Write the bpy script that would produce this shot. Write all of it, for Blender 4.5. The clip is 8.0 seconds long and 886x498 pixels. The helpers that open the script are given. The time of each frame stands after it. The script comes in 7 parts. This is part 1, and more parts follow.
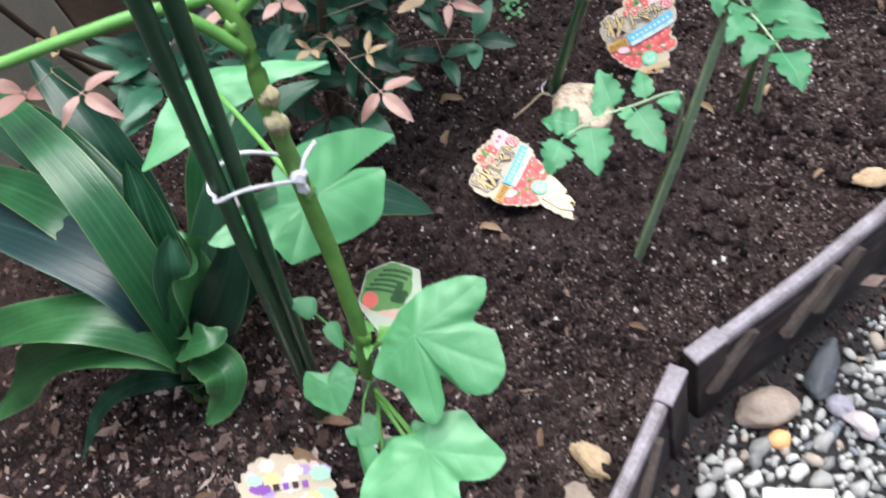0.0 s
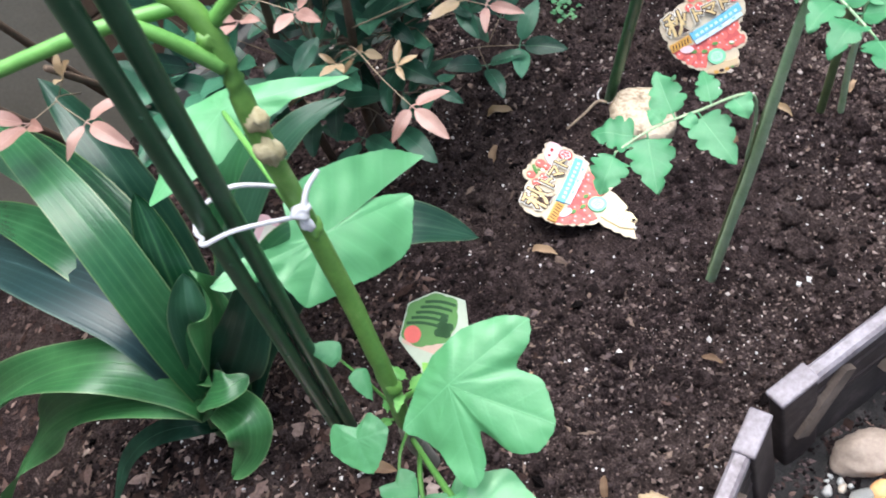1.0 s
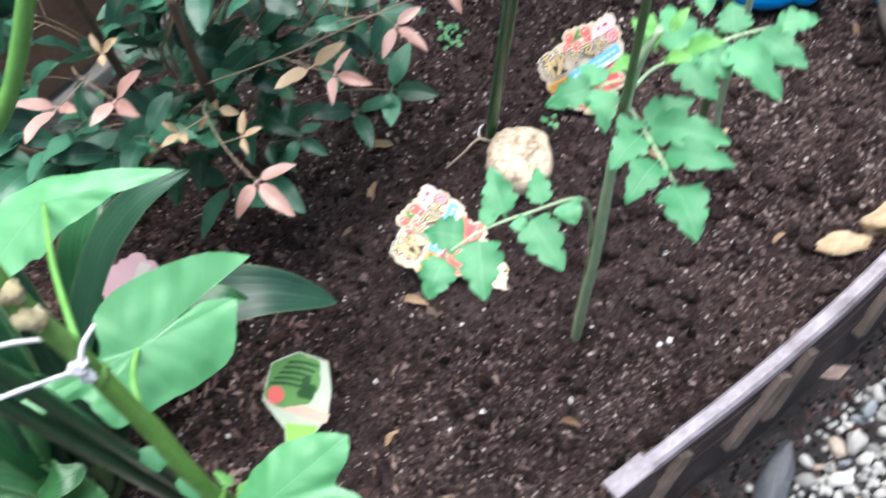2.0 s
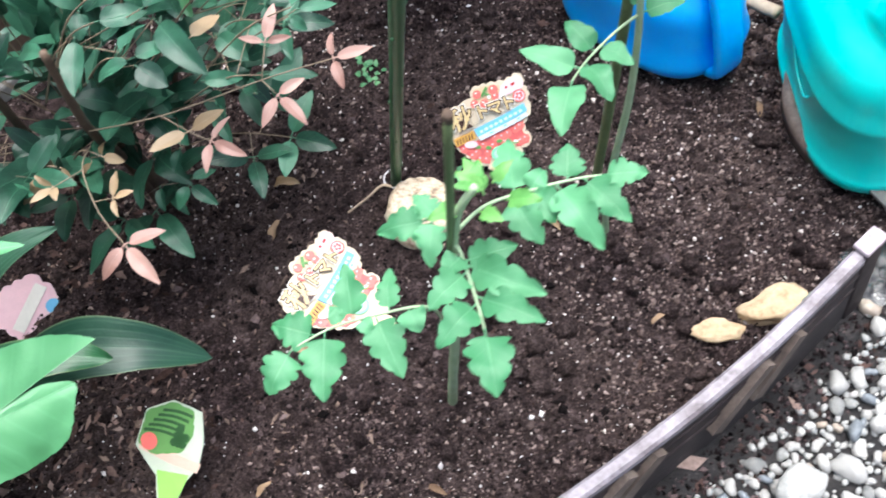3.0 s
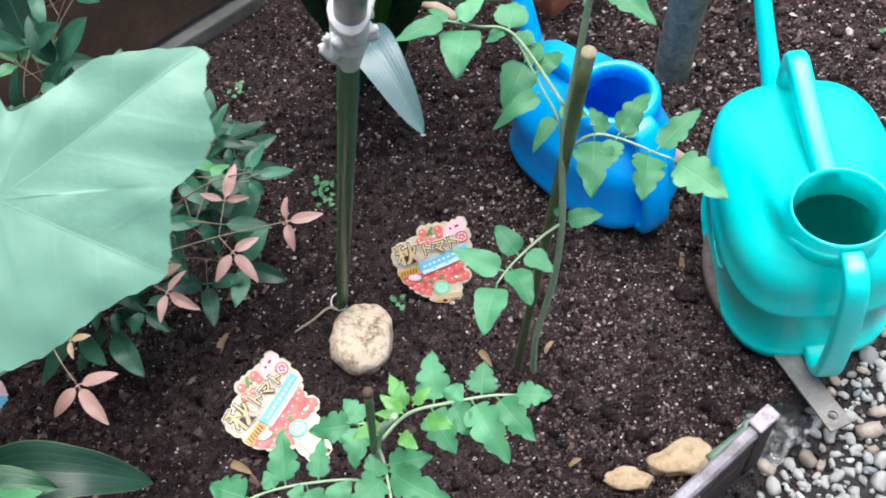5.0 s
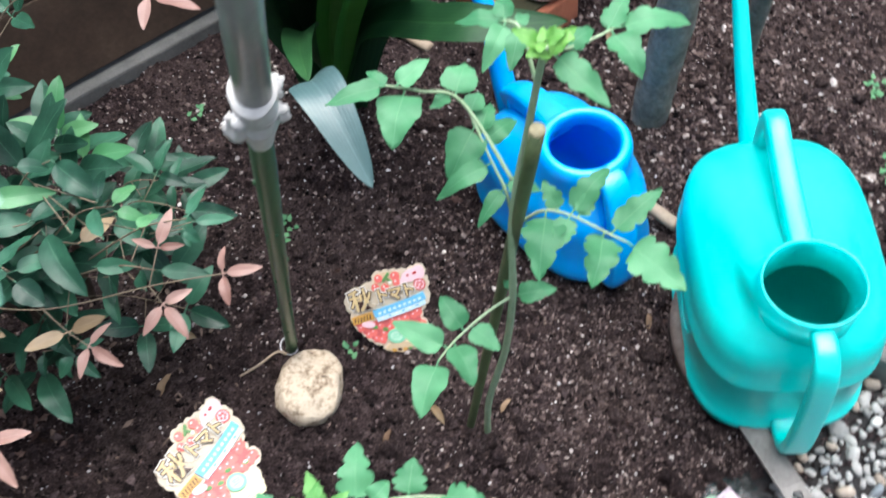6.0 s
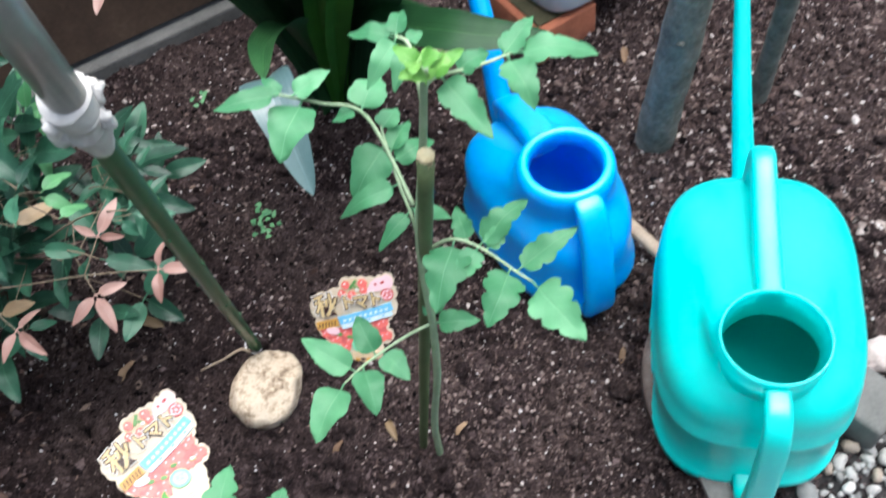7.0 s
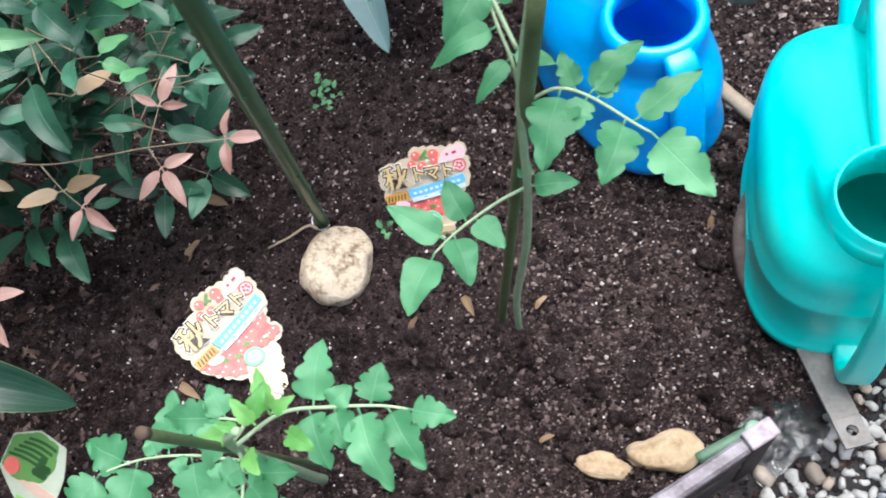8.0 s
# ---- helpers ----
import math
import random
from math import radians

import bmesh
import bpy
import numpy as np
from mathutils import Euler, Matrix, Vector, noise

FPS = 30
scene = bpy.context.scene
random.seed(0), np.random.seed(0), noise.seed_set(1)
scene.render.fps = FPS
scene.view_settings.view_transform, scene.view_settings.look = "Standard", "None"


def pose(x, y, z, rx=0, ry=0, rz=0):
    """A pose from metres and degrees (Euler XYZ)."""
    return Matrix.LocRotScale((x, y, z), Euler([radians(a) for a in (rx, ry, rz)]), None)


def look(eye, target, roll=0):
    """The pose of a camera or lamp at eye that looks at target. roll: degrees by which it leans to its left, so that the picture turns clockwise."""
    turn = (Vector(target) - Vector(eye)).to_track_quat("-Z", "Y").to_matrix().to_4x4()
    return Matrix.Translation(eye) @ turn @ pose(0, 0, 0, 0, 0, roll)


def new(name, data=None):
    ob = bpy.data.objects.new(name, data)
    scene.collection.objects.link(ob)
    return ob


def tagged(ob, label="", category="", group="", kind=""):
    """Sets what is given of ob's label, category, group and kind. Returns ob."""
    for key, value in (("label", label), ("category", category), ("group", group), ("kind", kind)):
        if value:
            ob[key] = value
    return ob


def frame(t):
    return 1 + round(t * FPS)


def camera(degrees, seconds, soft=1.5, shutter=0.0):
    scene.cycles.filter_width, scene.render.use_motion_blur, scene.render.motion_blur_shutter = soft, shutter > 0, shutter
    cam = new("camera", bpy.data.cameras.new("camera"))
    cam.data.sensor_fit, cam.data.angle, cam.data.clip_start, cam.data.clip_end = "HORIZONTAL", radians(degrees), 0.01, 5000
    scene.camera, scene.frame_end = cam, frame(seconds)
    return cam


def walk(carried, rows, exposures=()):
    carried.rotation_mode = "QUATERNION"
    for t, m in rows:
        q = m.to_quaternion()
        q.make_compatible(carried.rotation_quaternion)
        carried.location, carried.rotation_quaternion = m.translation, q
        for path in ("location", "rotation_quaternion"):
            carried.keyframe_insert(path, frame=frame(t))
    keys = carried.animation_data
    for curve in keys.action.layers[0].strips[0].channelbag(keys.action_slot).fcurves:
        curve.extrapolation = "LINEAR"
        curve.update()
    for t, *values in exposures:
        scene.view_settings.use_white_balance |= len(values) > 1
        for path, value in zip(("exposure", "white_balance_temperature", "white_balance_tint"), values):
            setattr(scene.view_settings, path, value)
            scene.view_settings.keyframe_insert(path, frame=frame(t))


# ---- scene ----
cam = camera(53.0, 8.0, 1.8, 0.45)
PATH = [
    (0, (-0.309, -0.206, 0.852), (-0.333, 0.998, -0.745), -23.1),
    (0.5, (-0.303, -0.157, 0.833), (-0.401, 1.097, -0.722), -25.7),
    (1, (-0.282, -0.147, 0.785), (-0.442, 1.12, -0.755), -29.5),
    (1.5, (-0.243, -0.144, 0.77), (-0.411, 1.042, -0.832), -32.3),
    (2, (-0.157, -0.081, 0.806), (-0.271, 1.067, -0.827), -28.4),
    (2.2, (-0.149, -0.068, 0.812), (-0.173, 1.082, -0.824), -22.8),
    (3.3, (-0.011, -0.023, 0.854), (-0.108, 1.031, -0.842), -23.9),
    (3.5, (-0.008, -0.018, 0.872), (-0.079, 1.046, -0.82), -22.3),
    (4, (-0.007, -0.004, 0.906), (-0.026, 1.096, -0.764), -18.5),
    (4.5, (0.0, 0.0, 0.93), (0.0, 1.137, -0.715), -16.5),
    (4.7, (0.005, 0.007, 0.948), (0.018, 1.129, -0.708), -15.7),
    (5.8, (0.044, 0.059, 0.923), (0.106, 1.157, -0.747), -12.8),
    (6, (0.058, 0.077, 0.922), (0.12, 1.191, -0.738), -11.0),
    (6.5, (0.135, 0.091, 0.92), (0.172, 1.253, -0.708), -8.7),
    (7, (0.157, 0.094, 0.894), (0.086, 1.224, -0.755), -11.5),
    (7.5, (0.145, 0.098, 0.863), (-0.027, 1.071, -0.876), -17.9),
    (8, (0.12, 0.112, 0.849), (-0.089, 1.027, -0.917), -20.7),
]
walk(cam, [(t, look(eye, target, roll)) for t, eye, target, roll in PATH], [(t, stops, 6050, 8) for t, stops in ((0.0, 1.10), (0.5, 1.42), (1.0, 1.33), (1.5, 1.22), (2.2, 1.46), (3.3, 1.50), (4.0, 1.22), (4.5, 0.94), (6.0, 1.08), (8.0, 1.04))])

# ---- light ----
world = bpy.data.worlds.new("sky")
scene.world = world
world.use_nodes = True
wn = world.node_tree
sky = wn.nodes.new("ShaderNodeTexSky")
sky.sky_type, sky.sun_disc = "NISHITA", False
sky.sun_elevation, sky.sun_rotation = radians(79), radians(54)
sky.air_density, sky.dust_density, sky.ozone_density = 1.0, 8.0, 0.7
wn.links.new(sky.outputs["Color"], wn.nodes["Background"].inputs["Color"])
wn.nodes["Background"].inputs["Strength"].default_value = 0.115
sun = new("sun", bpy.data.lights.new("sun", "SUN"))
sun.data.energy, sun.data.angle, sun.data.color = 2.2, radians(60), (0.97, 1.0, 1.02)
sun.matrix_world = look((0.35, 0.25, 2.2), (0, 0, 0))


# ---- materials ----
def nodes_of(name, rough=0.6, metal=0.0, spec=0.5):
    m = bpy.data.materials.new(name)
    m.use_nodes = True
    nt = m.node_tree
    b = nt.nodes["Principled BSDF"]
    b.inputs["Roughness"].default_value = rough
    b.inputs["Metallic"].default_value = metal
    b.inputs["Specular IOR Level"].default_value = spec
    return m, nt, b


def node(nt, kind, **inputs):
    n = nt.nodes.new(kind)
    for key, value in inputs.items():
        n.inputs[key.replace("_", " ")].default_value = value
    return n


def noise_of(nt, scale, detail=4.0, rough=0.6, coord="Object"):
    tc = nt.nodes.new("ShaderNodeTexCoord")
    n = node(nt, "ShaderNodeTexNoise", Scale=scale, Detail=detail, Roughness=rough)
    nt.links.new(tc.outputs[coord], n.inputs["Vector"])
    return n


def ramp(nt, source, stops):
    r = nt.nodes.new("ShaderNodeValToRGB")
    e = r.color_ramp.elements
    while len(e) < len(stops):
        e.new(0.5)
    for k, (p, c) in enumerate(stops):
        e[k].position, e[k].color = p, (*c, 1)
    nt.links.new(source, r.inputs["Fac"])
    return r


def math_node(nt, op, a, b=None, clamp=False):
    n = nt.nodes.new("ShaderNodeMath")
    n.operation, n.use_clamp = op, clamp
    for k, v in ((0, a), (1, b)):
        if v is None:
            continue
        if isinstance(v, (int, float)):
            n.inputs[k].default_value = v
        else:
            nt.links.new(v, n.inputs[k])
    return n.outputs[0]


def mix(nt, fac, a, b, blend="MIX"):
    n = nt.nodes.new("ShaderNodeMix")
    n.data_type, n.blend_type = "RGBA", blend
    for k, v in ((0, fac), (6, a), (7, b)):
        if isinstance(v, (int, float)):
            n.inputs[k].default_value = v
        elif isinstance(v, tuple):
            n.inputs[k].default_value = (*v, 1)
        else:
            nt.links.new(v, n.inputs[k])
    return n.outputs[2]


def bump(nt, bsdf, height, strength=0.3, distance=0.002):
    n = node(nt, "ShaderNodeBump", Strength=strength, Distance=distance)
    nt.links.new(height, n.inputs["Height"])
    nt.links.new(n.outputs[0], bsdf.inputs["Normal"])


def mottled(name, stops, scale=20.0, fine=150.0, rough=0.6, metal=0.0, relief=0.3, distance=0.002, vary=0.0, spec=0.5):
    """A surface with broad stains and fine grain; vary: how far alike pieces differ."""
    m, nt, b = nodes_of(name, rough, metal, spec)
    big, small = noise_of(nt, scale, 5), noise_of(nt, fine, 3)
    both = math_node(nt, "ADD", math_node(nt, "MULTIPLY", big.outputs["Fac"], 0.7), math_node(nt, "MULTIPLY", small.outputs["Fac"], 0.3))
    col = ramp(nt, both, stops).outputs["Color"]
    if vary:
        info = nt.nodes.new("ShaderNodeObjectInfo")
        hsv = node(nt, "ShaderNodeHueSaturation")
        nt.links.new(col, hsv.inputs["Color"])
        nt.links.new(math_node(nt, "ADD", math_node(nt, "MULTIPLY", info.outputs["Random"], 2 * vary), 1 - vary), hsv.inputs["Value"])
        col = hsv.outputs["Color"]
    nt.links.new(col, b.inputs["Base Color"])
    if relief:
        bump(nt, b, both, relief, distance)
    return m


def leaf_material(name, dark, light, vein, rough=0.45, through_light=0.25, veins=9.0, rib=0.05, spec=0.5, streak=False, edge=None):
    """A leaf: midrib and side veins along the blade, blotches, and light that shines through. streak: veins run lengthways."""
    m, nt, b = nodes_of(name, rough, 0.0, spec)
    uv = nt.nodes.new("ShaderNodeUVMap")
    sep = nt.nodes.new("ShaderNodeSeparateXYZ")
    nt.links.new(uv.outputs[0], sep.inputs[0])
    across = math_node(nt, "ABSOLUTE", math_node(nt, "MULTIPLY", math_node(nt, "SUBTRACT", sep.outputs[0], 0.5), 2.0))
    along = sep.outputs[1]
    mid = math_node(nt, "SUBTRACT", 1.0, math_node(nt, "DIVIDE", across, rib, True), True)
    if streak:
        wave = math_node(nt, "SINE", math_node(nt, "MULTIPLY", across, veins * 6.0))
    else:
        wave = math_node(nt, "SINE", math_node(nt, "MULTIPLY", math_node(nt, "SUBTRACT", along, math_node(nt, "MULTIPLY", across, 0.28)), veins * 6.28))
    side = math_node(nt, "MULTIPLY", math_node(nt, "POWER", math_node(nt, "MAXIMUM", wave, 0.0), 14.0 if not streak else 2.0), 0.16 if not streak else 0.34)
    lines = math_node(nt, "MAXIMUM", mid, side, True)
    n1, n2 = noise_of(nt, 28.0, 4), noise_of(nt, 260.0, 3)
    info = nt.nodes.new("ShaderNodeObjectInfo")
    f = math_node(nt, "ADD", math_node(nt, "MULTIPLY", n1.outputs["Fac"], 0.8), math_node(nt, "MULTIPLY", math_node(nt, "SUBTRACT", info.outputs["Random"], 0.5), 0.6), True)
    col = ramp(nt, f, [(0.2, dark), (0.75, light)]).outputs["Color"]
    col = mix(nt, math_node(nt, "MULTIPLY", lines, 0.5), col, vein)
    if edge:
        rim = math_node(nt, "MULTIPLY", math_node(nt, "SUBTRACT", across, 0.93, True), 14.0, True)
        col = mix(nt, rim, col, edge)
    nt.links.new(col, b.inputs["Base Color"])
    height = math_node(nt, "ADD", math_node(nt, "MULTIPLY", lines, -0.7), math_node(nt, "MULTIPLY", n2.outputs["Fac"], 0.5))
    bump(nt, b, height, 0.35, 0.0012)
    t = nt.nodes.new("ShaderNodeBsdfTranslucent")
    nt.links.new(col, t.inputs["Color"])
    ms = node(nt, "ShaderNodeMixShader", Fac=through_light)
    nt.links.new(b.outputs[0], ms.inputs[1])
    nt.links.new(t.outputs[0], ms.inputs[2])
    nt.links.new(ms.outputs[0], nt.nodes["Material Output"].inputs["Surface"])
    return m


def soil_material():
    m, nt, b = nodes_of("soil", 0.95, 0.0, 0.04)
    big, mid, fine = noise_of(nt, 5.0, 4), noise_of(nt, 60.0, 6, 0.7), noise_of(nt, 420.0, 4, 0.7)
    v = node(nt, "ShaderNodeTexVoronoi", Scale=170.0)
    tc = nt.nodes.new("ShaderNodeTexCoord")
    nt.links.new(tc.outputs["Object"], v.inputs["Vector"])
    grain = math_node(nt, "ADD", math_node(nt, "MULTIPLY", mid.outputs["Fac"], 0.5), math_node(nt, "MULTIPLY", fine.outputs["Fac"], 0.5))
    damp = ramp(nt, grain, [(0.32, (0.0030, 0.0021, 0.0022)), (0.5, (0.026, 0.0178, 0.0180)), (0.70, (0.13, 0.093, 0.092))]).outputs["Color"]
    dry = ramp(nt, grain, [(0.3, (0.007, 0.0048, 0.0046)), (0.5, (0.055, 0.039, 0.0365)), (0.70, (0.18, 0.135, 0.125))]).outputs["Color"]
    where = ramp(nt, big.outputs["Fac"], [(0.42, (0, 0, 0)), (0.64, (1, 1, 1))]).outputs["Color"]
    col = mix(nt, where, damp, dry)
    nt.links.new(col, b.inputs["Base Color"])
    h = math_node(nt, "ADD", grain, math_node(nt, "MULTIPLY", v.outputs["Distance"], -0.5))
    bump(nt, b, h, 1.0, 0.010)
    return m


def bits_material(name, stops, fine=500.0):
    """Loose bits of many kinds: each bit has its own tone, with a fine grain on it."""
    m, nt, b = nodes_of(name, 0.92, 0.0, 0.06)
    geo = nt.nodes.new("ShaderNodeNewGeometry")
    col = ramp(nt, geo.outputs["Random Per Island"], stops).outputs["Color"]
    n = noise_of(nt, fine, 3)
    hsv = node(nt, "ShaderNodeHueSaturation")
    nt.links.new(col, hsv.inputs["Color"])
    nt.links.new(math_node(nt, "ADD", math_node(nt, "MULTIPLY", n.outputs["Fac"], 1.4), 0.3), hsv.inputs["Value"])
    nt.links.new(hsv.outputs["Color"], b.inputs["Base Color"])
    bump(nt, b, n.outputs["Fac"], 0.5, 0.002)
    return m


SOIL = soil_material()
# Dark earth beside the border, its colour deepened for the shadow there.
GRIT = mottled("shaded_dark_grit", [(0.3, (0.004, 0.0038, 0.004)), (0.55, (0.016, 0.014, 0.014)), (0.75, (0.07, 0.06, 0.057))], 60, 400, 0.95, relief=0.9, distance=0.005)
CRUMB = bits_material("soil_crumbs", [(0.0, (0.003, 0.0022, 0.0024)), (0.45, (0.018, 0.0125, 0.0128)), (0.8, (0.052, 0.037, 0.037)), (1.0, (0.125, 0.092, 0.090))], 300)
PERLITE = mottled("perlite", [(0.3, (0.34, 0.31, 0.31)), (0.7, (0.80, 0.78, 0.77))], 60, 500, 0.9, relief=0.4)
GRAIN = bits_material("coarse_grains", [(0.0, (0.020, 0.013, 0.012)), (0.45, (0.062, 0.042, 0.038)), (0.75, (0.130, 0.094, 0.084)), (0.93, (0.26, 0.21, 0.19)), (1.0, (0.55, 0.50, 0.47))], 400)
# Dry soil tone, set paler to carry the fuller light on the right.
DRY_LIT_CRUMB = bits_material("dry_lit_soil_crumbs", [(0.0, (0.012, 0.008, 0.0075)), (0.5, (0.056, 0.040, 0.0375)), (0.9, (0.15, 0.11, 0.10)), (1.0, (0.28, 0.22, 0.20))], 300)
CHIP = mottled("wood_chips", [(0.3, (0.05, 0.030, 0.022)), (0.5, (0.12, 0.08, 0.062)), (0.75, (0.26, 0.19, 0.15))], 50, 400, 0.85)
STONE = mottled("pale_stone", [(0.34, (0.07, 0.05, 0.038)), (0.42, (0.30, 0.22, 0.145)), (0.52, (0.56, 0.46, 0.34)), (0.8, (0.66, 0.58, 0.46))], 70, 260, 0.8, relief=0.9, distance=0.006)
TAN_STONE = mottled("tan_stone", [(0.3, (0.20, 0.13, 0.07)), (0.45, (0.37, 0.265, 0.16)), (0.6, (0.47, 0.36, 0.235)), (0.8, (0.58, 0.49, 0.37))], 45, 260, 0.85, relief=0.7, distance=0.004)
BROWN_STONE = mottled("brown_stone", [(0.3, (0.19, 0.145, 0.115)), (0.7, (0.36, 0.29, 0.24))], 30, 240, 0.75, relief=0.4)
PEBBLES = [
    mottled("white_pebble", [(0.3, (0.27, 0.262, 0.25)), (0.5, (0.42, 0.41, 0.39)), (0.75, (0.57, 0.56, 0.53))], 55, 300, 0.75, vary=0.35, relief=0.5),
    mottled("grey_pebble", [(0.3, (0.12, 0.125, 0.125)), (0.5, (0.22, 0.22, 0.21)), (0.75, (0.36, 0.355, 0.34))], 55, 300, 0.75, vary=0.35, relief=0.5),
    mottled("buff_pebble", [(0.3, (0.16, 0.125, 0.095)), (0.5, (0.28, 0.23, 0.185)), (0.75, (0.42, 0.37, 0.31))], 55, 300, 0.75, vary=0.35, relief=0.5),
    mottled("slate_pebble", [(0.3, (0.08, 0.09, 0.10)), (0.7, (0.20, 0.22, 0.24))], 40, 300, 0.6, vary=0.25),
]
ORANGE_PEBBLE = mottled("orange_pebble", [(0.3, (0.50, 0.20, 0.06)), (0.7, (0.70, 0.40, 0.18))], 50, 300, 0.6)
TEAL = mottled("teal_plastic", [(0.3, (0.008, 0.62, 0.575)), (0.7, (0.025, 0.70, 0.655))], 14, 200, 0.32, relief=0.05, distance=0.001, spec=0.6)
BLUE = mottled("blue_plastic", [(0.3, (0.0, 0.32, 0.86)), (0.7, (0.008, 0.41, 0.94))], 14, 200, 0.32, relief=0.05, distance=0.001, spec=0.6)
# Board brown, darkened so that its colour holds the shade on the gravel side.
EDGING = mottled("weathered_shaded_brown", [(0.3, (0.009, 0.006, 0.006)), (0.5, (0.024, 0.017, 0.017)), (0.68, (0.055, 0.042, 0.042)), (0.85, (0.14, 0.115, 0.115))], 30, 220, 0.7, relief=0.4, spec=0.3)
# Lower board: soil stains, and deeper shade mixed into the colour.
EDGING_SHADED = mottled("stained_shaded_plastic", [(0.3, (0.008, 0.006, 0.006)), (0.55, (0.024, 0.018, 0.018)), (0.8, (0.09, 0.07, 0.068))], 30, 220, 0.8, relief=0.5)
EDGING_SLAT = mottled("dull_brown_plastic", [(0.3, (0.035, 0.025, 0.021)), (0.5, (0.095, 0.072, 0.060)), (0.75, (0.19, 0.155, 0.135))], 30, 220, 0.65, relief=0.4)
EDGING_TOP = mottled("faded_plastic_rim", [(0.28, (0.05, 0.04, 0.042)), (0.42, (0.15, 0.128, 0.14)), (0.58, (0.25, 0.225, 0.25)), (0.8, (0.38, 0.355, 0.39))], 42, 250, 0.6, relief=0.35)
for m, f in ((TEAL, 0.32), (BLUE, 0.32)):
    m.node_tree.nodes["Principled BSDF"].inputs["Coat Weight"].default_value = 0.35
    m.node_tree.nodes["Principled BSDF"].inputs["Coat Roughness"].default_value = f
    m.node_tree.nodes["Principled BSDF"].inputs["Subsurface Weight"].default_value = 0.5
    m.node_tree.nodes["Principled BSDF"].inputs["Subsurface Radius"].default_value = (0.3, 1.0, 1.0)
    m.node_tree.nodes["Principled BSDF"].inputs["Subsurface Scale"].default_value = 0.03
GREEN_POLE = mottled("dark_green_coated_steel", [(0.3, (0.014, 0.050, 0.024)), (0.7, (0.036, 0.092, 0.045))], 30, 300, 0.35, relief=0.15, distance=0.0006)
OLIVE_POLE = mottled("olive_coated_steel", [(0.3, (0.028, 0.090, 0.036)), (0.7, (0.062, 0.160, 0.068))], 30, 300, 0.4, relief=0.15, distance=0.0006)
GREY_POLE = mottled("grey_pipe", [(0.3, (0.20, 0.205, 0.19)), (0.5, (0.29, 0.295, 0.275)), (0.75, (0.38, 0.38, 0.36))], 22, 220, 0.3, relief=0.15, spec=0.8)
TAPE = mottled("white_tape", [(0.3, (0.55, 0.52, 0.48)), (0.7, (0.78, 0.76, 0.72))], 60, 300, 0.45, relief=0.5)
STRING = mottled("white_string", [(0.3, (0.55, 0.54, 0.56)), (0.7, (0.80, 0.79, 0.80))], 300, 900, 0.9, relief=0.5)
BARK = mottled("smooth_grey_bark", [(0.32, (0.055, 0.054, 0.044)), (0.48, (0.14, 0.138, 0.115)), (0.58, (0.20, 0.197, 0.165)), (0.72, (0.31, 0.30, 0.26))], 34, 190, 0.85, relief=0.9, distance=0.006)
CANE = mottled("brown_cane", [(0.3, (0.05, 0.03, 0.02)), (0.7, (0.13, 0.085, 0.055))], 40, 300, 0.8)
BRICK = mottled("red_brick", [(0.3, (0.22, 0.07, 0.035)), (0.6, (0.40, 0.13, 0.065)), (0.85, (0.50, 0.22, 0.13))], 25, 240, 0.9, relief=0.5)
MOSS = mottled("mossy_top", [(0.3, (0.03, 0.035, 0.012)), (0.6, (0.07, 0.06, 0.03)), (0.85, (0.20, 0.10, 0.06))], 30, 260, 0.95, relief=0.6)
PLANTER = mottled("off_white_plastic", [(0.3, (0.66, 0.64, 0.63)), (0.7, (0.78, 0.76, 0.75))], 8, 120, 0.4, relief=0.1)
BOARD = mottled("stained_brown_board", [(0.3, (0.045, 0.027, 0.018)), (0.55, (0.095, 0.060, 0.040)), (0.8, (0.16, 0.105, 0.07))], 14, 130, 0.7, relief=0.4)
CONCRETE = mottled("grey_concrete", [(0.3, (0.07, 0.07, 0.066)), (0.7, (0.17, 0.165, 0.155))], 18, 240, 0.9, relief=0.4)
STEEL = mottled("dull_grey_steel", [(0.3, (0.09, 0.08, 0.073)), (0.5, (0.165, 0.15, 0.14)), (0.75, (0.26, 0.245, 0.23))], 40, 260, 0.55, 0.2, relief=0.3)
RUST = mottled("rusty_blade", [(0.3, (0.075, 0.055, 0.045)), (0.5, (0.14, 0.105, 0.088)), (0.75, (0.25, 0.20, 0.17))], 40, 260, 0.7, 0.2, relief=0.4)
WOOD = mottled("bare_wood_stick", [(0.3, (0.22, 0.16, 0.11)), (0.7, (0.42, 0.34, 0.25))], 30, 300, 0.8)
FILM = mottled("crumpled_clear_film", [(0.3, (0.035, 0.033, 0.032)), (0.5, (0.085, 0.085, 0.085)), (0.7, (0.22, 0.225, 0.23))], 70, 300, 0.25, relief=0.9)
FILM.node_tree.nodes["Principled BSDF"].inputs["Transmission Weight"].default_value = 0.75
STEM_G = mottled("green_stem", [(0.3, (0.075, 0.175, 0.035)), (0.6, (0.13, 0.28, 0.055)), (0.85, (0.25, 0.36, 0.12))], 40, 300, 0.42, relief=0.25)
PETIOLE = mottled("pale_green_stalk", [(0.3, (0.085, 0.25, 0.045)), (0.55, (0.14, 0.34, 0.075)), (0.8, (0.22, 0.43, 0.13))], 40, 300, 0.45, relief=0.2)
STEM_T = mottled("tomato_stem", [(0.3, (0.24, 0.36, 0.19)), (0.7, (0.42, 0.53, 0.34))], 60, 500, 0.7, relief=0.3)
TWIG = mottled("pinkish_brown_twig", [(0.3, (0.13, 0.10, 0.065)), (0.7, (0.25, 0.19, 0.13))], 60, 400, 0.7)
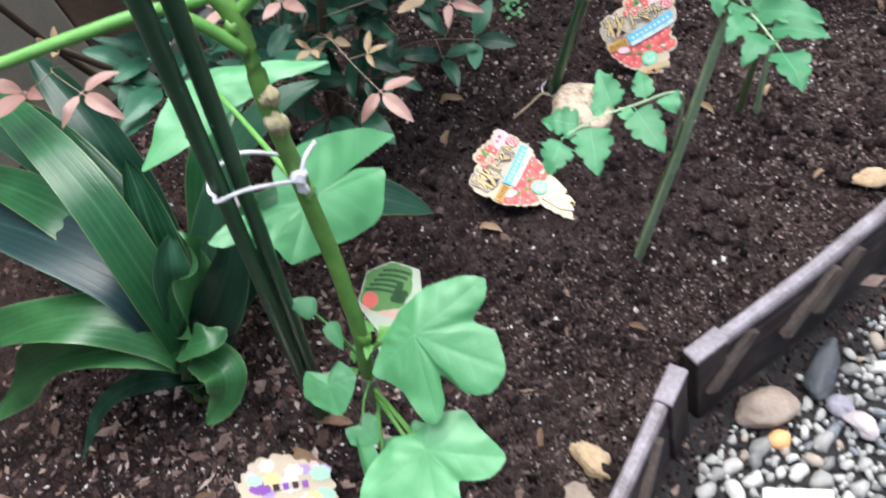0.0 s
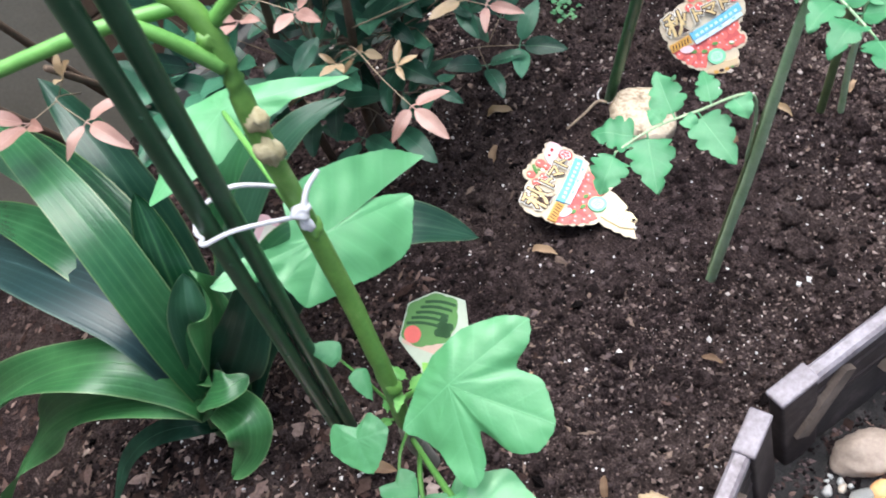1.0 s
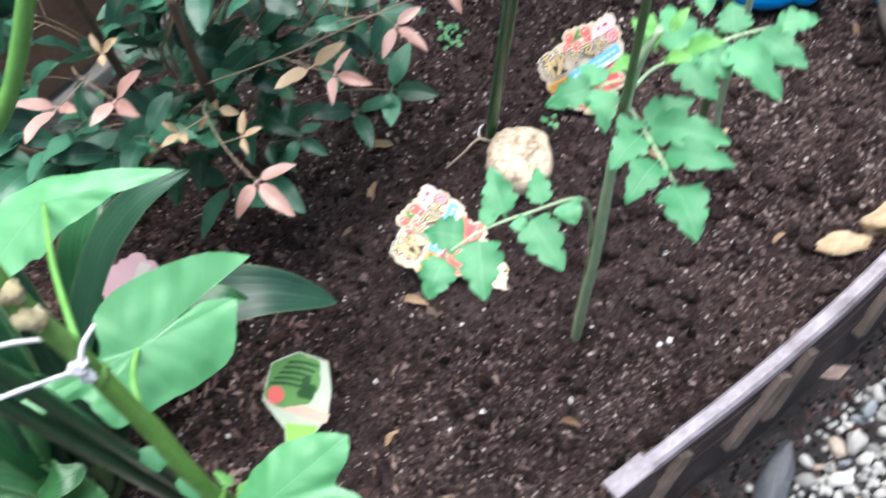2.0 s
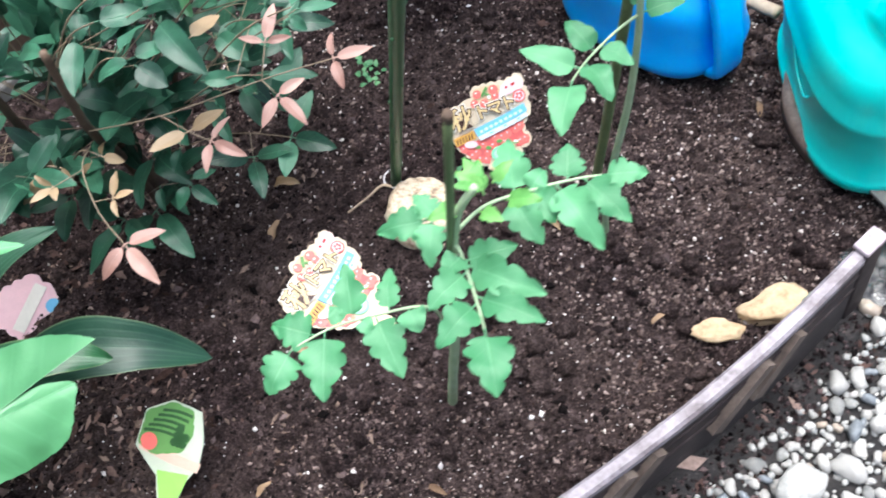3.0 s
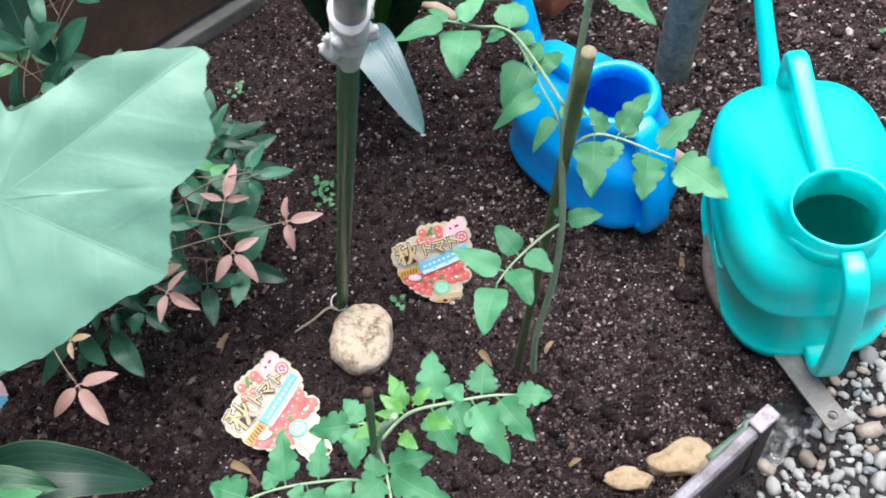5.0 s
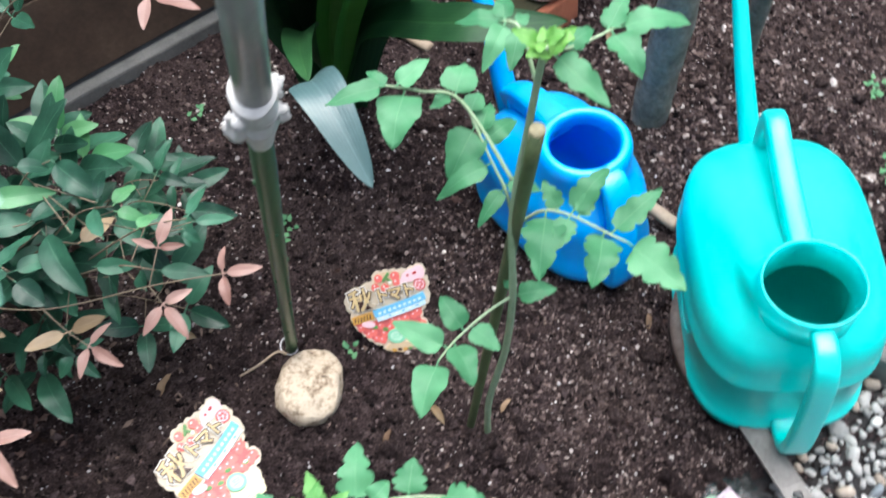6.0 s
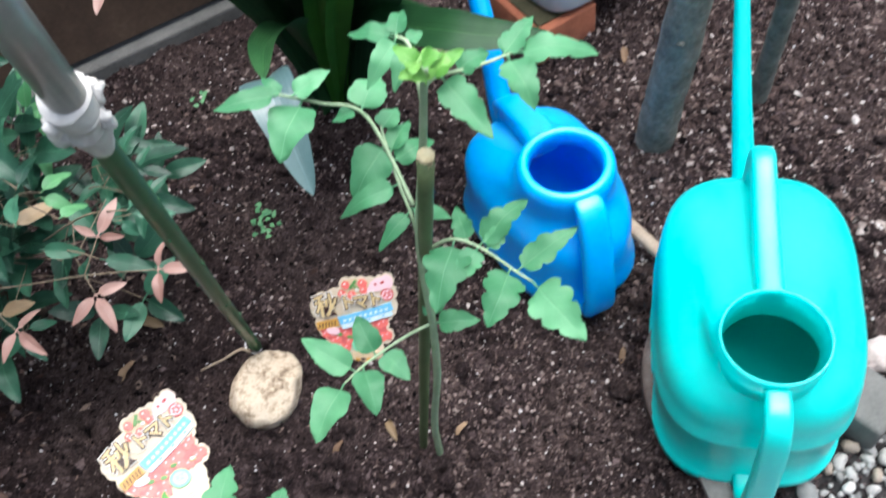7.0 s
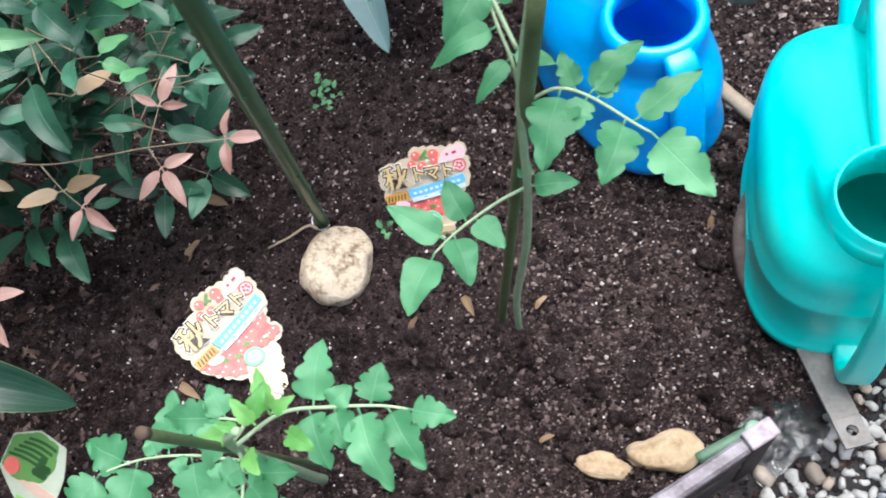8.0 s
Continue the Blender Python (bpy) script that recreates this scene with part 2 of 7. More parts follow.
SCAR = mottled("corky_scar", [(0.3, (0.28, 0.23, 0.10)), (0.7, (0.52, 0.46, 0.30))], 120, 600, 0.9, relief=0.6)
OKRA = leaf_material("okra_leaf", (0.085, 0.300, 0.115), (0.145, 0.430, 0.185), (0.20, 0.50, 0.25), 0.46, 0.25, 4.0, 0.012, 0.8)
OKRA_PALE = leaf_material("pale_okra_leaf", (0.135, 0.31, 0.215), (0.20, 0.395, 0.285), (0.24, 0.44, 0.325), 0.50, 0.22, 4.0, 0.010, 0.8)
TOMATO = leaf_material("tomato_leaf", (0.058, 0.235, 0.098), (0.135, 0.39, 0.185), (0.19, 0.43, 0.23), 0.5, 0.28, 6.0, 0.05)
TOMATO_YOUNG = leaf_material("young_tomato_leaf", (0.10, 0.33, 0.075), (0.19, 0.45, 0.12), (0.25, 0.46, 0.15), 0.5, 0.3, 6.0, 0.05)
TOMATO_TIP = leaf_material("yellowish_growing_tip", (0.13, 0.36, 0.06), (0.23, 0.47, 0.11), (0.28, 0.48, 0.16), 0.5, 0.3, 6.0, 0.05)
PALE_STICK = mottled("olive_green_cane", [(0.3, (0.055, 0.085, 0.030)), (0.7, (0.13, 0.17, 0.075))], 40, 300, 0.5, relief=0.25, distance=0.0008)
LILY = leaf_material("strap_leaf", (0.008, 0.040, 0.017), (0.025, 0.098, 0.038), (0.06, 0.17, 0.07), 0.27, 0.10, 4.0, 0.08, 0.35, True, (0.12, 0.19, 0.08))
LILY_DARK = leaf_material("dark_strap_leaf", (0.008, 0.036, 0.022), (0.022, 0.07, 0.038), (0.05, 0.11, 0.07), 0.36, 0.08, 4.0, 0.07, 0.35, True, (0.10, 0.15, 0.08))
CLUMP = leaf_material("clump_leaf", (0.009, 0.040, 0.016), (0.028, 0.095, 0.030), (0.05, 0.13, 0.04), 0.42, 0.12, 6.0, 0.08, 0.25, True)
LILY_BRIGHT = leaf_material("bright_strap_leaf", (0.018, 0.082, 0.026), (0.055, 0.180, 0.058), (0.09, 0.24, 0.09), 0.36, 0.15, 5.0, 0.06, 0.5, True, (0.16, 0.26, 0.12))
# Blue in this leaf's base colour stands for sky sheen on dark green.
LILY_SHEEN = leaf_material("sky_sheen_strap_leaf", (0.010, 0.030, 0.030), (0.026, 0.062, 0.062), (0.05, 0.10, 0.10), 0.34, 0.06, 5.0, 0.06, 0.4, True, (0.08, 0.13, 0.10))
LITTER = bits_material("dead_leaf_litter", [(0.0, (0.018, 0.011, 0.009)), (0.5, (0.055, 0.033, 0.029)), (0.85, (0.12, 0.079, 0.068)), (1.0, (0.24, 0.175, 0.15))], 200)
PALE_LITTER = bits_material("pale_leaf_flakes", [(0.0, (0.06, 0.038, 0.032)), (0.5, (0.15, 0.10, 0.088)), (0.85, (0.27, 0.195, 0.17)), (1.0, (0.42, 0.34, 0.30))], 200)
CLUMP_FRESH = leaf_material("fresh_clump_leaf", (0.030, 0.15, 0.018), (0.075, 0.27, 0.035), (0.12, 0.32, 0.06), 0.4, 0.3, 6.0, 0.08, 0.4, True)
CLUMP_TIP = leaf_material("greyed_clump_leaf", (0.060, 0.115, 0.115), (0.105, 0.18, 0.18), (0.14, 0.22, 0.22), 0.3, 0.1, 6.0, 0.06, 0.6, True)
NAN_G = leaf_material("nandina_leaf", (0.007, 0.036, 0.021), (0.048, 0.160, 0.092), (0.09, 0.22, 0.13), 0.40, 0.15, 7.0, 0.05, 0.4)
NAN_B = leaf_material("fresh_nandina_leaf", (0.06, 0.21, 0.085), (0.12, 0.31, 0.13), (0.17, 0.36, 0.17), 0.4, 0.2, 7.0, 0.05)
NAN_P = leaf_material("pink_nandina_leaf", (0.24, 0.125, 0.10), (0.40, 0.245, 0.205), (0.44, 0.29, 0.24), 0.45, 0.2, 7.0, 0.05)
NAN_O = leaf_material("bronze_nandina_leaf", (0.22, 0.15, 0.08), (0.37, 0.27, 0.16), (0.4, 0.30, 0.2), 0.45, 0.2, 7.0, 0.05)
DRY = leaf_material("dry_leaf", (0.12, 0.07, 0.04), (0.30, 0.20, 0.12), (0.2, 0.13, 0.08), 0.8, 0.1, 7.0, 0.05)


def plain(name, colour, rough=0.4):
    lo, hi = tuple(0.9 * c for c in colour), tuple(min(1.0, 1.05 * c) for c in colour)
    m = mottled(name, [(0.3, lo), (0.7, hi)], 60, 400, rough, relief=0.05, spec=0.3)
    m.node_tree.nodes["Principled BSDF"].inputs["Coat Weight"].default_value = 0.06
    m.node_tree.nodes["Principled BSDF"].inputs["Coat Roughness"].default_value = 0.25
    return m


CREAM = plain("cream_card", (0.58, 0.49, 0.37), 0.25)
RED = plain("red_print", (0.55, 0.115, 0.11), 0.25)
DARK_RED = plain("dark_red_print", (0.40, 0.045, 0.045), 0.25)
RED_LIGHT = plain("bright_red_print", (0.72, 0.16, 0.14), 0.25)
PINK = plain("pink_print", (0.78, 0.52, 0.56), 0.25)
SKY_BLUE = plain("blue_print", (0.16, 0.45, 0.68))
PALE_BLUE = plain("pale_blue_print", (0.55, 0.70, 0.78))
OCHRE = plain("ochre_print", (0.55, 0.30, 0.07))
INK = plain("dark_brown_ink", (0.05, 0.025, 0.02))
WHITE = plain("white_print", (0.74, 0.71, 0.64))
MINT = plain("mint_print", (0.22, 0.58, 0.36))
PALE_MINT = plain("pale_mint_print", (0.42, 0.66, 0.50))
TAN_PRINT = plain("tan_print", (0.55, 0.42, 0.27))
LEAF_PRINT = plain("green_print", (0.12, 0.27, 0.08))
GOLD = plain("gold_print", (0.62, 0.47, 0.24))
PALE_CARD = plain("pale_yellow_print", (0.72, 0.62, 0.40), 0.25)
STRIPE = plain("dark_green_print", (0.03, 0.09, 0.03))
LIME = plain("lime_print", (0.28, 0.58, 0.12))
PURPLE = plain("purple_print", (0.25, 0.10, 0.38))
PALE_PURPLE = plain("pale_purple_print", (0.42, 0.30, 0.56))
YELLOW = plain("yellow_print", (0.68, 0.58, 0.28))


# ---- making meshes ----
ORIGIN = {}


def thing(name, place, label, category, group="", kind="", turn=(0, 0, 0)):
    ob = new(name)
    ob.empty_display_size = 0.02
    m = pose(*place, *turn)
    ob.matrix_world = m
    ORIGIN[ob] = m
    return tagged(ob, label, category, group, kind)


def mk(name, shape, material, parent=None, label="", local=False, flat=False):
    """One mesh object from (vertices, faces[, uvs]). local: the vertices are in the parent's own axes."""
    verts, faces = shape[0], shape[1]
    m = ORIGIN[parent] if parent else Matrix()
    if not local and parent:
        inv = m.inverted()
        verts = [inv @ Vector(v) for v in verts]
    me = bpy.data.meshes.new(name)
    me.from_pydata([tuple(v) for v in verts], [], faces)
    if len(shape) > 2:
        layer = me.uv_layers.new(name="UVMap")
        idx = np.zeros(len(me.loops), dtype=np.int32)
        me.loops.foreach_get("vertex_index", idx)
        layer.data.foreach_set("uv", np.asarray(shape[2], dtype=np.float32)[idx].ravel())
    me.materials.append(material)
    if not flat:
        me.polygons.foreach_set("use_smooth", [True] * len(me.polygons))
    me.update()
    ob = new(name, me)
    if parent:
        ob.parent = parent
    ORIGIN[ob] = m
    return tagged(ob, label) if label else ob


def joined(shapes):
    verts, faces, uvs = [], [], []
    for s in shapes:
        n = len(verts)
        verts += list(s[0])
        faces += [tuple(i + n for i in f) for f in s[1]]
        if len(s) > 2:
            uvs += list(s[2])
    return (verts, faces, uvs) if uvs else (verts, faces)


def curve(points, steps=8):
    """A smooth line through the points."""
    p = [Vector(q) for q in points]
    if len(p) == 2:
        return [p[0].lerp(p[1], k / steps) for k in range(steps + 1)]
    out = []
    for i in range(len(p) - 1):
        a, b, c, d = p[max(i - 1, 0)], p[i], p[i + 1], p[min(i + 2, len(p) - 1)]
        for k in range(steps):
            t = k / steps
            out.append(0.5 * (2 * b + (c - a) * t + (2 * a - 5 * b + 4 * c - d) * t * t + (3 * b - a - 3 * c + d) * t ** 3))
    return out + [p[-1]]


def tube(points, radius, sides=10, steps=8, flatten=1.0, wobble=0.0, up=(0.13, 0.2, 1)):
    """A round or flattened bar along a smooth line; radius: one, or one at each end."""
    line = curve(points, steps)
    r0, r1 = radius if isinstance(radius, tuple) else (radius, radius)
    verts, faces = [], []
    ref = Vector(up)
    for i, c in enumerate(line):
        d = (line[min(i + 1, len(line) - 1)] - line[max(i - 1, 0)]).normalized()
        s = d.cross(ref)
        s = s.normalized() if s.length > 1e-4 else d.orthogonal().normalized()
        n = s.cross(d)
        r = r0 + (r1 - r0) * i / (len(line) - 1)
        base_r = r
        for k in range(sides):
            a = 2 * math.pi * k / sides
            if wobble:
                r = base_r * (1 + wobble * noise.noise(c * 60 + (s * math.cos(a) + n * math.sin(a)) * 0.9))
            verts.append(c + s * (r * math.cos(a)) + n * (r * flatten * math.sin(a)))
    for i in range(len(line) - 1):
        for k in range(sides):
            a, b = i * sides + k, i * sides + (k + 1) % sides
            faces.append((a, b, b + sides, a + sides))
    n = len(verts)
    verts += [line[0], line[-1]]
    for k in range(sides):
        faces.append((n, (k + 1) % sides, k))
        faces.append((n + 1, n - sides + k, n - sides + (k + 1) % sides))
    return verts, faces


def box(sx, sy, sz, at=(0, 0, 0), bevel=0.0):
    """A box with its base at the given place, with bevelled edges."""
    bm = bmesh.new()
    bmesh.ops.create_cube(bm, size=1.0)
    for v in bm.verts:
        v.co = Vector((v.co.x * sx + at[0], v.co.y * sy + at[1], (v.co.z + 0.5) * sz + at[2]))
    if bevel:
        bmesh.ops.bevel(bm, geom=list(bm.edges), offset=bevel, segments=2, profile=0.6, affect="EDGES")
    bm.verts.index_update()
    out = [v.co.copy() for v in bm.verts], [tuple(v.index for v in f.verts) for f in bm.faces]
    bm.free()
    return out


def moved(shape, m):
    return ([m @ Vector(v) for v in shape[0]], *shape[1:])


def rock(seed, radii, rough=0.25, fine=0.06, detail=3, cuts=0, layers=0.0):
    """A lump: a ball pushed in and out by noise, with some sides worn flat and some layers."""
    rnd = random.Random(seed * 7 + 1)
    planes = [(Vector((rnd.gauss(0, 1), rnd.gauss(0, 1), rnd.gauss(0, 1))).normalized(), rnd.uniform(0.58, 0.86)) for k in range(cuts)]
    bm = bmesh.new()
    bmesh.ops.create_icosphere(bm, subdivisions=detail, radius=1.0)
    off = Vector((seed * 3.7, seed * 1.9, seed * 5.1))
    for v in bm.verts:
        for n, c in planes:
            over = v.co.dot(n) - c
            if over > 0:
                v.co -= n * (over * 0.88)
        d = 1 + rough * noise.noise(v.co * 1.1 + off) + fine * noise.noise(v.co * 4.3 + off) + 0.5 * fine * noise.noise(v.co * 9.7 + off)
        if layers:
            d += layers * math.sin(v.co.z * 11 + 2.5 * noise.noise(v.co * 1.7 + off))
        v.co = Vector((v.co.x * radii[0], v.co.y * radii[1], v.co.z * radii[2])) * d
    bm.verts.index_update()
    out = [v.co.copy() for v in bm.verts], [tuple(v.index for v in f.verts) for f in bm.faces]
    bm.free()
    return out


PROFILE = {
    "lance": lambda s: math.sin(math.pi * s ** 0.8) ** 0.9 if 0 < s < 1 else 0.0,
    "ovate": lambda s: math.sin(math.pi * s ** 0.62) ** 0.75 if 0 < s < 1 else 0.0,
    "tomato": lambda s: (math.sin(math.pi * s ** 0.60) ** 0.80) * (1 - 0.25 * s ** 3) if 0 < s < 1 else 0.0,
    "strap": lambda s: min(1.0, 0.45 + 1.6 * s) * (1 - max(0.0, (s - 0.45) / 0.55) ** 2.2) ** 0.9,
}


def blade(line, width, shape="lance", fold=0.15, up=(0, -0.2, 1), wave=0.0, teeth=0.0, steps=7, half=3, seed=0.0):
    """A leaf blade along a smooth line, folded along its midrib, with a wavy or toothed edge."""
    line = curve(line, steps)
    n = len(line) - 1
    verts, faces, uvs = [], [], []
    ref = Vector(up)
    for i, c in enumerate(line):
        s = i / n
        d = (line[min(i + 1, n)] - line[max(i - 1, 0)]).normalized()
        side = d.cross(ref)
        side = side.normalized() if side.length > 1e-4 else d.orthogonal().normalized()
        nor = side.cross(d)
        w = max(0.0006, 0.5 * width * PROFILE[shape](s))
        for j in range(-half, half + 1):
            v = j / half
            ww = w
            if teeth and abs(j) >= half - 1:
                q = s * 4.2 + 0.25 * seed + 0.2 * v
                notch = (1 - abs(math.sin(math.pi * q))) ** 2.2
                ww = w * (1 + teeth * (0.12 - notch * (1.0 if abs(j) == half else 0.35)) * min(1.0, 4 * (1 - s)) * min(1.0, 5 * s))
            lift = fold * w * abs(v) + wave * width * v * math.sin(s * 13 + seed * 7 + (1.5 if v > 0 else 0)) * abs(v)
            if shape == "strap":
                lift += 0.012 * width * math.cos(v * 14 + seed) * (1 - abs(v) ** 4)
            lift += 0.06 * width * noise.noise(Vector((s * 3 + seed, v, seed * 2.3)))
            verts.append(c + side * (v * ww) + nor * lift)
            uvs.append((0.5 + 0.5 * v, s))
    m = 2 * half + 1
    for i in range(n):
        for j in range(m - 1):
            a = i * m + j
            faces.append((a, a + 1, a + 1 + m, a + m))
    return verts, faces, uvs


def lobed_leaf(centre, axis, normal, keys, cup=0.10, seed=1.0, teeth=0.03, ripple=0.05):
    """A lobed leaf round the end of its stalk. keys: (degrees from the axis, reach) at the tips and in the notches, in order;
    a main vein runs to every tip, and the blade is raised between the veins."""
    c, z = Vector(centre), Vector(normal).normalized()
    y = (Vector(axis) - z * Vector(axis).dot(z)).normalized()
    x = y.cross(z)
    pts = [Vector((r * math.sin(radians(d)), r * math.cos(radians(d)))) for d, r in keys]
    n = len(pts)
    size = max(r for d, r in keys)
    tips = [pts[k] for k in range(n) if keys[k][1] > keys[k - 1][1] and keys[k][1] >= keys[(k + 1) % n][1] and keys[k][1] > 0.5 * size]
    rim, steps = [], 9
    for k in range(n):
        p0, p1, p2, p3 = pts[k - 1], pts[k], pts[(k + 1) % n], pts[(k + 2) % n]
        for i in range(steps):
            t = i / steps
            smooth = 0.5 * (2 * p1 + (p2 - p0) * t + (2 * p0 - 5 * p1 + 4 * p2 - p3) * t * t + (3 * p1 - p0 - 3 * p2 + p3) * t ** 3)
            rim.append(smooth.lerp(p1.lerp(p2, t), 0.35))
    run, total = 0.0, []
    for k in range(len(rim)):
        run += (rim[k] - rim[k - 1]).length
        total.append(run)
    around, rings = len(rim), 14
    verts, faces, uvs = [c], [], [(0.5, 0.0)]
    for k, p in enumerate(rim):
        saw = (total[k] / (0.11 * size) + 0.3 * noise.noise(Vector((k * 0.2, seed, 0)))) % 1.0
        edge = 1 + teeth * (saw - 0.5) + 0.02 * noise.noise(Vector((k * 0.13, seed, 3)))
        for i in range(1, rings + 1):
            q = i / rings
            v = p * (q * (edge if i >= rings - 1 else 1.0))
            d, s = min((abs(t.x * v.y - t.y * v.x) / t.length if v.dot(t) > 0 else v.length, v.dot(t) / t.length_squared) for t in tips)
            w = d / (0.32 * size)
            swell = (1 - math.exp(-w * 3.5)) * 0.022 - 0.011
            pucker = 0.005 * math.cos(6.283 * (s * 4.0 - w * 1.1)) * min(1.0, 3 * w) * (1 - 0.5 * q)
            droop = -cup * q * q + swell * min(1.0, 2 * q) + pucker + ripple * (noise.noise(Vector((v.x / size * 1.7, v.y / size * 1.7, seed))) + q * q * noise.noise(Vector((v.x / size * 4.5, v.y / size * 4.5, seed + 7))))
            verts.append(c + x * v.x + y * v.y + z * (droop * size))
            uvs.append((min(1.0, 0.5 + 0.5 * w), s))
    for k in range(around):
        a, b = 1 + k * rings, 1 + ((k + 1) % around) * rings
        faces.append((0, a, b))
        for i in range(rings - 1):
            faces.append((a + i, a + i + 1, b + i + 1, b + i))
    return verts, faces, uvs


# ---- ground ----
EDGE_LINE = [(-1.2, -0.80), (-0.45, -0.13), (-0.165, 0.125), (-0.126, 0.136), (0.074, 0.195), (0.28, 0.285), (0.50, 0.42), (0.75, 0.55), (2.0, 0.7)]


def edge_y(x):
    return float(np.interp(x, [p[0] for p in EDGE_LINE], [p[1] for p in EDGE_LINE]))


def soil_z(x, y):
    if abs(x) > 2 or y > 3 or y < -1.5:
        return -0.01
    p = Vector((x, y, 0))
    return 0.011 * noise.noise(p * 7) + 0.007 * noise.noise(p * 21 + Vector((3, 1, 0))) + 0.0062 * noise.noise(p * 55) + 0.0022 * noise.noise(p * 120)


def spread(lo, hi, step):
    inner = list(np.arange(lo, hi + 1e-6, step))
    out, d = [], step
    a, b = lo, hi
    left, right = [], []
    while b < 150:
        d *= 1.35
        a, b = a - d, b + d
        left.append(a)
        right.append(b)
    return left[::-1] + inner + right


def build_ground():
    xs, ys = spread(-0.95, 0.95, 0.008), spread(-0.2, 1.3, 0.008)
    verts = [(x, y, soil_z(x, y)) for y in ys for x in xs]
    n = len(xs)
    faces = [(j * n + i, j * n + i + 1, (j + 1) * n + i + 1, (j + 1) * n + i) for j in range(len(ys) - 1) for i in range(n - 1)]
    g = mk("ground", (verts, faces), SOIL, flat=False)
    g.data.materials.append(GRIT)
    slots = np.zeros(len(faces), dtype=np.int32)
    for k, f in enumerate(faces):
        x, y = verts[f[0]][0], verts[f[0]][1]
        if y < edge_y(x):
            slots[k] = 1
    g.data.polygons.foreach_set("material_index", slots)
    return tagged(g, "dark damp garden soil with patches of dry earth", "ground", kind="structure")


build_ground()


def scattered(name, label, material, count, size, flat, region, seed, sink=0.3, long=1.0, patchy=0.0, outside=0.0):
    """Many small bits on the soil in one mesh; patchy: how far they gather in patches."""
    rng = np.random.default_rng(seed)
    base = np.array([(1, 0, 0), (-1, 0, 0), (0, 1, 0), (0, -1, 0), (0, 0, 1), (0, 0, -1)], float)
    tris = np.array([(0, 2, 4), (2, 1, 4), (1, 3, 4), (3, 0, 4), (2, 0, 5), (1, 2, 5), (3, 1, 5), (0, 3, 5)])
    spots = []
    while len(spots) < count:
        x, y = rng.uniform(region[0], region[1]), rng.uniform(region[2], region[3])
        gap = y - edge_y(x)
        if outside:
            if not -outside < gap < -0.010:
                continue
        elif gap < 0.012:
            continue
        if rng.random() < patchy * (0.5 - noise.noise(Vector((x * 9 + seed, y * 9, 0)))):
            continue
        spots.append((x, y, soil_z(x, y)))
    spots = np.array(spots)
    n = len(spots)
    s = rng.uniform(size[0], size[1], n) * (0.6 + 0.8 * rng.random(n) ** 3)
    pts = base[None] * rng.uniform(0.6, 1.3, (n, 6, 1)) * np.stack([s * long, s * rng.uniform(0.6, 1.0, n), s * flat], 1)[:, None]
    a = rng.uniform(0, 6.28, n)
    tilt = rng.uniform(-3.1, 3.1, n) if flat > 0.6 else rng.normal(0, 0.3, n)
    y1, z1 = pts[..., 1] * np.cos(tilt)[:, None] - pts[..., 2] * np.sin(tilt)[:, None], pts[..., 1] * np.sin(tilt)[:, None] + pts[..., 2] * np.cos(tilt)[:, None]
    x2, y2 = pts[..., 0] * np.cos(a)[:, None] - y1 * np.sin(a)[:, None], pts[..., 0] * np.sin(a)[:, None] + y1 * np.cos(a)[:, None]
    pts = np.stack([x2, y2, z1], -1) + spots[:, None] + np.stack([0 * s, 0 * s, s * flat * (1 - 2 * sink)], 1)[:, None]
    faces = (tris[None] + 6 * np.arange(n)[:, None, None]).reshape(-1, 3)
    ob = mk(name, (pts.reshape(-1, 3).tolist(), faces.tolist()), material, flat=True)
    return tagged(ob, label, "soil", kind="stuff")


def clods(name, label, material, count, size, region, seed):
    """Loose lumps of soil, each a rough ball of its own, in one mesh."""
    rng = np.random.default_rng(seed)
    bases = []
    for k in range(6):
        v, f = rock(300 + k, (1.0, 0.85, 0.7), 0.6, 0.4, 2)
        bases.append((np.array([tuple(q) for q in v]), np.array(f)))
    vs, fs, n = [], [], 0
    while len(vs) < count:
        x, y = rng.uniform(region[0], region[1]), rng.uniform(region[2], region[3])
        if y < edge_y(x) + 0.02 or rng.random() < 0.6 * (0.5 - noise.noise(Vector((x * 7 + seed, y * 7, 0)))):
            continue
        if min((x + 0.21) ** 2 + (y - 0.475) ** 2, (x - 0.016) ** 2 + (y - 0.59) ** 2) < 0.006:
            continue
        r = size[0] + (size[1] - size[0]) * rng.random() ** 2.5
        v, f = bases[rng.integers(6)]
        m = np.array(Euler(rng.uniform(0, 6.28, 3)).to_matrix())
        vs.append((v * r) @ m.T + (x, y, soil_z(x, y) + 0.15 * r))
        fs.append(f + n)
        n += len(v)
    ob = mk(name, (np.concatenate(vs).tolist(), np.concatenate(fs).tolist()), material)
    return tagged(ob, label, "soil", kind="stuff")


BED = (-0.85, 0.75, -0.1, 1.15)
scattered("soil_crumbs", "small dark crumbs of damp soil", CRUMB, 40000, (0.0011, 0.0036), 0.8, BED, 1)
scattered("soil_clods", "larger dark clods of damp soil", CRUMB, 3600, (0.0030, 0.0070), 0.75, BED, 11, 0.4)
clods("soil_clods", "rough dark lumps of broken soil", SOIL, 1300, (0.0035, 0.012), (-0.6, 0.7, 0.05, 0.95), 51)
# Paler crumbs put the right-hand side's fuller light into the soil colour.
scattered("soil_crumbs", "dry brown crumbs paled for the light on the open soil", DRY_LIT_CRUMB, 11000, (0.0010, 0.0034), 0.75, (0.02, 0.70, 0.18, 0.80), 52, 0.25, 1.0, 0.5)
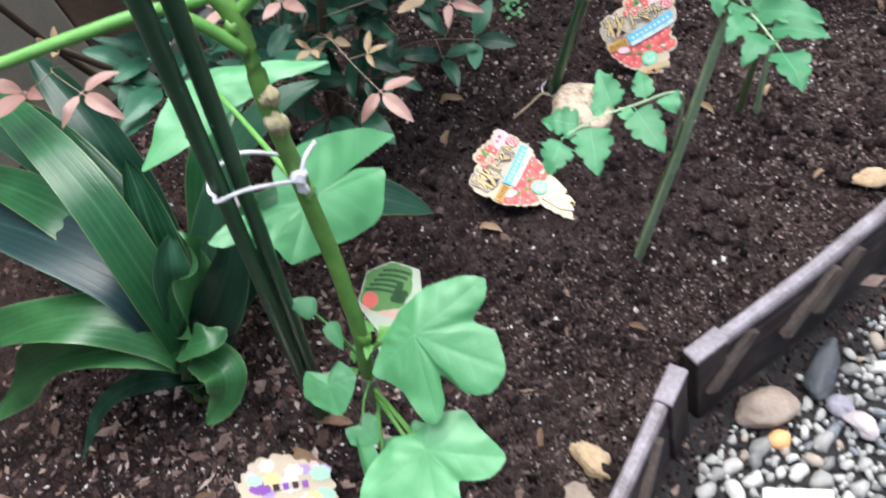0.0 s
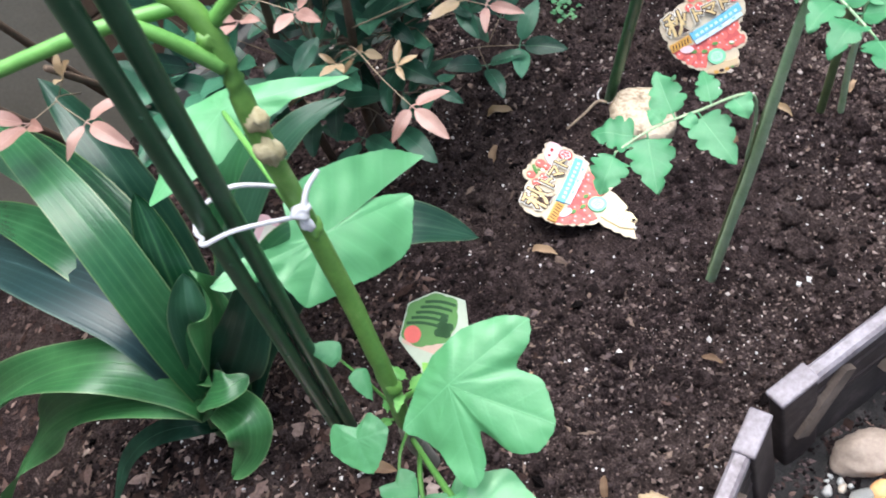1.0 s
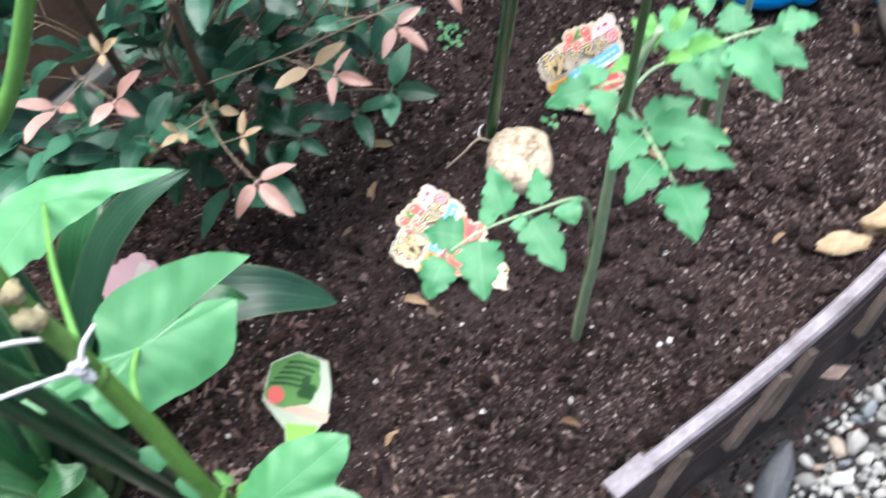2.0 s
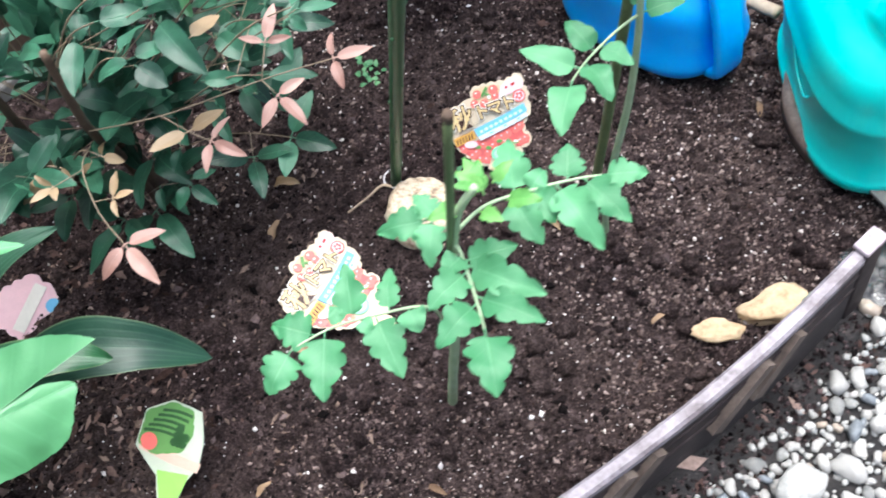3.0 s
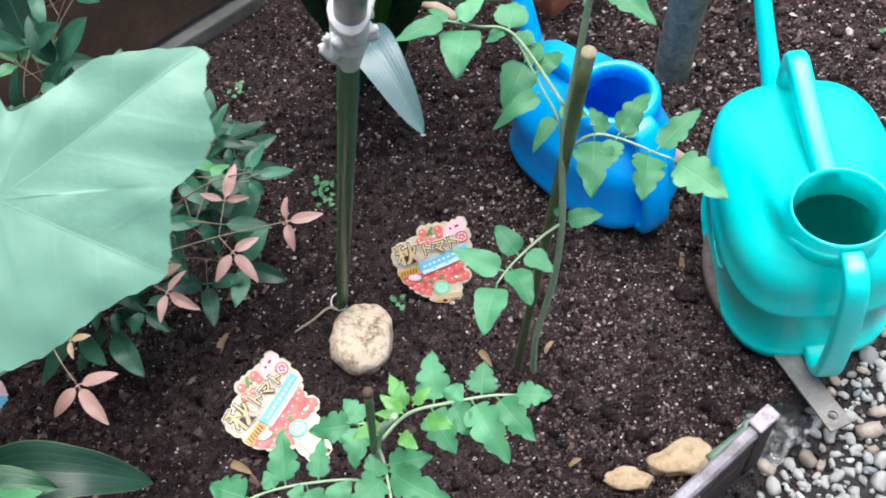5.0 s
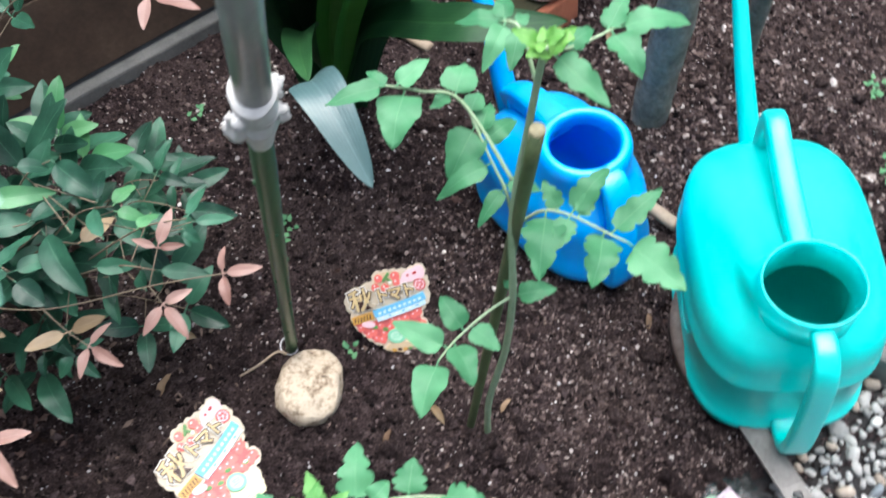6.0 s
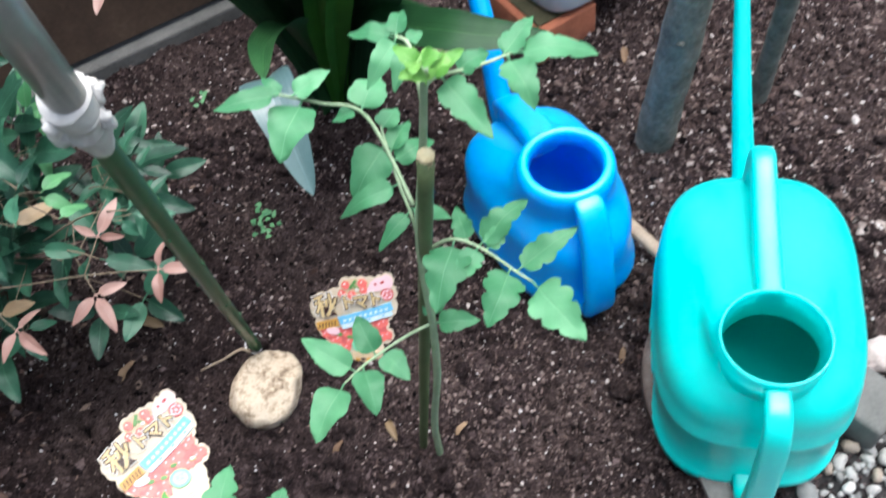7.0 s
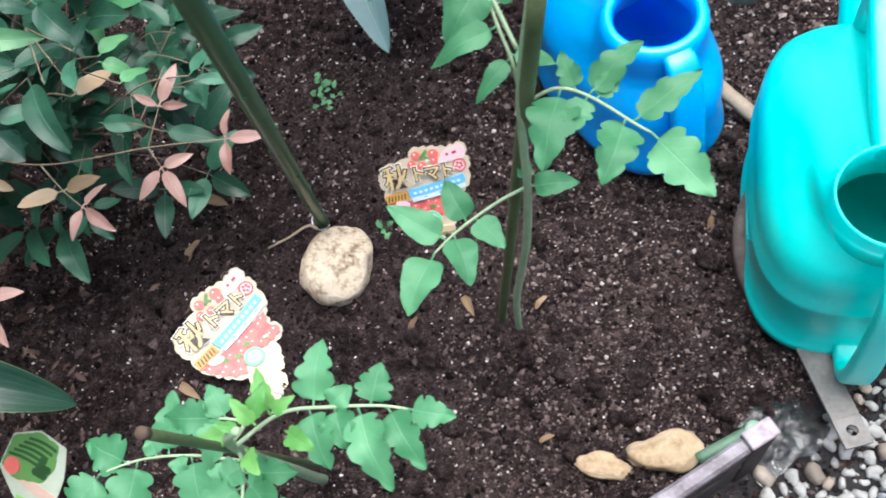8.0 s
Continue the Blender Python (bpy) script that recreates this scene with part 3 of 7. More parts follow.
scattered("soil_crumbs", "dry brown crumbs along the border board", DRY_LIT_CRUMB, 5000, (0.0010, 0.0034), 0.75, (-0.34, 0.30, 0.0, 0.36), 53, 0.25, 1.0, 0.7)
# More of the paler crumbs, lightening soil that is better lit.
scattered("soil_crumbs", "fine dry crumbs paled for the light between tomatoes and cans", DRY_LIT_CRUMB, 8000, (0.0007, 0.0022), 0.75, (0.10, 0.46, 0.24, 0.64), 54, 0.25, 1.0, 0.4)
scattered("perlite_bits", "white perlite specks in the soil", PERLITE, 2400, (0.0008, 0.0019), 0.8, BED, 2, 0.2, 1.0, 0.8)
scattered("perlite_bits", "larger white perlite lumps in the soil", PERLITE, 520, (0.0017, 0.0032), 0.8, BED, 12, 0.25, 1.0, 0.8)
scattered("coarse_grains", "tan, mauve and grey grains in the soil", GRAIN, 12000, (0.0009, 0.0024), 0.7, BED, 3, 0.2, 1.0, 0.7)
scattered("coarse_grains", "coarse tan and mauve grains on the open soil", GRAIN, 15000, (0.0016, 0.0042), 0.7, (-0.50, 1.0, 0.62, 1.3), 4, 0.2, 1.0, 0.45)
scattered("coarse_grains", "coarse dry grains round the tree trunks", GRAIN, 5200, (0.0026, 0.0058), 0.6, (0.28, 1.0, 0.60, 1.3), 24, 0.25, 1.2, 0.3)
scattered("soil_crumbs", "pale dry crumbs round the tree trunks", DRY_LIT_CRUMB, 12000, (0.0014, 0.0040), 0.7, (0.30, 1.0, 0.58, 1.3), 25, 0.25, 1.0, 0.4)
scattered("coarse_grains", "dry tan grains along the border board", GRAIN, 1800, (0.0008, 0.0024), 0.7, (-0.30, 0.20, 0.08, 0.30), 14, 0.2, 1.0, 0.9)
scattered("leaf_litter", "pinkish brown scraps of dead leaves on the soil", LITTER, 2400, (0.0018, 0.0075), 0.2, (-0.95, -0.36, 0.0, 0.85), 31, 0.1, 1.6, 0.4)
scattered("soil_crumbs", "dark crumbs and dirt beside the border board", CRUMB, 4000, (0.0012, 0.0042), 0.7, (-0.5, 0.65, -0.2, 0.5), 41, 0.3, 1.0, 0.0, 0.075)
scattered("leaf_litter", "brown leaf scraps fallen beside the border board", LITTER, 120, (0.003, 0.007), 0.16, (-0.3, 0.5, 0.0, 0.5), 42, 0.1, 1.6, 0.3, 0.07)
# Extra pale grains lift the soil's tone for the light on this side.
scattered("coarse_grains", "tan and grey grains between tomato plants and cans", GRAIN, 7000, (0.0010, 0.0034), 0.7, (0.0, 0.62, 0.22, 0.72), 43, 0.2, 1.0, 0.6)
scattered("leaf_litter", "few brown scraps of dead leaves on the soil", LITTER, 140, (0.0025, 0.006), 0.16, (-0.36, 0.6, 0.15, 1.2), 32, 0.1, 1.6, 0.4)
scattered("leaf_litter", "pale pinkish flakes of dead leaves under the strap leaves", PALE_LITTER, 900, (0.0022, 0.0085), 0.18, (-0.98, -0.42, 0.0, 0.44), 33, 0.05, 1.7, 0.2)
scattered("perlite_bits", "white perlite specks under the strap leaves", PERLITE, 700, (0.0012, 0.0028), 0.8, (-0.98, -0.36, 0.0, 0.40), 22, 0.2, 1.0, 0.6)
scattered("wood_chips", "thin brown wood chips on the soil", CHIP, 700, (0.0018, 0.005), 0.22, (-0.85, -0.2, 0.0, 0.9), 5, 0.1, 2.2)
scattered("wood_chips", "thin brown bark chips on the soil", CHIP, 500, (0.0010, 0.0030), 0.3, BED, 6, 0.1, 2.0)


# ---- edging, fence and hard things ----
def plank(points, thick, z0, z1, rim=0.0):
    """An upright board along a line on the ground, with a slightly rounded top."""
    line = curve([(x, y, 0) for x, y in points], 6)
    prof = [(-0.5, z0), (-0.5, z1 - 0.003), (-0.3, z1), (0.3, z1), (0.5, z1 - 0.003), (0.5, z0)]
    verts, faces = [], []
    for i, c in enumerate(line):
        d = (line[min(i + 1, len(line) - 1)] - line[max(i - 1, 0)]).normalized()
        s = Vector((d.y, -d.x, 0))
        for u, z in prof:
            wob = 0.002 * noise.noise(c * 20)
            verts.append(c + s * (u * thick) + Vector((0, 0, z + wob)))
    n = len(prof)
    for i in range(len(line) - 1):
        for k in range(n):
            a, b = i * n + k, i * n + (k + 1) % n
            faces.append((a, a + n, b + n, b))
    faces += [tuple(range(n)), tuple(range(len(line) * n - 1, (len(line) - 1) * n - 1, -1))]
    return verts, faces


def edging(name, points, label, slats):
    t = thing(name, (*points[0], 0), label, "garden edging", "border edging")
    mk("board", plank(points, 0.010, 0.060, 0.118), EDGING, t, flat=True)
    # Darker lower half, with the shade near the ground put into its material.
    mk("lower_board", plank(points, 0.0102, -0.05, 0.061), EDGING_SHADED, t, "soil-stained lower board with shade in its colour", flat=True)
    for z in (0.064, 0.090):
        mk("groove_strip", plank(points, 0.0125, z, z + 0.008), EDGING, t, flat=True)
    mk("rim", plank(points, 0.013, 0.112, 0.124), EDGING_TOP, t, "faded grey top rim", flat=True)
    line = curve([(x, y, 0) for x, y in points], 12)
    for k, (f, lean) in enumerate(slats):
        i = int(f * (len(line) - 2))
        d = (line[i + 1] - line[i]).normalized()
        s = Vector((d.y, -d.x, 0)).normalized()
        a = line[i] + s * 0.0085 + Vector((0, 0, 0.050))
        b = a + d * lean + Vector((0, 0, 0.056))
        u = (b - a).normalized()
        w = u.cross(s).normalized() * 0.0085
        o = s * 0.0045
        corners = [a - w, a + w, b + w * 0.8, b - w * 0.8]
        rim = [q - o for q in corners] + [q + o for q in corners[:2]] + [q + o * 0.6 for q in corners[2:]]
        mk("slat", (rim, [(0, 1, 2, 3), (7, 6, 5, 4), (0, 4, 5, 1), (1, 5, 6, 2), (2, 6, 7, 3), (3, 7, 4, 0)]), EDGING_SLAT, t, flat=True)
    return t


edging("edging_board", [(-0.60, -0.265), (-0.45, -0.13), (-0.30, 0.005), (-0.172, 0.122)], "weathered brown plastic border board beside the gravel", [(0.62, 0.05), (0.80, 0.05)])
edging("edging_board", [(-0.150, 0.131), (-0.04, 0.160), (0.074, 0.196), (0.18, 0.238), (0.278, 0.284)], "weathered brown plastic border board along the soil bed", [(0.06, 0.05), (0.24, 0.06), (0.33, 0.05), (0.56, 0.06), (0.66, 0.05)])
for (x, y, a) in ((-0.180, 0.112, 42), (-0.136, 0.134, 16)):
    c = thing("edging_post", (x, y, 0), "short square brown plastic post joining border boards", "garden edging", "edging posts", turn=(0, 0, a))
    mk("post", box(0.036, 0.016, 0.172, (0, 0, -0.05), 0.003), EDGING, c, local=True)
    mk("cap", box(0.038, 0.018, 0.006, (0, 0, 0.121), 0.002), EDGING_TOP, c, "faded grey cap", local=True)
c = thing("edging_post", (0.268, 0.279, 0), "worn square post cap at the end of the border", "garden edging", "edging posts", turn=(0, 0, 24))
mk("post", box(0.026, 0.015, 0.174, (0, 0, -0.05), 0.003), EDGING, c, local=True)
mk("cap", box(0.027, 0.016, 0.006, (0.001, 0, 0.124), 0.002), mottled("worn_pinkish_cap", [(0.3, (0.12, 0.10, 0.13)), (0.5, (0.34, 0.28, 0.31)), (0.75, (0.48, 0.42, 0.45))], 60, 260, 0.6, relief=0.4), c, "worn pinkish white cap", local=True)

# the board fence behind the bed
d = Vector((0.906, 0.423, 0))
a0 = Vector((-0.135, 1.219, 0)) + d * 0.005
fence = thing("wall_back", tuple(a0), "low brown wooden board wall with a grey base strip", "wall", kind="structure", turn=(0, 0, 24.2))
for k in range(4):
    mk("board", box(0.62, 0.022, 0.148, (-0.31, 0.012, 0.03 + 0.15 * k), 0.003), BOARD, fence, local=True, flat=True)
mk("base_strip", box(0.62, 0.040, 0.026, (-0.31, 0.002, -0.005), 0.004), CONCRETE, fence, "grey concrete base strip", local=True, flat=True)
mk("corner_post", box(0.05, 0.05, 0.64, (0.026, 0.02, 0.0), 0.004), BOARD, fence, local=True, flat=True)

# low wall added out of view to shade the left side of the bed
RENDER = mottled("beige_render", [(0.3, (0.17, 0.15, 0.115)), (0.7, (0.28, 0.25, 0.20))], 6, 200, 0.9, relief=0.4)
wl = thing("wall_unseen_side", (-1.22, -0.9, 0), "low beige rendered wall, added unseen to shade the left", "wall", kind="structure")
mk("wall", box(0.12, 2.4, 1.05, (-1.20, -0.48, -0.05), 0.004), RENDER, wl, flat=True)
wr = thing("wall_corner", tuple(a0), "low beige rendered wall behind the strap leaves", "wall", kind="structure", turn=(0, 0, 24.2))
mk("wall", box(0.60, 0.12, 1.05, (-0.923, 0.05, -0.05), 0.004), RENDER, wr, local=True, flat=True)

# brick with the planter on it
bk = thing("brick", (0.283, 0.990, 0), "red brick with a mossy worn top under a planter", "brick", turn=(0, 0, 27))
mk("body", moved(box(0.10, 0.21, 0.058, (0.05, 0.105, -0.004), 0.004), Matrix()), BRICK, bk, local=True)
mk("moss", box(0.086, 0.192, 0.004, (0.053, 0.108, 0.0535), 0.0015), MOSS, bk, "dark moss on the top face", local=True)


def planter():
    t = thing("planter", (0.318, 1.005, 0.060), "off-white plastic planter standing on a brick", "planter", turn=(0, 0, 30))
    secs = [(0.0, 0.262, 0.162), (0.004, 0.272, 0.172), (0.012, 0.277, 0.177), (0.150, 0.280, 0.180), (0.165, 0.282, 0.182), (0.170, 0.290, 0.190), (0.185, 0.291, 0.191), (0.187, 0.284, 0.184), (0.165, 0.276, 0.176)]
    verts, faces, n = [], [], 40
    for z, sx, sy in secs:
        for k in range(n):
            a = 2 * math.pi * k / n
            ca, sa = math.cos(a), math.sin(a)
            verts.append((0.13 + 0.5 * sx * math.copysign(abs(ca) ** 0.35, ca), 0.085 + 0.5 * sy * math.copysign(abs(sa) ** 0.35, sa), z))
    for i in range(len(secs) - 1):
        for k in range(n):
            p, q = i * n + k, i * n + (k + 1) % n
            faces.append((p, q, q + n, p + n))
    faces.append(tuple(range(n))[::-1])
    mk("body", (verts, faces), PLANTER, t, local=True)
    top = [(v[0], v[1], 0.165) for v in verts[-n:]]
    mk("potting_soil", (top, [tuple(range(n))]), SOIL, t, "dark potting soil", local=True, flat=True)


planter()


# ---- stones ----
def stone(name, place, radii, turn, seed, material, label, rough=0.25, category="stone", group="", cuts=0, layers=0.0, fine=0.08):
    t = mk(name, rock(seed, radii, rough, fine, 4, cuts, layers), material)
    t.matrix_world = pose(*place, *turn)
    return tagged(t, label, category, group)


stone("stone", (-0.094, 0.545, 0.016), (0.038, 0.048, 0.036), (0, 0, -15), 3, STONE, "pale rounded stone with brown pits on the soil", 0.12, cuts=3, fine=0.06)
stone("stone", (0.203, 0.301, 0.010), (0.037, 0.020, 0.012), (4, 0, -6), 5, TAN_STONE, "flat tan layered stone beside the border board", 0.35, cuts=6, layers=0.04, fine=0.10)
mk("layer", moved(rock(8, (0.028, 0.012, 0.006), 0.4, 0.12, 4, 6, 0.04), pose(0.200, 0.304, 0.0185, 8, 0, -4)), TAN_STONE, bpy.data.objects["stone.001"])
stone("stone", (0.146, 0.297, 0.007), (0.025, 0.0115, 0.007), (0, 0, -24), 7, TAN_STONE, "small thin buff stone chip on the soil", 0.45, cuts=6, fine=0.12)
stone("stone", (-0.262, 0.128, 0.006), (0.014, 0.027, 0.012), (0, 0, 20), 9, TAN_STONE, "yellowish stone half sunk in the soil", 0.4, cuts=6, fine=0.2)
stone("stone", (-0.300, 0.080, 0.004), (0.026, 0.022, 0.014), (0, 0, 40), 11, BROWN_STONE, "buff stone near the border board", 0.4, cuts=6, fine=0.2)
stone("stone", (-0.088, 0.103, 0.010), (0.030, 0.020, 0.016), (0, 0, -8), 13, BROWN_STONE, "smooth brown cobble on the gravel", 0.25)
stone("stone", (-0.022, 0.119, 0.005), (0.034, 0.014, 0.008), (0, 0, 46), 15, mottled("dark_slate", [(0.3, (0.02, 0.022, 0.026)), (0.55, (0.045, 0.05, 0.058)), (0.8, (0.11, 0.12, 0.13))], 40, 260, 0.6, relief=0.5), "flat dark slate beside the border", 0.3)
stone("stone", (-0.026, 0.079, 0.008), (0.014, 0.011, 0.010), (0, 0, -40), 16, mottled("lavender_stone", [(0.3, (0.14, 0.135, 0.16)), (0.7, (0.28, 0.27, 0.32))], 50, 260, 0.7, relief=0.4), "lavender grey stone on the gravel", 0.3, cuts=5)
stone("stone", (-0.019, 0.055, 0.008), (0.017, 0.010, 0.010), (0, 0, -60), 18, mottled("rosy_stone", [(0.3, (0.30, 0.25, 0.26)), (0.7, (0.48, 0.43, 0.44))], 50, 260, 0.7, relief=0.4), "pale rosy stone on the gravel", 0.3, cuts=4)
stone("stone", (0.150, 0.135, 0.010), (0.024, 0.018, 0.016), (0, 0, 20), 17, PEBBLES[1], "blue-grey stone on the gravel", 0.3)
stone("stone", (0.600, 0.420, 0.020), (0.055, 0.042, 0.030), (0, 0, 30), 19, PEBBLES[3], "dark grey rock beside the watering can", 0.4, cuts=7, fine=0.2)
stone("stone", (0.562, 0.486, 0.010), (0.030, 0.020, 0.014), (0, 0, 10), 21, mottled("pinkish_stone", [(0.3, (0.30, 0.24, 0.22)), (0.7, (0.52, 0.45, 0.43))], 40, 260, 0.8, relief=0.6), "pale pinkish stone beside the path", 0.4, cuts=6, fine=0.15)
stone("stone", (0.700, 0.560, 0.010), (0.032, 0.024, 0.022), (0, 0, 0), 23, mottled("bluish_stone", [(0.3, (0.22, 0.24, 0.27)), (0.7, (0.40, 0.43, 0.46))], 40, 260, 0.8, relief=0.6), "blue-grey angular stone on the open soil", 0.4, cuts=7, fine=0.15)
blk = thing("concrete_block", (0.515, 0.432, 0), "small grey concrete block beside the watering can", "block", turn=(0, 4, 38))
mk("block", box(0.06, 0.075, 0.045, (0, 0, -0.004), 0.004), CONCRETE, blk, local=True)

# ---- the steel trowel under the can, the sticks, the wrap ----
tro = thing("hand_hoe", (0.345, 0.39, 0), "rusty hand hoe with a flat steel handle under the can", "hand tool")


def strap_with_hole():
    bm = bmesh.new()
    verts, n = [], 16
    half, end = 0.0125, 0.112
    hole = [(0.0052 * math.cos(2 * math.pi * k / n), end - 0.016 + 0.0052 * math.sin(2 * math.pi * k / n)) for k in range(n)]
    rim = []
    for k in range(n):
        a = 2 * math.pi * k / n
        c, s = math.cos(a), math.sin(a)
        q = 1 / max(abs(c), abs(s))
        rim.append((half * c * q, end - 0.016 + (0.0145 if s > 0 else half) * s * q))
    lo, hi = -0.0018, 0.0018
    vs = [(x, y, z) for z in (lo, hi) for ring in (hole, rim) for x, y in ring]
    fs = []
    for k in range(n):
        j = (k + 1) % n
        fs.append((2 * n + k, 2 * n + j, 3 * n + j, 3 * n + k))
        fs.append((k, n + k, n + j, j))
        fs.append((k, j, 2 * n + j, 2 * n + k))
        fs.append((n + k, 3 * n + k, 3 * n + j, n + j))
    bm.free()
    return joined([(vs, fs), box(2 * half, end - 0.016 - half + 0.06, 2 * hi, (0, 0.5 * (end - 0.016 - half - 0.06) , lo), 0.0006)])


mk("handle", moved(strap_with_hole(), pose(0.352, 0.388, 0.022, 5, 0, 188)), STEEL, tro, "flat grey steel handle with a hanging hole", flat=True)
bl = []
for k in range(13):
    f = k / 12
    a = radians(100 + 110 * f)
    for r in (0.066, 0.079):
        for z in (0.006, 0.034):
            bl.append((0.392 + r * 1.05 * math.cos(a), 0.468 + r * 1.35 * math.sin(a), z * (0.6 + 0.4 * math.sin(math.pi * f))))
fs = []
for k in range(12):
    a = 4 * k
    fs += [(a, a + 1, a + 5, a + 4), (a + 2, a + 6, a + 7, a + 3), (a + 1, a + 3, a + 7, a + 5), (a, a + 4, a + 6, a + 2)]
fs += [(0, 2, 3, 1), (48, 49, 51, 50)]
mk("blade", (bl, fs), RUST, tro, "curved rusty blade")
st = thing("wooden_stick", (0.29, 0.79, 0), "bare weathered wooden stick lying on the soil behind the cans", "stick")
mk("stick", tube([(0.270, 0.83, 0.012), (0.317, 0.739, 0.014), (0.352, 0.673, 0.016), (0.372, 0.636, 0.018)], (0.008, 0.009), 10, 5, 0.8, 0.2), WOOD, st)
st = thing("wooden_stick", (0.09, 1.12, 0), "short pale stick lying on the soil beside the dark clump", "stick")
mk("stick", tube([(0.070, 1.145, 0.012), (0.124, 1.073, 0.010), (0.15, 1.04, 0.006)], (0.011, 0.009), 10, 5, 0.8, 0.2), WOOD, st)
st = thing("plastic_peg", (0.25, 0.30, 0), "faded green plastic peg lying against the border board", "garden peg")
mk("peg", tube([(0.232, 0.290, 0.014), (0.262, 0.300, 0.018), (0.282, 0.306, 0.024)], (0.006, 0.007), 10, 4), mottled("faded_green_plastic", [(0.3, (0.06, 0.13, 0.08)), (0.7, (0.16, 0.27, 0.18))], 40, 300, 0.5), st)
mk("head", moved(rock(31, (0.009, 0.009, 0.006), 0.1, detail=2), pose(0.285, 0.307, 0.026)), mottled("pale_green_plastic", [(0.3, (0.25, 0.40, 0.28)), (0.7, (0.40, 0.55, 0.42))], 40, 300, 0.5), st, "pale green round head")


def crumpled(seed, sx, sy, h):
    verts, faces, n = [], [], 18
    for j in range(n + 1):
        for i in range(n + 1):
            u, v = i / n - 0.5, j / n - 0.5
            f = max(0.0, 1 - (u * u + v * v) * 3.2)
            z = h * f * (0.55 + 0.9 * noise.noise(Vector((u * 9 + seed, v * 9, seed))) + 0.4 * noise.noise(Vector((u * 23, v * 23 + seed, 2))))
            verts.append((sx * u * (1 + 0.3 * noise.noise(Vector((v * 4, seed, u)))), sy * v * (1 + 0.3 * noise.noise(Vector((u * 4, seed + 4, v)))), z))
    for j in range(n):
        for i in range(n):
            a = j * (n + 1) + i
            faces.append((a, a + 1, a + n + 2, a + n + 1))
    return verts, faces


fw = mk("plastic_wrap", crumpled(3.0, 0.074, 0.056, 0.012), FILM)
fw.matrix_world = pose(0.306, 0.303, 0.002, 0, 0, 30)
tagged(fw, "crumpled greyish clear plastic wrap at the border's end", "plastic wrap")


# ---- poles ----
st = thing("garden_stake", (-0.113, 0.611, 0), "olive green coated steel stake taped to a grey pipe", "garden stake")
pd = (Vector((-0.002, 0.375, 0.603)) - Vector((-0.113, 0.611, -0.008))).normalized()
p0 = Vector((-0.113, 0.611, -0.008))
mk("stake", tube([p0 - pd * 0.06, p0 + pd * 0.74], 0.0062, 16, 30, 1.0, 0.06), OLIVE_POLE, st)
j0 = p0 + pd * 0.672
wrap = tube([j0, j0 + pd * 0.012, j0 + pd * 0.026, j0 + pd * 0.040], (0.0064, 0.0108), 22, 7, 1.0, 0.22)
lip = [tube([j0 + pd * 0.026, j0 + pd * 0.030, j0 + pd * 0.034], (0.0104, 0.0100), 22, 4, 1.0, 0.3), tube([j0 + pd * 0.036, j0 + pd * 0.044, j0 + pd * 0.053], (0.0104, 0.0110), 22, 5, 1.0, 0.25)]
mk("tape", joined([wrap] + lip), TAPE, st, "white tape wound round the joint")
for k, (along_by, turn, r) in enumerate(((0.030, 0.4, 0.0060), (0.040, 0.9, 0.0052), (0.020, 0.2, 0.0050), (0.047, 3.6, 0.0046), (0.034, 2.8, 0.0042))):
    out = Matrix.Rotation(turn, 3, pd) @ pd.cross(Vector((0, 1, 0.2))).normalized()
    mk("tape_end", moved(rock(70 + k, (r, r * 0.7, r * 1.2), 0.7, 0.35, 3, 3), Matrix.Translation(j0 + pd * along_by + out * 0.0100)), TAPE, st, "crumpled loose end of white tape")
mk("pipe", tube([j0 + pd * 0.040, j0 + pd * 1.1], 0.0082, 20, 12), GREY_POLE, st, "thicker grey pipe")
for k in range(14):
    q = p0 + pd * (0.03 + 0.045 * k)
    s = pd.cross(Vector((0, 0, 1))).normalized()
    q = q + Matrix.Rotation(2.4 * k, 3, pd) @ s * 0.0062
    mk("knob", moved(rock(40 + k, (0.0016, 0.0016, 0.0028), 0.1, detail=1), Matrix.Translation(q)), OLIVE_POLE, st)
ring = [(-0.113 + 0.011 * math.cos(a), 0.611 + 0.011 * math.sin(a), 0.004 + 0.003 * math.sin(a)) for a in np.linspace(0.4, 5.6, 9)]
rg = thing("wire_ring", (-0.113, 0.611, 0), "thin pale wire loop round the foot of the stake", "wire")
mk("wire", tube(ring, 0.0009, 6, 5), STRING, rg)


# ---- watering cans ----
def can_body(secs, n=64):
    """Rounded outlines stacked from the foot over the shoulder and the neck down into the inside: (z, centre y, half length, half width, squareness, widening)."""
    verts, faces = [], []
    for z, cy, hl, hw, e, g in secs:
        for k in range(n):
            a = 2 * math.pi * k / n
            c, s = math.cos(a), math.sin(a)
            y = hl * math.copysign(abs(s) ** (2 / e), s)
            x = hw * math.copysign(abs(c) ** (2 / e), c) * (1 + g * y / max(hl, 1e-6))
            verts.append((x, cy + y, z))
    m = len(secs)
    for i in range(m - 1):
        for k in range(n):
            p, q = i * n + k, i * n + (k + 1) % n
            faces.append((p, q, q + n, p + n))
    faces += [tuple(range(n))[::-1], tuple(range((m - 1) * n, m * n))]
    return verts, faces


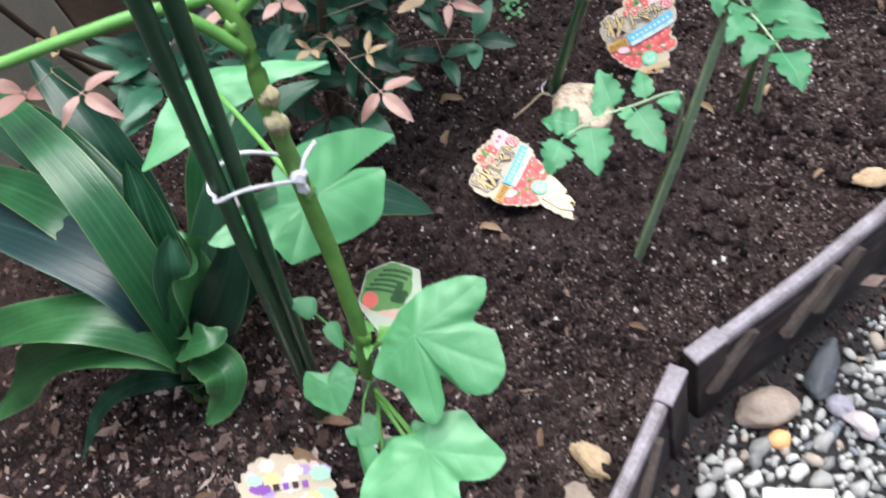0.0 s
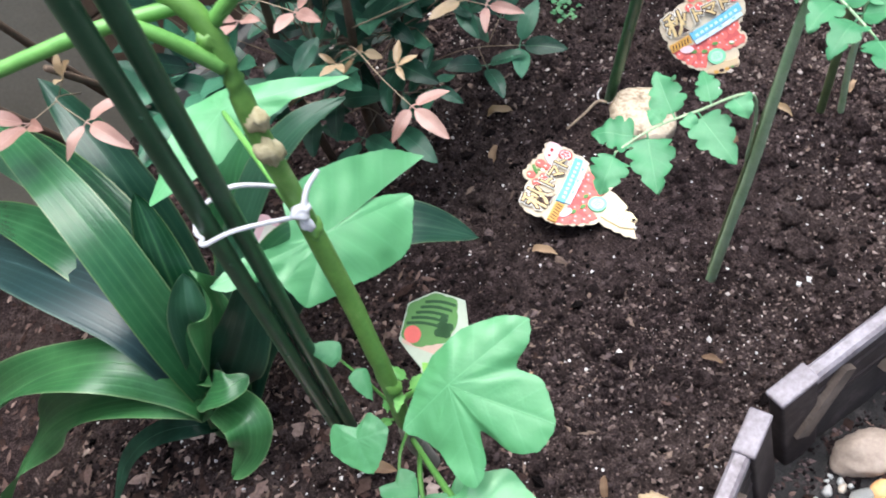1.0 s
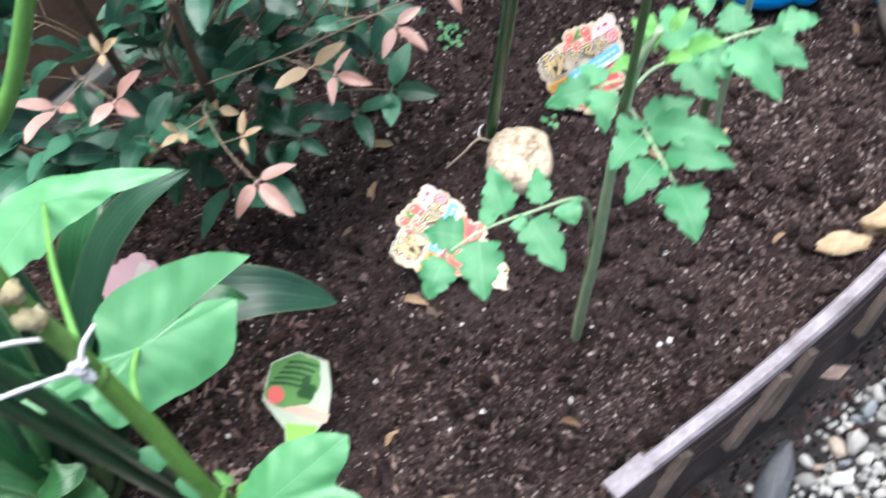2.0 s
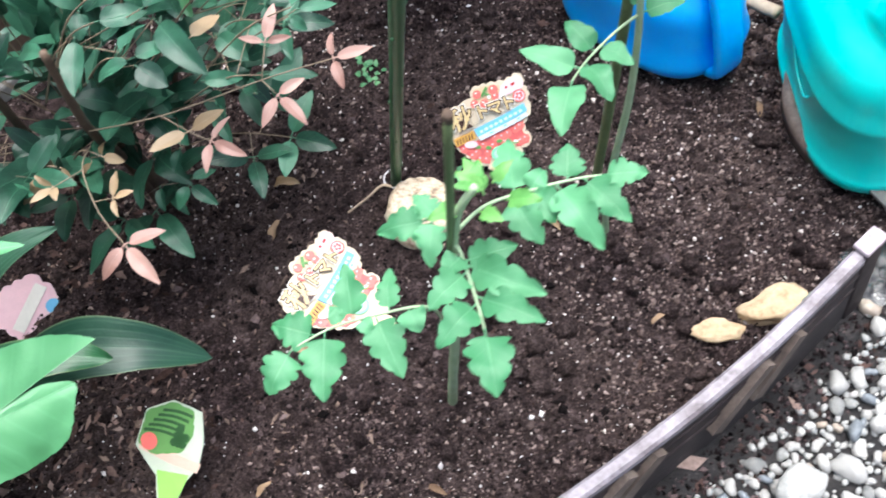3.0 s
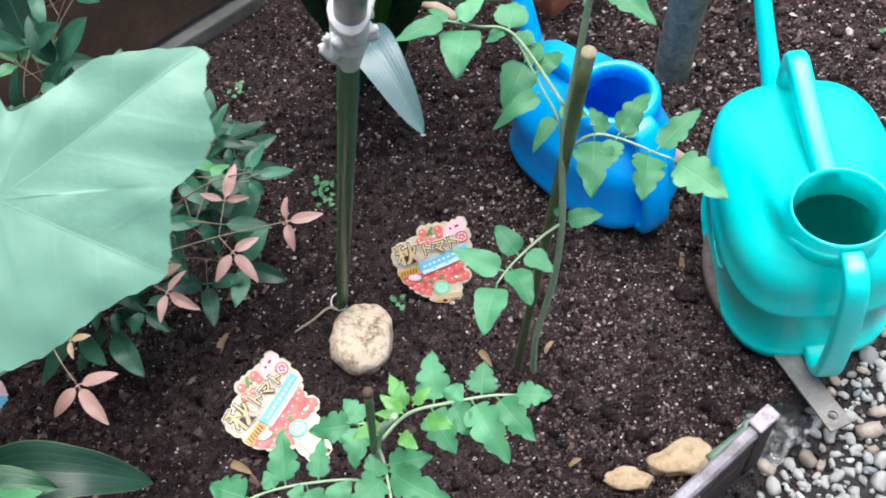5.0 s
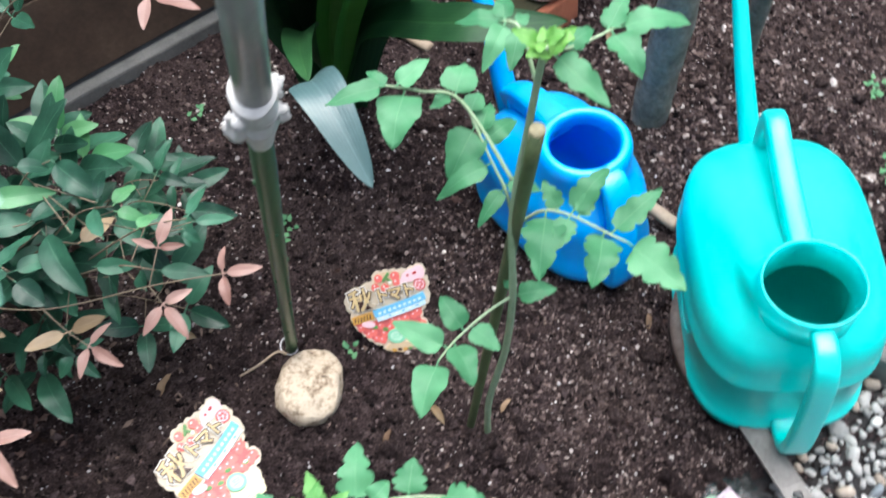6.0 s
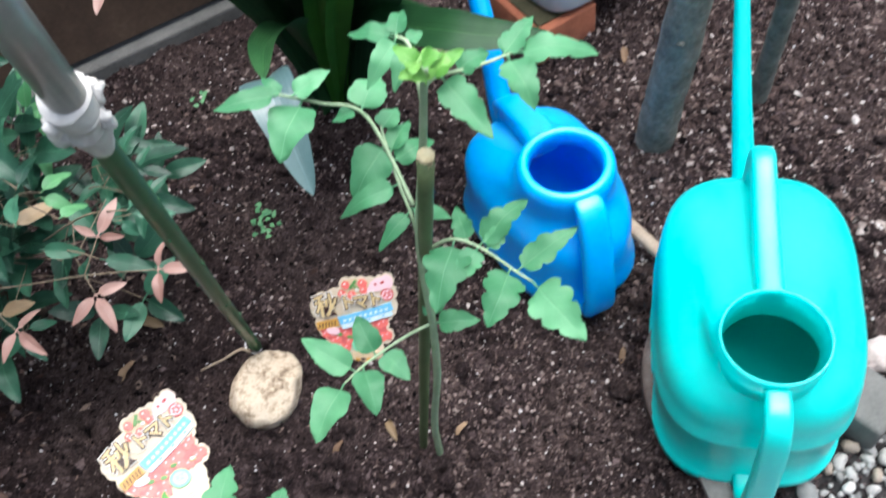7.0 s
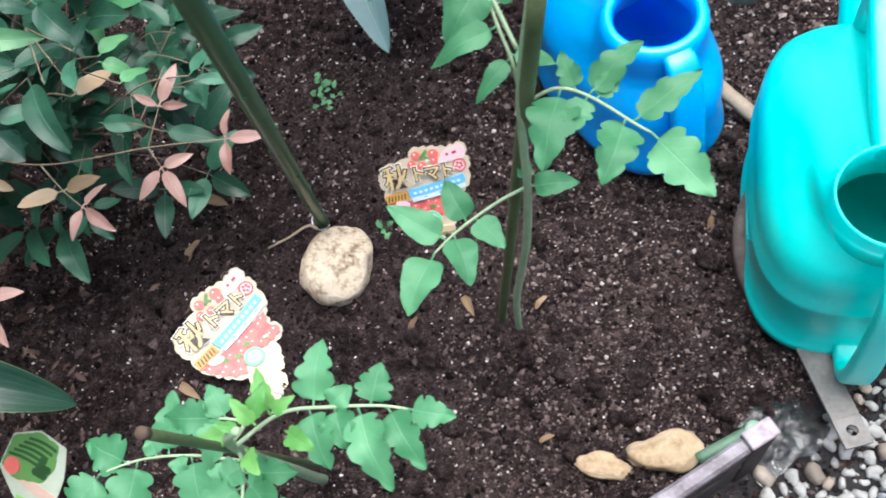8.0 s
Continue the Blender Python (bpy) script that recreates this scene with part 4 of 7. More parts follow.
def bar(points, w, h, steps=6, ref=(1, 0, 0)):
    """A rounded flat strap in the y-z plane: w across, h thick; h may change from end to end."""
    line = curve(points, steps)
    prof = [(0.5 * math.copysign(abs(math.cos(a)) ** 0.5, math.cos(a)), 0.5 * math.copysign(abs(math.sin(a)) ** 0.5, math.sin(a))) for a in np.linspace(0, 2 * math.pi, 16, endpoint=False)]
    h0, h1 = h if isinstance(h, tuple) else (h, h)
    w0, w1 = w if isinstance(w, tuple) else (w, w)
    verts, faces, n = [], [], 16
    for i, c in enumerate(line):
        f = i / (len(line) - 1)
        d = (line[min(i + 1, len(line) - 1)] - line[max(i - 1, 0)]).normalized()
        s = Vector(ref)
        nn = s.cross(d).normalized()
        for u, v in prof:
            verts.append(c + s * (u * (w0 + (w1 - w0) * f)) + nn * (v * (h0 + (h1 - h0) * f)))
    for i in range(len(line) - 1):
        for k in range(n):
            p, q = i * n + k, i * n + (k + 1) % n
            faces.append((p, q, q + n, p + n))
    faces += [tuple(range(n))[::-1], tuple(range((len(line) - 1) * n, len(line) * n))]
    return verts, faces


teal = thing("watering_can", (0.416, 0.493, 0.010), "turquoise plastic watering can with a long thin spout", "watering can", "watering cans", turn=(0, -2.5, -14))
mk("body", can_body([
    (0.000, 0, 0.118, 0.078, 3.2, 0), (0.003, 0, 0.128, 0.088, 3.2, 0), (0.009, 0, 0.1335, 0.0935, 3.2, 0), (0.019, 0, 0.1345, 0.0945, 3.2, 0), (0.023, 0, 0.1330, 0.0930, 3.2, 0), (0.026, 0, 0.1298, 0.0898, 3.2, 0),
    (0.060, 0, 0.1305, 0.0905, 3.2, 0), (0.099, 0, 0.1318, 0.0918, 3.2, 0), (0.102, 0, 0.1334, 0.0934, 3.2, 0), (0.106, 0, 0.1342, 0.0942, 3.2, 0), (0.111, 0, 0.1338, 0.0938, 3.2, 0), (0.114, 0, 0.1322, 0.0922, 3.2, 0),
    (0.138, 0, 0.1325, 0.0915, 3.2, 0), (0.156, 0, 0.130, 0.0890, 3.2, 0), (0.168, -0.001, 0.124, 0.083, 3.1, 0), (0.177, -0.004, 0.113, 0.073, 2.9, 0), (0.183, -0.014, 0.099, 0.063, 2.6, 0),
    (0.190, -0.034, 0.079, 0.055, 2.3, 0), (0.198, -0.058, 0.061, 0.051, 2.1, 0), (0.206, -0.077, 0.0495, 0.0480, 2.0, 0), (0.212, -0.084, 0.0445, 0.0445, 2.0, 0),
    (0.224, -0.086, 0.0440, 0.0440, 2.0, 0), (0.2275, -0.086, 0.0445, 0.0445, 2.0, 0), (0.2290, -0.086, 0.0437, 0.0437, 2.0, 0), (0.2285, -0.086, 0.0422, 0.0422, 2.0, 0),
    (0.2245, -0.086, 0.0418, 0.0418, 2.0, 0), (0.186, -0.084, 0.0418, 0.0418, 2.0, 0), (0.170, -0.060, 0.052, 0.045, 2.1, 0), (0.150, -0.014, 0.085, 0.056, 2.3, 0),
    (0.125, 0, 0.112, 0.078, 2.8, 0), (0.060, 0, 0.122, 0.084, 3.0, 0), (0.044, 0, 0.104, 0.070, 3.0, 0)], 80), TEAL, teal, local=True)
mk("top_handle", bar([(0, 0.118, 0.164), (0, 0.113, 0.200), (0, 0.101, 0.222), (0, 0.070, 0.2185), (0, 0.010, 0.2125), (0, -0.0428, 0.2115)], (0.021, 0.024), (0.024, 0.022), 8), TEAL, teal, local=True)
mk("back_handle", bar([(0, -0.1295, 0.216), (0, -0.150, 0.213), (0, -0.163, 0.190), (0, -0.168, 0.120), (0, -0.166, 0.050), (0, -0.150, 0.024), (0, -0.124, 0.024)], (0.020, 0.028), (0.012, 0.014), 8), TEAL, teal, local=True)
mk("spout", tube([(-0.002, 0.130, 0.101), (-0.004, 0.150, 0.128), (-0.012, 0.208, 0.205), (-0.018, 0.262, 0.280)], (0.0145, 0.0072), 18, 8), TEAL, teal, local=True)
mk("moulded_rib", tube([(-0.0925, 0.010, 0.108), (-0.0925, -0.005, 0.090), (-0.0925, -0.020, 0.078), (-0.0915, -0.042, 0.072), (-0.0910, -0.052, 0.082)], 0.0016, 8, 6), TEAL, teal, local=True)

blue = thing("watering_can", (0.250, 0.700, 0.006), "bright blue plastic watering can with a round open filler", "watering can", "watering cans", turn=(0, 0, 20))
LOW = Matrix.Diagonal((1.0, 1.0, 0.95, 1.0))
mk("body", moved(can_body([
    (0.000, 0, 0.092, 0.060, 3.0, 0.12), (0.004, 0, 0.104, 0.070, 3.0, 0.12), (0.016, 0, 0.113, 0.079, 2.9, 0.12), (0.028, 0, 0.115, 0.081, 2.9, 0.12), (0.036, 0, 0.112, 0.078, 2.9, 0.12), (0.060, 0, 0.110, 0.075, 2.8, 0.12),
    (0.090, 0, 0.110, 0.075, 2.7, 0.12), (0.102, 0.001, 0.109, 0.075, 2.7, 0.12), (0.112, 0.002, 0.106, 0.073, 2.7, 0.12), (0.122, 0.001, 0.099, 0.068, 2.7, 0.11), (0.132, -0.002, 0.088, 0.063, 2.5, 0.08),
    (0.142, -0.010, 0.075, 0.0585, 2.3, 0.05), (0.152, -0.022, 0.0635, 0.0555, 2.1, 0.02), (0.162, -0.031, 0.0560, 0.0535, 2.0, 0), (0.172, -0.034, 0.0525, 0.0525, 2.0, 0), (0.179, -0.035, 0.0510, 0.0510, 2.0, 0),
    (0.1845, -0.035, 0.0480, 0.0480, 2.0, 0), (0.1865, -0.035, 0.0440, 0.0440, 2.0, 0), (0.185, -0.035, 0.0400, 0.0400, 2.0, 0), (0.180, -0.035, 0.0382, 0.0382, 2.0, 0), (0.164, -0.033, 0.0375, 0.0375, 2.0, 0),
    (0.140, -0.016, 0.055, 0.046, 2.1, 0.03), (0.112, 0, 0.090, 0.064, 2.3, 0.1), (0.060, 0, 0.100, 0.066, 2.5, 0.12), (0.036, 0, 0.088, 0.054, 2.7, 0.12)], 80), LOW), BLUE, blue, local=True)
mk("top_ridge", moved(bar([(0.000, 0.010, 0.166), (0.002, 0.045, 0.160), (0.004, 0.085, 0.146), (0.006, 0.112, 0.122)], (0.040, 0.030), (0.030, 0.030), 8), LOW), BLUE, blue, "raised ridge from the filler to the spout", local=True)
mk("back_handle", moved(bar([(-0.004, -0.079, 0.174), (-0.006, -0.095, 0.168), (-0.009, -0.112, 0.130), (-0.012, -0.125, 0.075), (-0.012, -0.126, 0.030), (-0.010, -0.108, 0.016)], (0.030, 0.038), (0.016, 0.016), 8), LOW), BLUE, blue, local=True)
mk("spout", tube([(0.004, 0.110, 0.080), (0.008, 0.135, 0.120), (0.014, 0.165, 0.185), (0.026, 0.235, 0.268), (0.036, 0.290, 0.325)], (0.0165, 0.0085), 18, 8), BLUE, blue, local=True)
mk("front_web", bar([(0.001, 0.094, 0.122), (0.006, 0.118, 0.118), (0.009, 0.136, 0.118)], (0.030, 0.012), (0.030, 0.010), 6), BLUE, blue, local=True)


# ---- trees ----
def tree(name, pts, radius, label, scar):
    t = thing(name, pts[0], label, "tree", "bare trunks")
    mk("trunk", tube(pts, radius, 18, 12, 1.0, 0.10), BARK, t)
    for k, (f, s) in enumerate(scar):
        line = curve(pts, 12)
        q = line[int(f * (len(line) - 1))]
        mk("knot", moved(rock(60 + k, (s, s, s * 0.7), 0.3, detail=2), Matrix.Translation(q + Vector((-0.4, -1, 0.2)).normalized() * radius[0] * 0.8)), BARK, t)
    return t


tree("tree", [(0.402, 0.828, -0.05), (0.409, 0.822, 0.06), (0.430, 0.818, 0.30), (0.470, 0.86, 0.62), (0.50, 0.93, 1.2), (0.49, 0.98, 1.9)], (0.0255, 0.019), "slim tree trunk with smooth grey bark rising from the soil", [(0.33, 0.006), (0.5, 0.007)])
tree("tree", [(0.545, 0.868, -0.05), (0.549, 0.862, 0.05), (0.540, 0.83, 0.30), (0.56, 0.86, 0.70), (0.60, 0.92, 1.3)], (0.0135, 0.010), "thin dark tree stem beside a thicker trunk", [(0.3, 0.004)])


# ---- plant labels ----
def outline(points, bumps, amount, seed):
    """A closed card outline through the corners, with a scalloped edge."""
    p = [Vector((x, y, 0)) for x, y in points]
    out = []
    for i, a in enumerate(p):
        b = p[(i + 1) % len(p)]
        n = max(2, int((b - a).length / 0.0022))
        nor = Vector(((b - a).y, -(b - a).x, 0)).normalized()
        for k in range(n):
            f = k / n
            q = abs(math.sin(math.pi * f * max(1, round((b - a).length / bumps))))
            out.append(a.lerp(b, f) - nor * amount * (q - 0.4 + 0.4 * noise.noise(Vector((i * 3.1 + f * 5, seed, 0)))))
    return [(v.x, v.y) for v in out]


def slab(points, z0, z1, bow=0.0):
    """A thin flat card from an outline, slightly bowed across."""
    n = len(points)
    verts = [(x, y, z + bow * x * x) for z in (z0, z1) for x, y in points]
    faces = [tuple(range(n))[::-1], tuple(range(n, 2 * n))] + [(k, (k + 1) % n, n + (k + 1) % n, n + k) for k in range(n)]
    return verts, faces


def disc(x, y, r, z0, z1, n=20, sx=1.0):
    return slab([(x + sx * r * math.cos(2 * math.pi * k / n), y + r * math.sin(2 * math.pi * k / n)) for k in range(n)], z0, z1)


def strip(x0, y0, x1, y1, w, z0, z1, bend=0.0):
    a, b = Vector((x0, y0)), Vector((x1, y1))
    d = b - a
    nor = Vector((-d.y, d.x)).normalized()
    up, down = [], []
    for k in range(11):
        f = k / 10
        c = a + d * f + nor * bend * math.sin(math.pi * f)
        up.append(tuple(c + nor * w * 0.5))
        down.append(tuple(c - nor * w * 0.5))
    return slab(up + down[::-1], z0, z1)


def lettering(text, size, weight):
    """The outline of a line of text as a mesh, about its own middle."""
    cu = bpy.data.curves.new("lettering", "FONT")
    cu.body, cu.size, cu.extrude, cu.offset = text, size, 0.0003, weight
    cu.align_x, cu.align_y = "CENTER", "CENTER"
    ob = bpy.data.objects.new("lettering", cu)
    scene.collection.objects.link(ob)
    bpy.context.view_layer.update()
    me = ob.evaluated_get(bpy.context.evaluated_depsgraph_get()).to_mesh()
    shape = [v.co.copy() for v in me.vertices], [tuple(p.vertices) for p in me.polygons]
    ob.to_mesh_clear()
    bpy.data.objects.remove(ob)
    return shape


def basis(origin, right, up):
    r = Vector(right).normalized()
    u = Vector(up)
    u = (u - r * u.dot(r)).normalized()
    n = r.cross(u)
    m = Matrix((r, u, n)).transposed().to_4x4()
    m.translation = Vector(origin)
    return m


def card(name, m, label):
    ob = new(name)
    ob.empty_display_size = 0.02
    ob.matrix_world = m
    ORIGIN[ob] = m
    return tagged(ob, label, "plant label", "plant labels in the bed")


def tomato_label(m, label, spike):
    t = card("plant_label", m, label)
    at = lambda u, v: ((u - 265) * 0.000243, 0.0605 - (v - 40) * 0.0002545)
    poly = lambda *uv: [at(*q) for q in uv]
    level = [0.0009]

    def flat(name, points, material, text="", lift=0.00012):
        level[0] += 0.00003
        return mk(name, slab(points, 0.0008, level[0] + lift), material, t, text, local=True, flat=True)

    def dot(name, u, v, r, material, sx=1.0):
        x, y = at(u, v)
        level[0] += 0.00003
        return mk(name, disc(x, y, r * 0.000248, 0.0008, level[0] + 0.00012, 16, sx), material, t, local=True, flat=True)

    def band(name, u0, v0, u1, v1, w, material, text="", bend=0.0):
        level[0] += 0.00003
        return mk(name, strip(*at(u0, v0), *at(u1, v1), w * 0.00025, 0.0008, level[0] + 0.00012, bend), material, t, text, local=True, flat=True)

    rim = poly((45, 250), (60, 215), (115, 190), (175, 155), (182, 108), (255, 88), (300, 82), (345, 75), (410, 40), (440, 62), (442, 98), (466, 125), (466, 165), (482, 225), (450, 290), (452, 325), (484, 345), (480, 390), (438, 412))
    foot = poly((436, 470), (420, 580), (395, 650), (345, 668), (310, 640), (275, 560), (262, 505)) if spike else poly((440, 500), (418, 532), (340, 524), (268, 520), (262, 500))
    left = poly((200, 482), (140, 438), (92, 392), (78, 338), (48, 300))
    mk("card", slab(outline(rim + foot + left, 0.012, 0.0022, 1.0), 0.0, 0.0009), CREAM, t, "cream card with a scalloped edge", local=True, flat=True)
    flat("upper_ground", poly((190, 118), (255, 98), (318, 98), (330, 150), (290, 185), (180, 215)), TAN_PRINT, "tan ground behind the printed tomatoes")
    flat("picture", outline(poly((95, 395), (150, 438), (215, 482), (270, 488), (290, 440), (430, 402), (474, 385), (470, 348), (440, 330), (446, 270), (340, 310), (220, 360), (130, 385)), 0.010, 0.0015, 2.0), RED, "red printed tomato picture")
    rng = random.Random(7)
    for u, v in ((170, 405), (205, 430), (240, 392), (262, 430), (225, 462), (185, 445), (300, 355), (335, 352), (365, 338), (405, 318), (425, 300), (350, 378), (385, 392), (430, 375), (455, 362), (290, 395), (255, 465), (140, 412)):
        dot("tomato_print", u, v, rng.uniform(17, 24), (RED_LIGHT, DARK_RED, RED_LIGHT)[rng.randrange(3)])
        dot("shine_print", u - 5, v - 7, 4.5, PINK)
    for u, v in ((210, 400), (405, 378), (320, 372), (265, 405)):
        dot("leaf_print", u, v, 9, LEAF_PRINT, 1.7)
    dot("leaf_print", 405, 374, 6, WHITE, 2.0)
    for u, v, r in ((208, 140, 21), (290, 118, 24), (196, 186, 20), (246, 184, 21), (302, 150, 20)):
        dot("tomato_print", u, v, r, RED_LIGHT)
        dot("shine_print", u - 6, v - 7, 5, WHITE)
    band("leaf_print", 232, 150, 256, 105, 14, LEAF_PRINT)
    band("leaf_print", 240, 130, 275, 150, 10, LEAF_PRINT)
    dot("flower_print", 268, 152, 9, WHITE)
    flat("corner_patch", outline(poly((318, 160), (322, 125), (338, 92), (408, 50), (436, 70), (438, 112)), 0.012, 0.0010, 4.0), PINK, "pale pink corner patch")
    for u, v in ((355, 108), (384, 95), (392, 90)):
        dot("mark_print", u, v, 7, DARK_RED)
    dot("seal", 420, 150, 32, RED, 1.0)
    dot("seal_ring", 420, 150, 25, PINK)
    for k in range(5):
        dot("seal_print", 420 + 13 * math.cos(1.3 * k), 150 + 13 * math.sin(1.3 * k), 7, RED)
    band("side_patch", 92, 378, 195, 335, 40, OCHRE, "ochre patch")
    for k in range(6):
        band("bar_print", 108 + 15 * k, 386 - 6 * k, 104 + 15 * k, 360 - 6 * k, 6, INK)
    dot("spot_print", 175, 386, 18, PINK, 1.9)
    band("ribbon", 200, 328, 452, 205, 40, SKY_BLUE, "blue ribbon band", -0.001)
    for k in range(9):
        f = k / 9
        band("bar_print", 222 + 222 * f, 324 - 108 * f, 236 + 222 * f, 316 - 108 * f, 13, PALE_BLUE)
    band("ribbon_edge", 218, 356, 458, 240, 22, PALE_BLUE, "pale blue ribbon band", -0.001)
    for k in range(6):
        band("bar_print", 240 + 34 * k, 346 - 16.5 * k, 254 + 34 * k, 339 - 16.5 * k, 8, SKY_BLUE if k % 2 else WHITE)
    dot("badge", 325, 435, 40, MINT, 1.15)
    dot("badge_middle", 325, 435, 28, PALE_MINT, 1.15)
    for k in range(3):
        band("bar_print", 305, 425 + 10 * k, 345, 421 + 10 * k, 4, MINT)
    if spike:
        flat("foot_print", poly((285, 490), (430, 455), (424, 520), (400, 600), (350, 620), (310, 580)), PALE_CARD, "pale yellow printed foot")
        for k in range(7):
            band("bar_print", 310 + 10 * k, 520 + 14 * k, 350 + 8 * k, 512 + 14 * k, 6, TAN_PRINT)
        band("slot", 372, 590, 398, 640, 5, INK, "dark slot near the tip")
    else:
        flat("foot_print", poly((272, 514), (286, 484), (430, 452), (436, 500), (414, 526)), TAN_PRINT, "tan printed foot")
        for k in range(4):
            dot("print_patch", 320 + 28 * k, 512 - 5 * k, 9, (OCHRE, INK, OCHRE, LEAF_PRINT)[k], 1.5)
    z = level[0] + 0.0003
    for ch, u, v, s in (("\u79cb", 132, 262, 0.031), ("\u30c8", 232, 226, 0.020), ("\u30de", 300, 208, 0.020), ("\u30c8", 364, 184, 0.019)):
        p = pose(*at(u, v), z, 0, 0, 20)
        mk("letter_border", moved(lettering(ch, s, 0.0026), p), WHITE, t, local=True, flat=True)
        mk("letter_outline", moved(lettering(ch, s, 0.0016), Matrix.Translation((0, 0, 0.00035)) @ p), INK, t, "dark brown outline of a printed character", local=True, flat=True)
        mk("letter", moved(lettering(ch, s, 0.0004), Matrix.Translation((0, 0, 0.0007)) @ p), GOLD, t, "pale gold printed character", local=True, flat=True)
    return t


tomato_label(basis((-0.2145, 0.485, 0.028), (0.856, 0.419, -0.302), (-0.357, 0.903, 0.239)), "cream and red scalloped tomato label lying on the soil", True)
tomato_label(basis((0.0126, 0.606, 0.0485), (0.951, -0.240, -0.194), (0.297, 0.549, 0.781)) @ Matrix.Scale(0.911, 4), "cream and red tomato label stuck upright in the soil", False)


def veg_label():
    t = card("plant_label", basis((-0.388, 0.356, 0.062), (0.80, -0.52, -0.15), (0.52, 0.72, 0.50)), "vegetable label with a green striped picture and red spot")
    mk("card", slab(outline([(-0.040, -0.018), (-0.036, 0.020), (-0.010, 0.036), (0.022, 0.032), (0.030, 0.004), (0.030, -0.020), (0.020, -0.040), (0.012, -0.075), (-0.002, -0.078), (-0.012, -0.042)], 0.5, 0.0004, 3.0), 0, 0.0012), plain("faded_pale_card", (0.46, 0.52, 0.42)), t, "faded pale card", local=True, flat=True)
    mk("picture", slab(outline([(-0.038, -0.014), (-0.0345, 0.019), (-0.009, 0.0345), (0.014, 0.031), (0.018, 0.008), (0.010, -0.012), (-0.020, -0.022)], 0.011, 0.0010, 2.0), 0.0008, 0.0018), LEAF_PRINT, t, "green striped picture", local=True, flat=True)
    for k in range(5):
        mk("stripe", strip(-0.034 + 0.004 * k, 0.000 + 0.006 * k, 0.002 + 0.003 * k, 0.002 + 0.0058 * k, 0.0030, 0.0016, 0.0023, 0.002), STRIPE, t, local=True, flat=True)
    for k in range(7):
        mk("dark_print", disc(0.000 + 0.0045 * (k % 3) + 0.002 * (k // 3), -0.004 + 0.007 * (k // 3), 0.0042, 0.0017, 0.0026), STRIPE, t, local=True, flat=True)
    mk("band", slab([(-0.036, -0.020), (-0.036, -0.010), (0.032, -0.018), (0.030, -0.028), (0.000, -0.026)], 0.0009, 0.0017), plain("pale_peach_print", (0.60, 0.42, 0.34)), t, "pale peach band", local=True, flat=True)
    mk("red_spot", disc(-0.026, -0.010, 0.0088, 0.0014, 0.0030, 24), RED_LIGHT, t, "round red spot", local=True, flat=True)
    mk("foot", slab([(-0.012, -0.036), (0.022, -0.032), (0.018, -0.050), (0.010, -0.074), (-0.001, -0.074), (-0.008, -0.050)], 0.0009, 0.0018), LIME, t, "lime green foot", local=True, flat=True)


veg_label()


def purple_label():
    t = card("plant_label", basis((-0.556, 0.196, 0.036), (0.93, -0.30, -0.15), (0.30, 0.72, 0.55)), "cream label with purple and yellow print in the soil")
    mk("card", slab(outline([(-0.052, -0.030), (-0.050, 0.014), (-0.036, 0.034), (-0.006, 0.040), (0.022, 0.030), (0.044, 0.014), (0.050, -0.022), (0.024, -0.044), (-0.020, -0.046)], 0.014, 0.004, 5.0), 0, 0.0012), CREAM, t, "cream card", local=True, flat=True)
    rng = random.Random(3)
    for k in range(34):
        x, y = rng.uniform(-0.040, 0.038), rng.uniform(-0.034, 0.030)
        r = rng.uniform(0.0035, 0.0085)
        c = (PALE_PURPLE, WHITE, PINK, WHITE, YELLOW, PURPLE, WHITE, PALE_MINT, WHITE, PALE_PURPLE)[k % 10]
        mk("print_patch", slab(outline([(x + 1.4 * r * math.cos(a), y + r * math.sin(a)) for a in np.linspace(0.3, 6.58, 8)[:-1]], 0.004, 0.0012, x * 90), 0.0008, 0.0018 + 0.0001 * (k % 9)), c, t, local=True, flat=True)
    for k in range(5):
        mk("bar_print", strip(-0.026 + 0.010 * k, 0.006 + 0.001 * k, -0.020 + 0.010 * k, 0.007 + 0.001 * k, 0.007, 0.0024, 0.0032), INK if k % 2 else PURPLE, t, local=True, flat=True)


purple_label()
t = card("plant_label", basis((-0.572, 0.605, 0.018), (0.75, 0.60, 0.1), (-0.2, 0.6, 0.6)), "pink and white label half hidden behind a strap leaf")
mk("card", slab(outline([(-0.035, -0.04), (-0.036, 0.02), (0.0, 0.036), (0.036, 0.02), (0.034, -0.04)], 0.014, 0.003, 8.0), 0, 0.0012), PINK, t, local=True, flat=True)
mk("band", strip(-0.028, -0.008, 0.03, 0.004, 0.014, 0.0009, 0.002), WHITE, t, local=True, flat=True)
mk("print_patch", disc(0.018, -0.022, 0.009, 0.0009, 0.002), SKY_BLUE, t, local=True, flat=True)


# ---- plants ----
def along(line, f):
    i = f * (len(line) - 1)
    k = min(int(i), len(line) - 2)
    return line[k].lerp(line[k + 1], i - k), (line[k + 1] - line[k]).normalized()


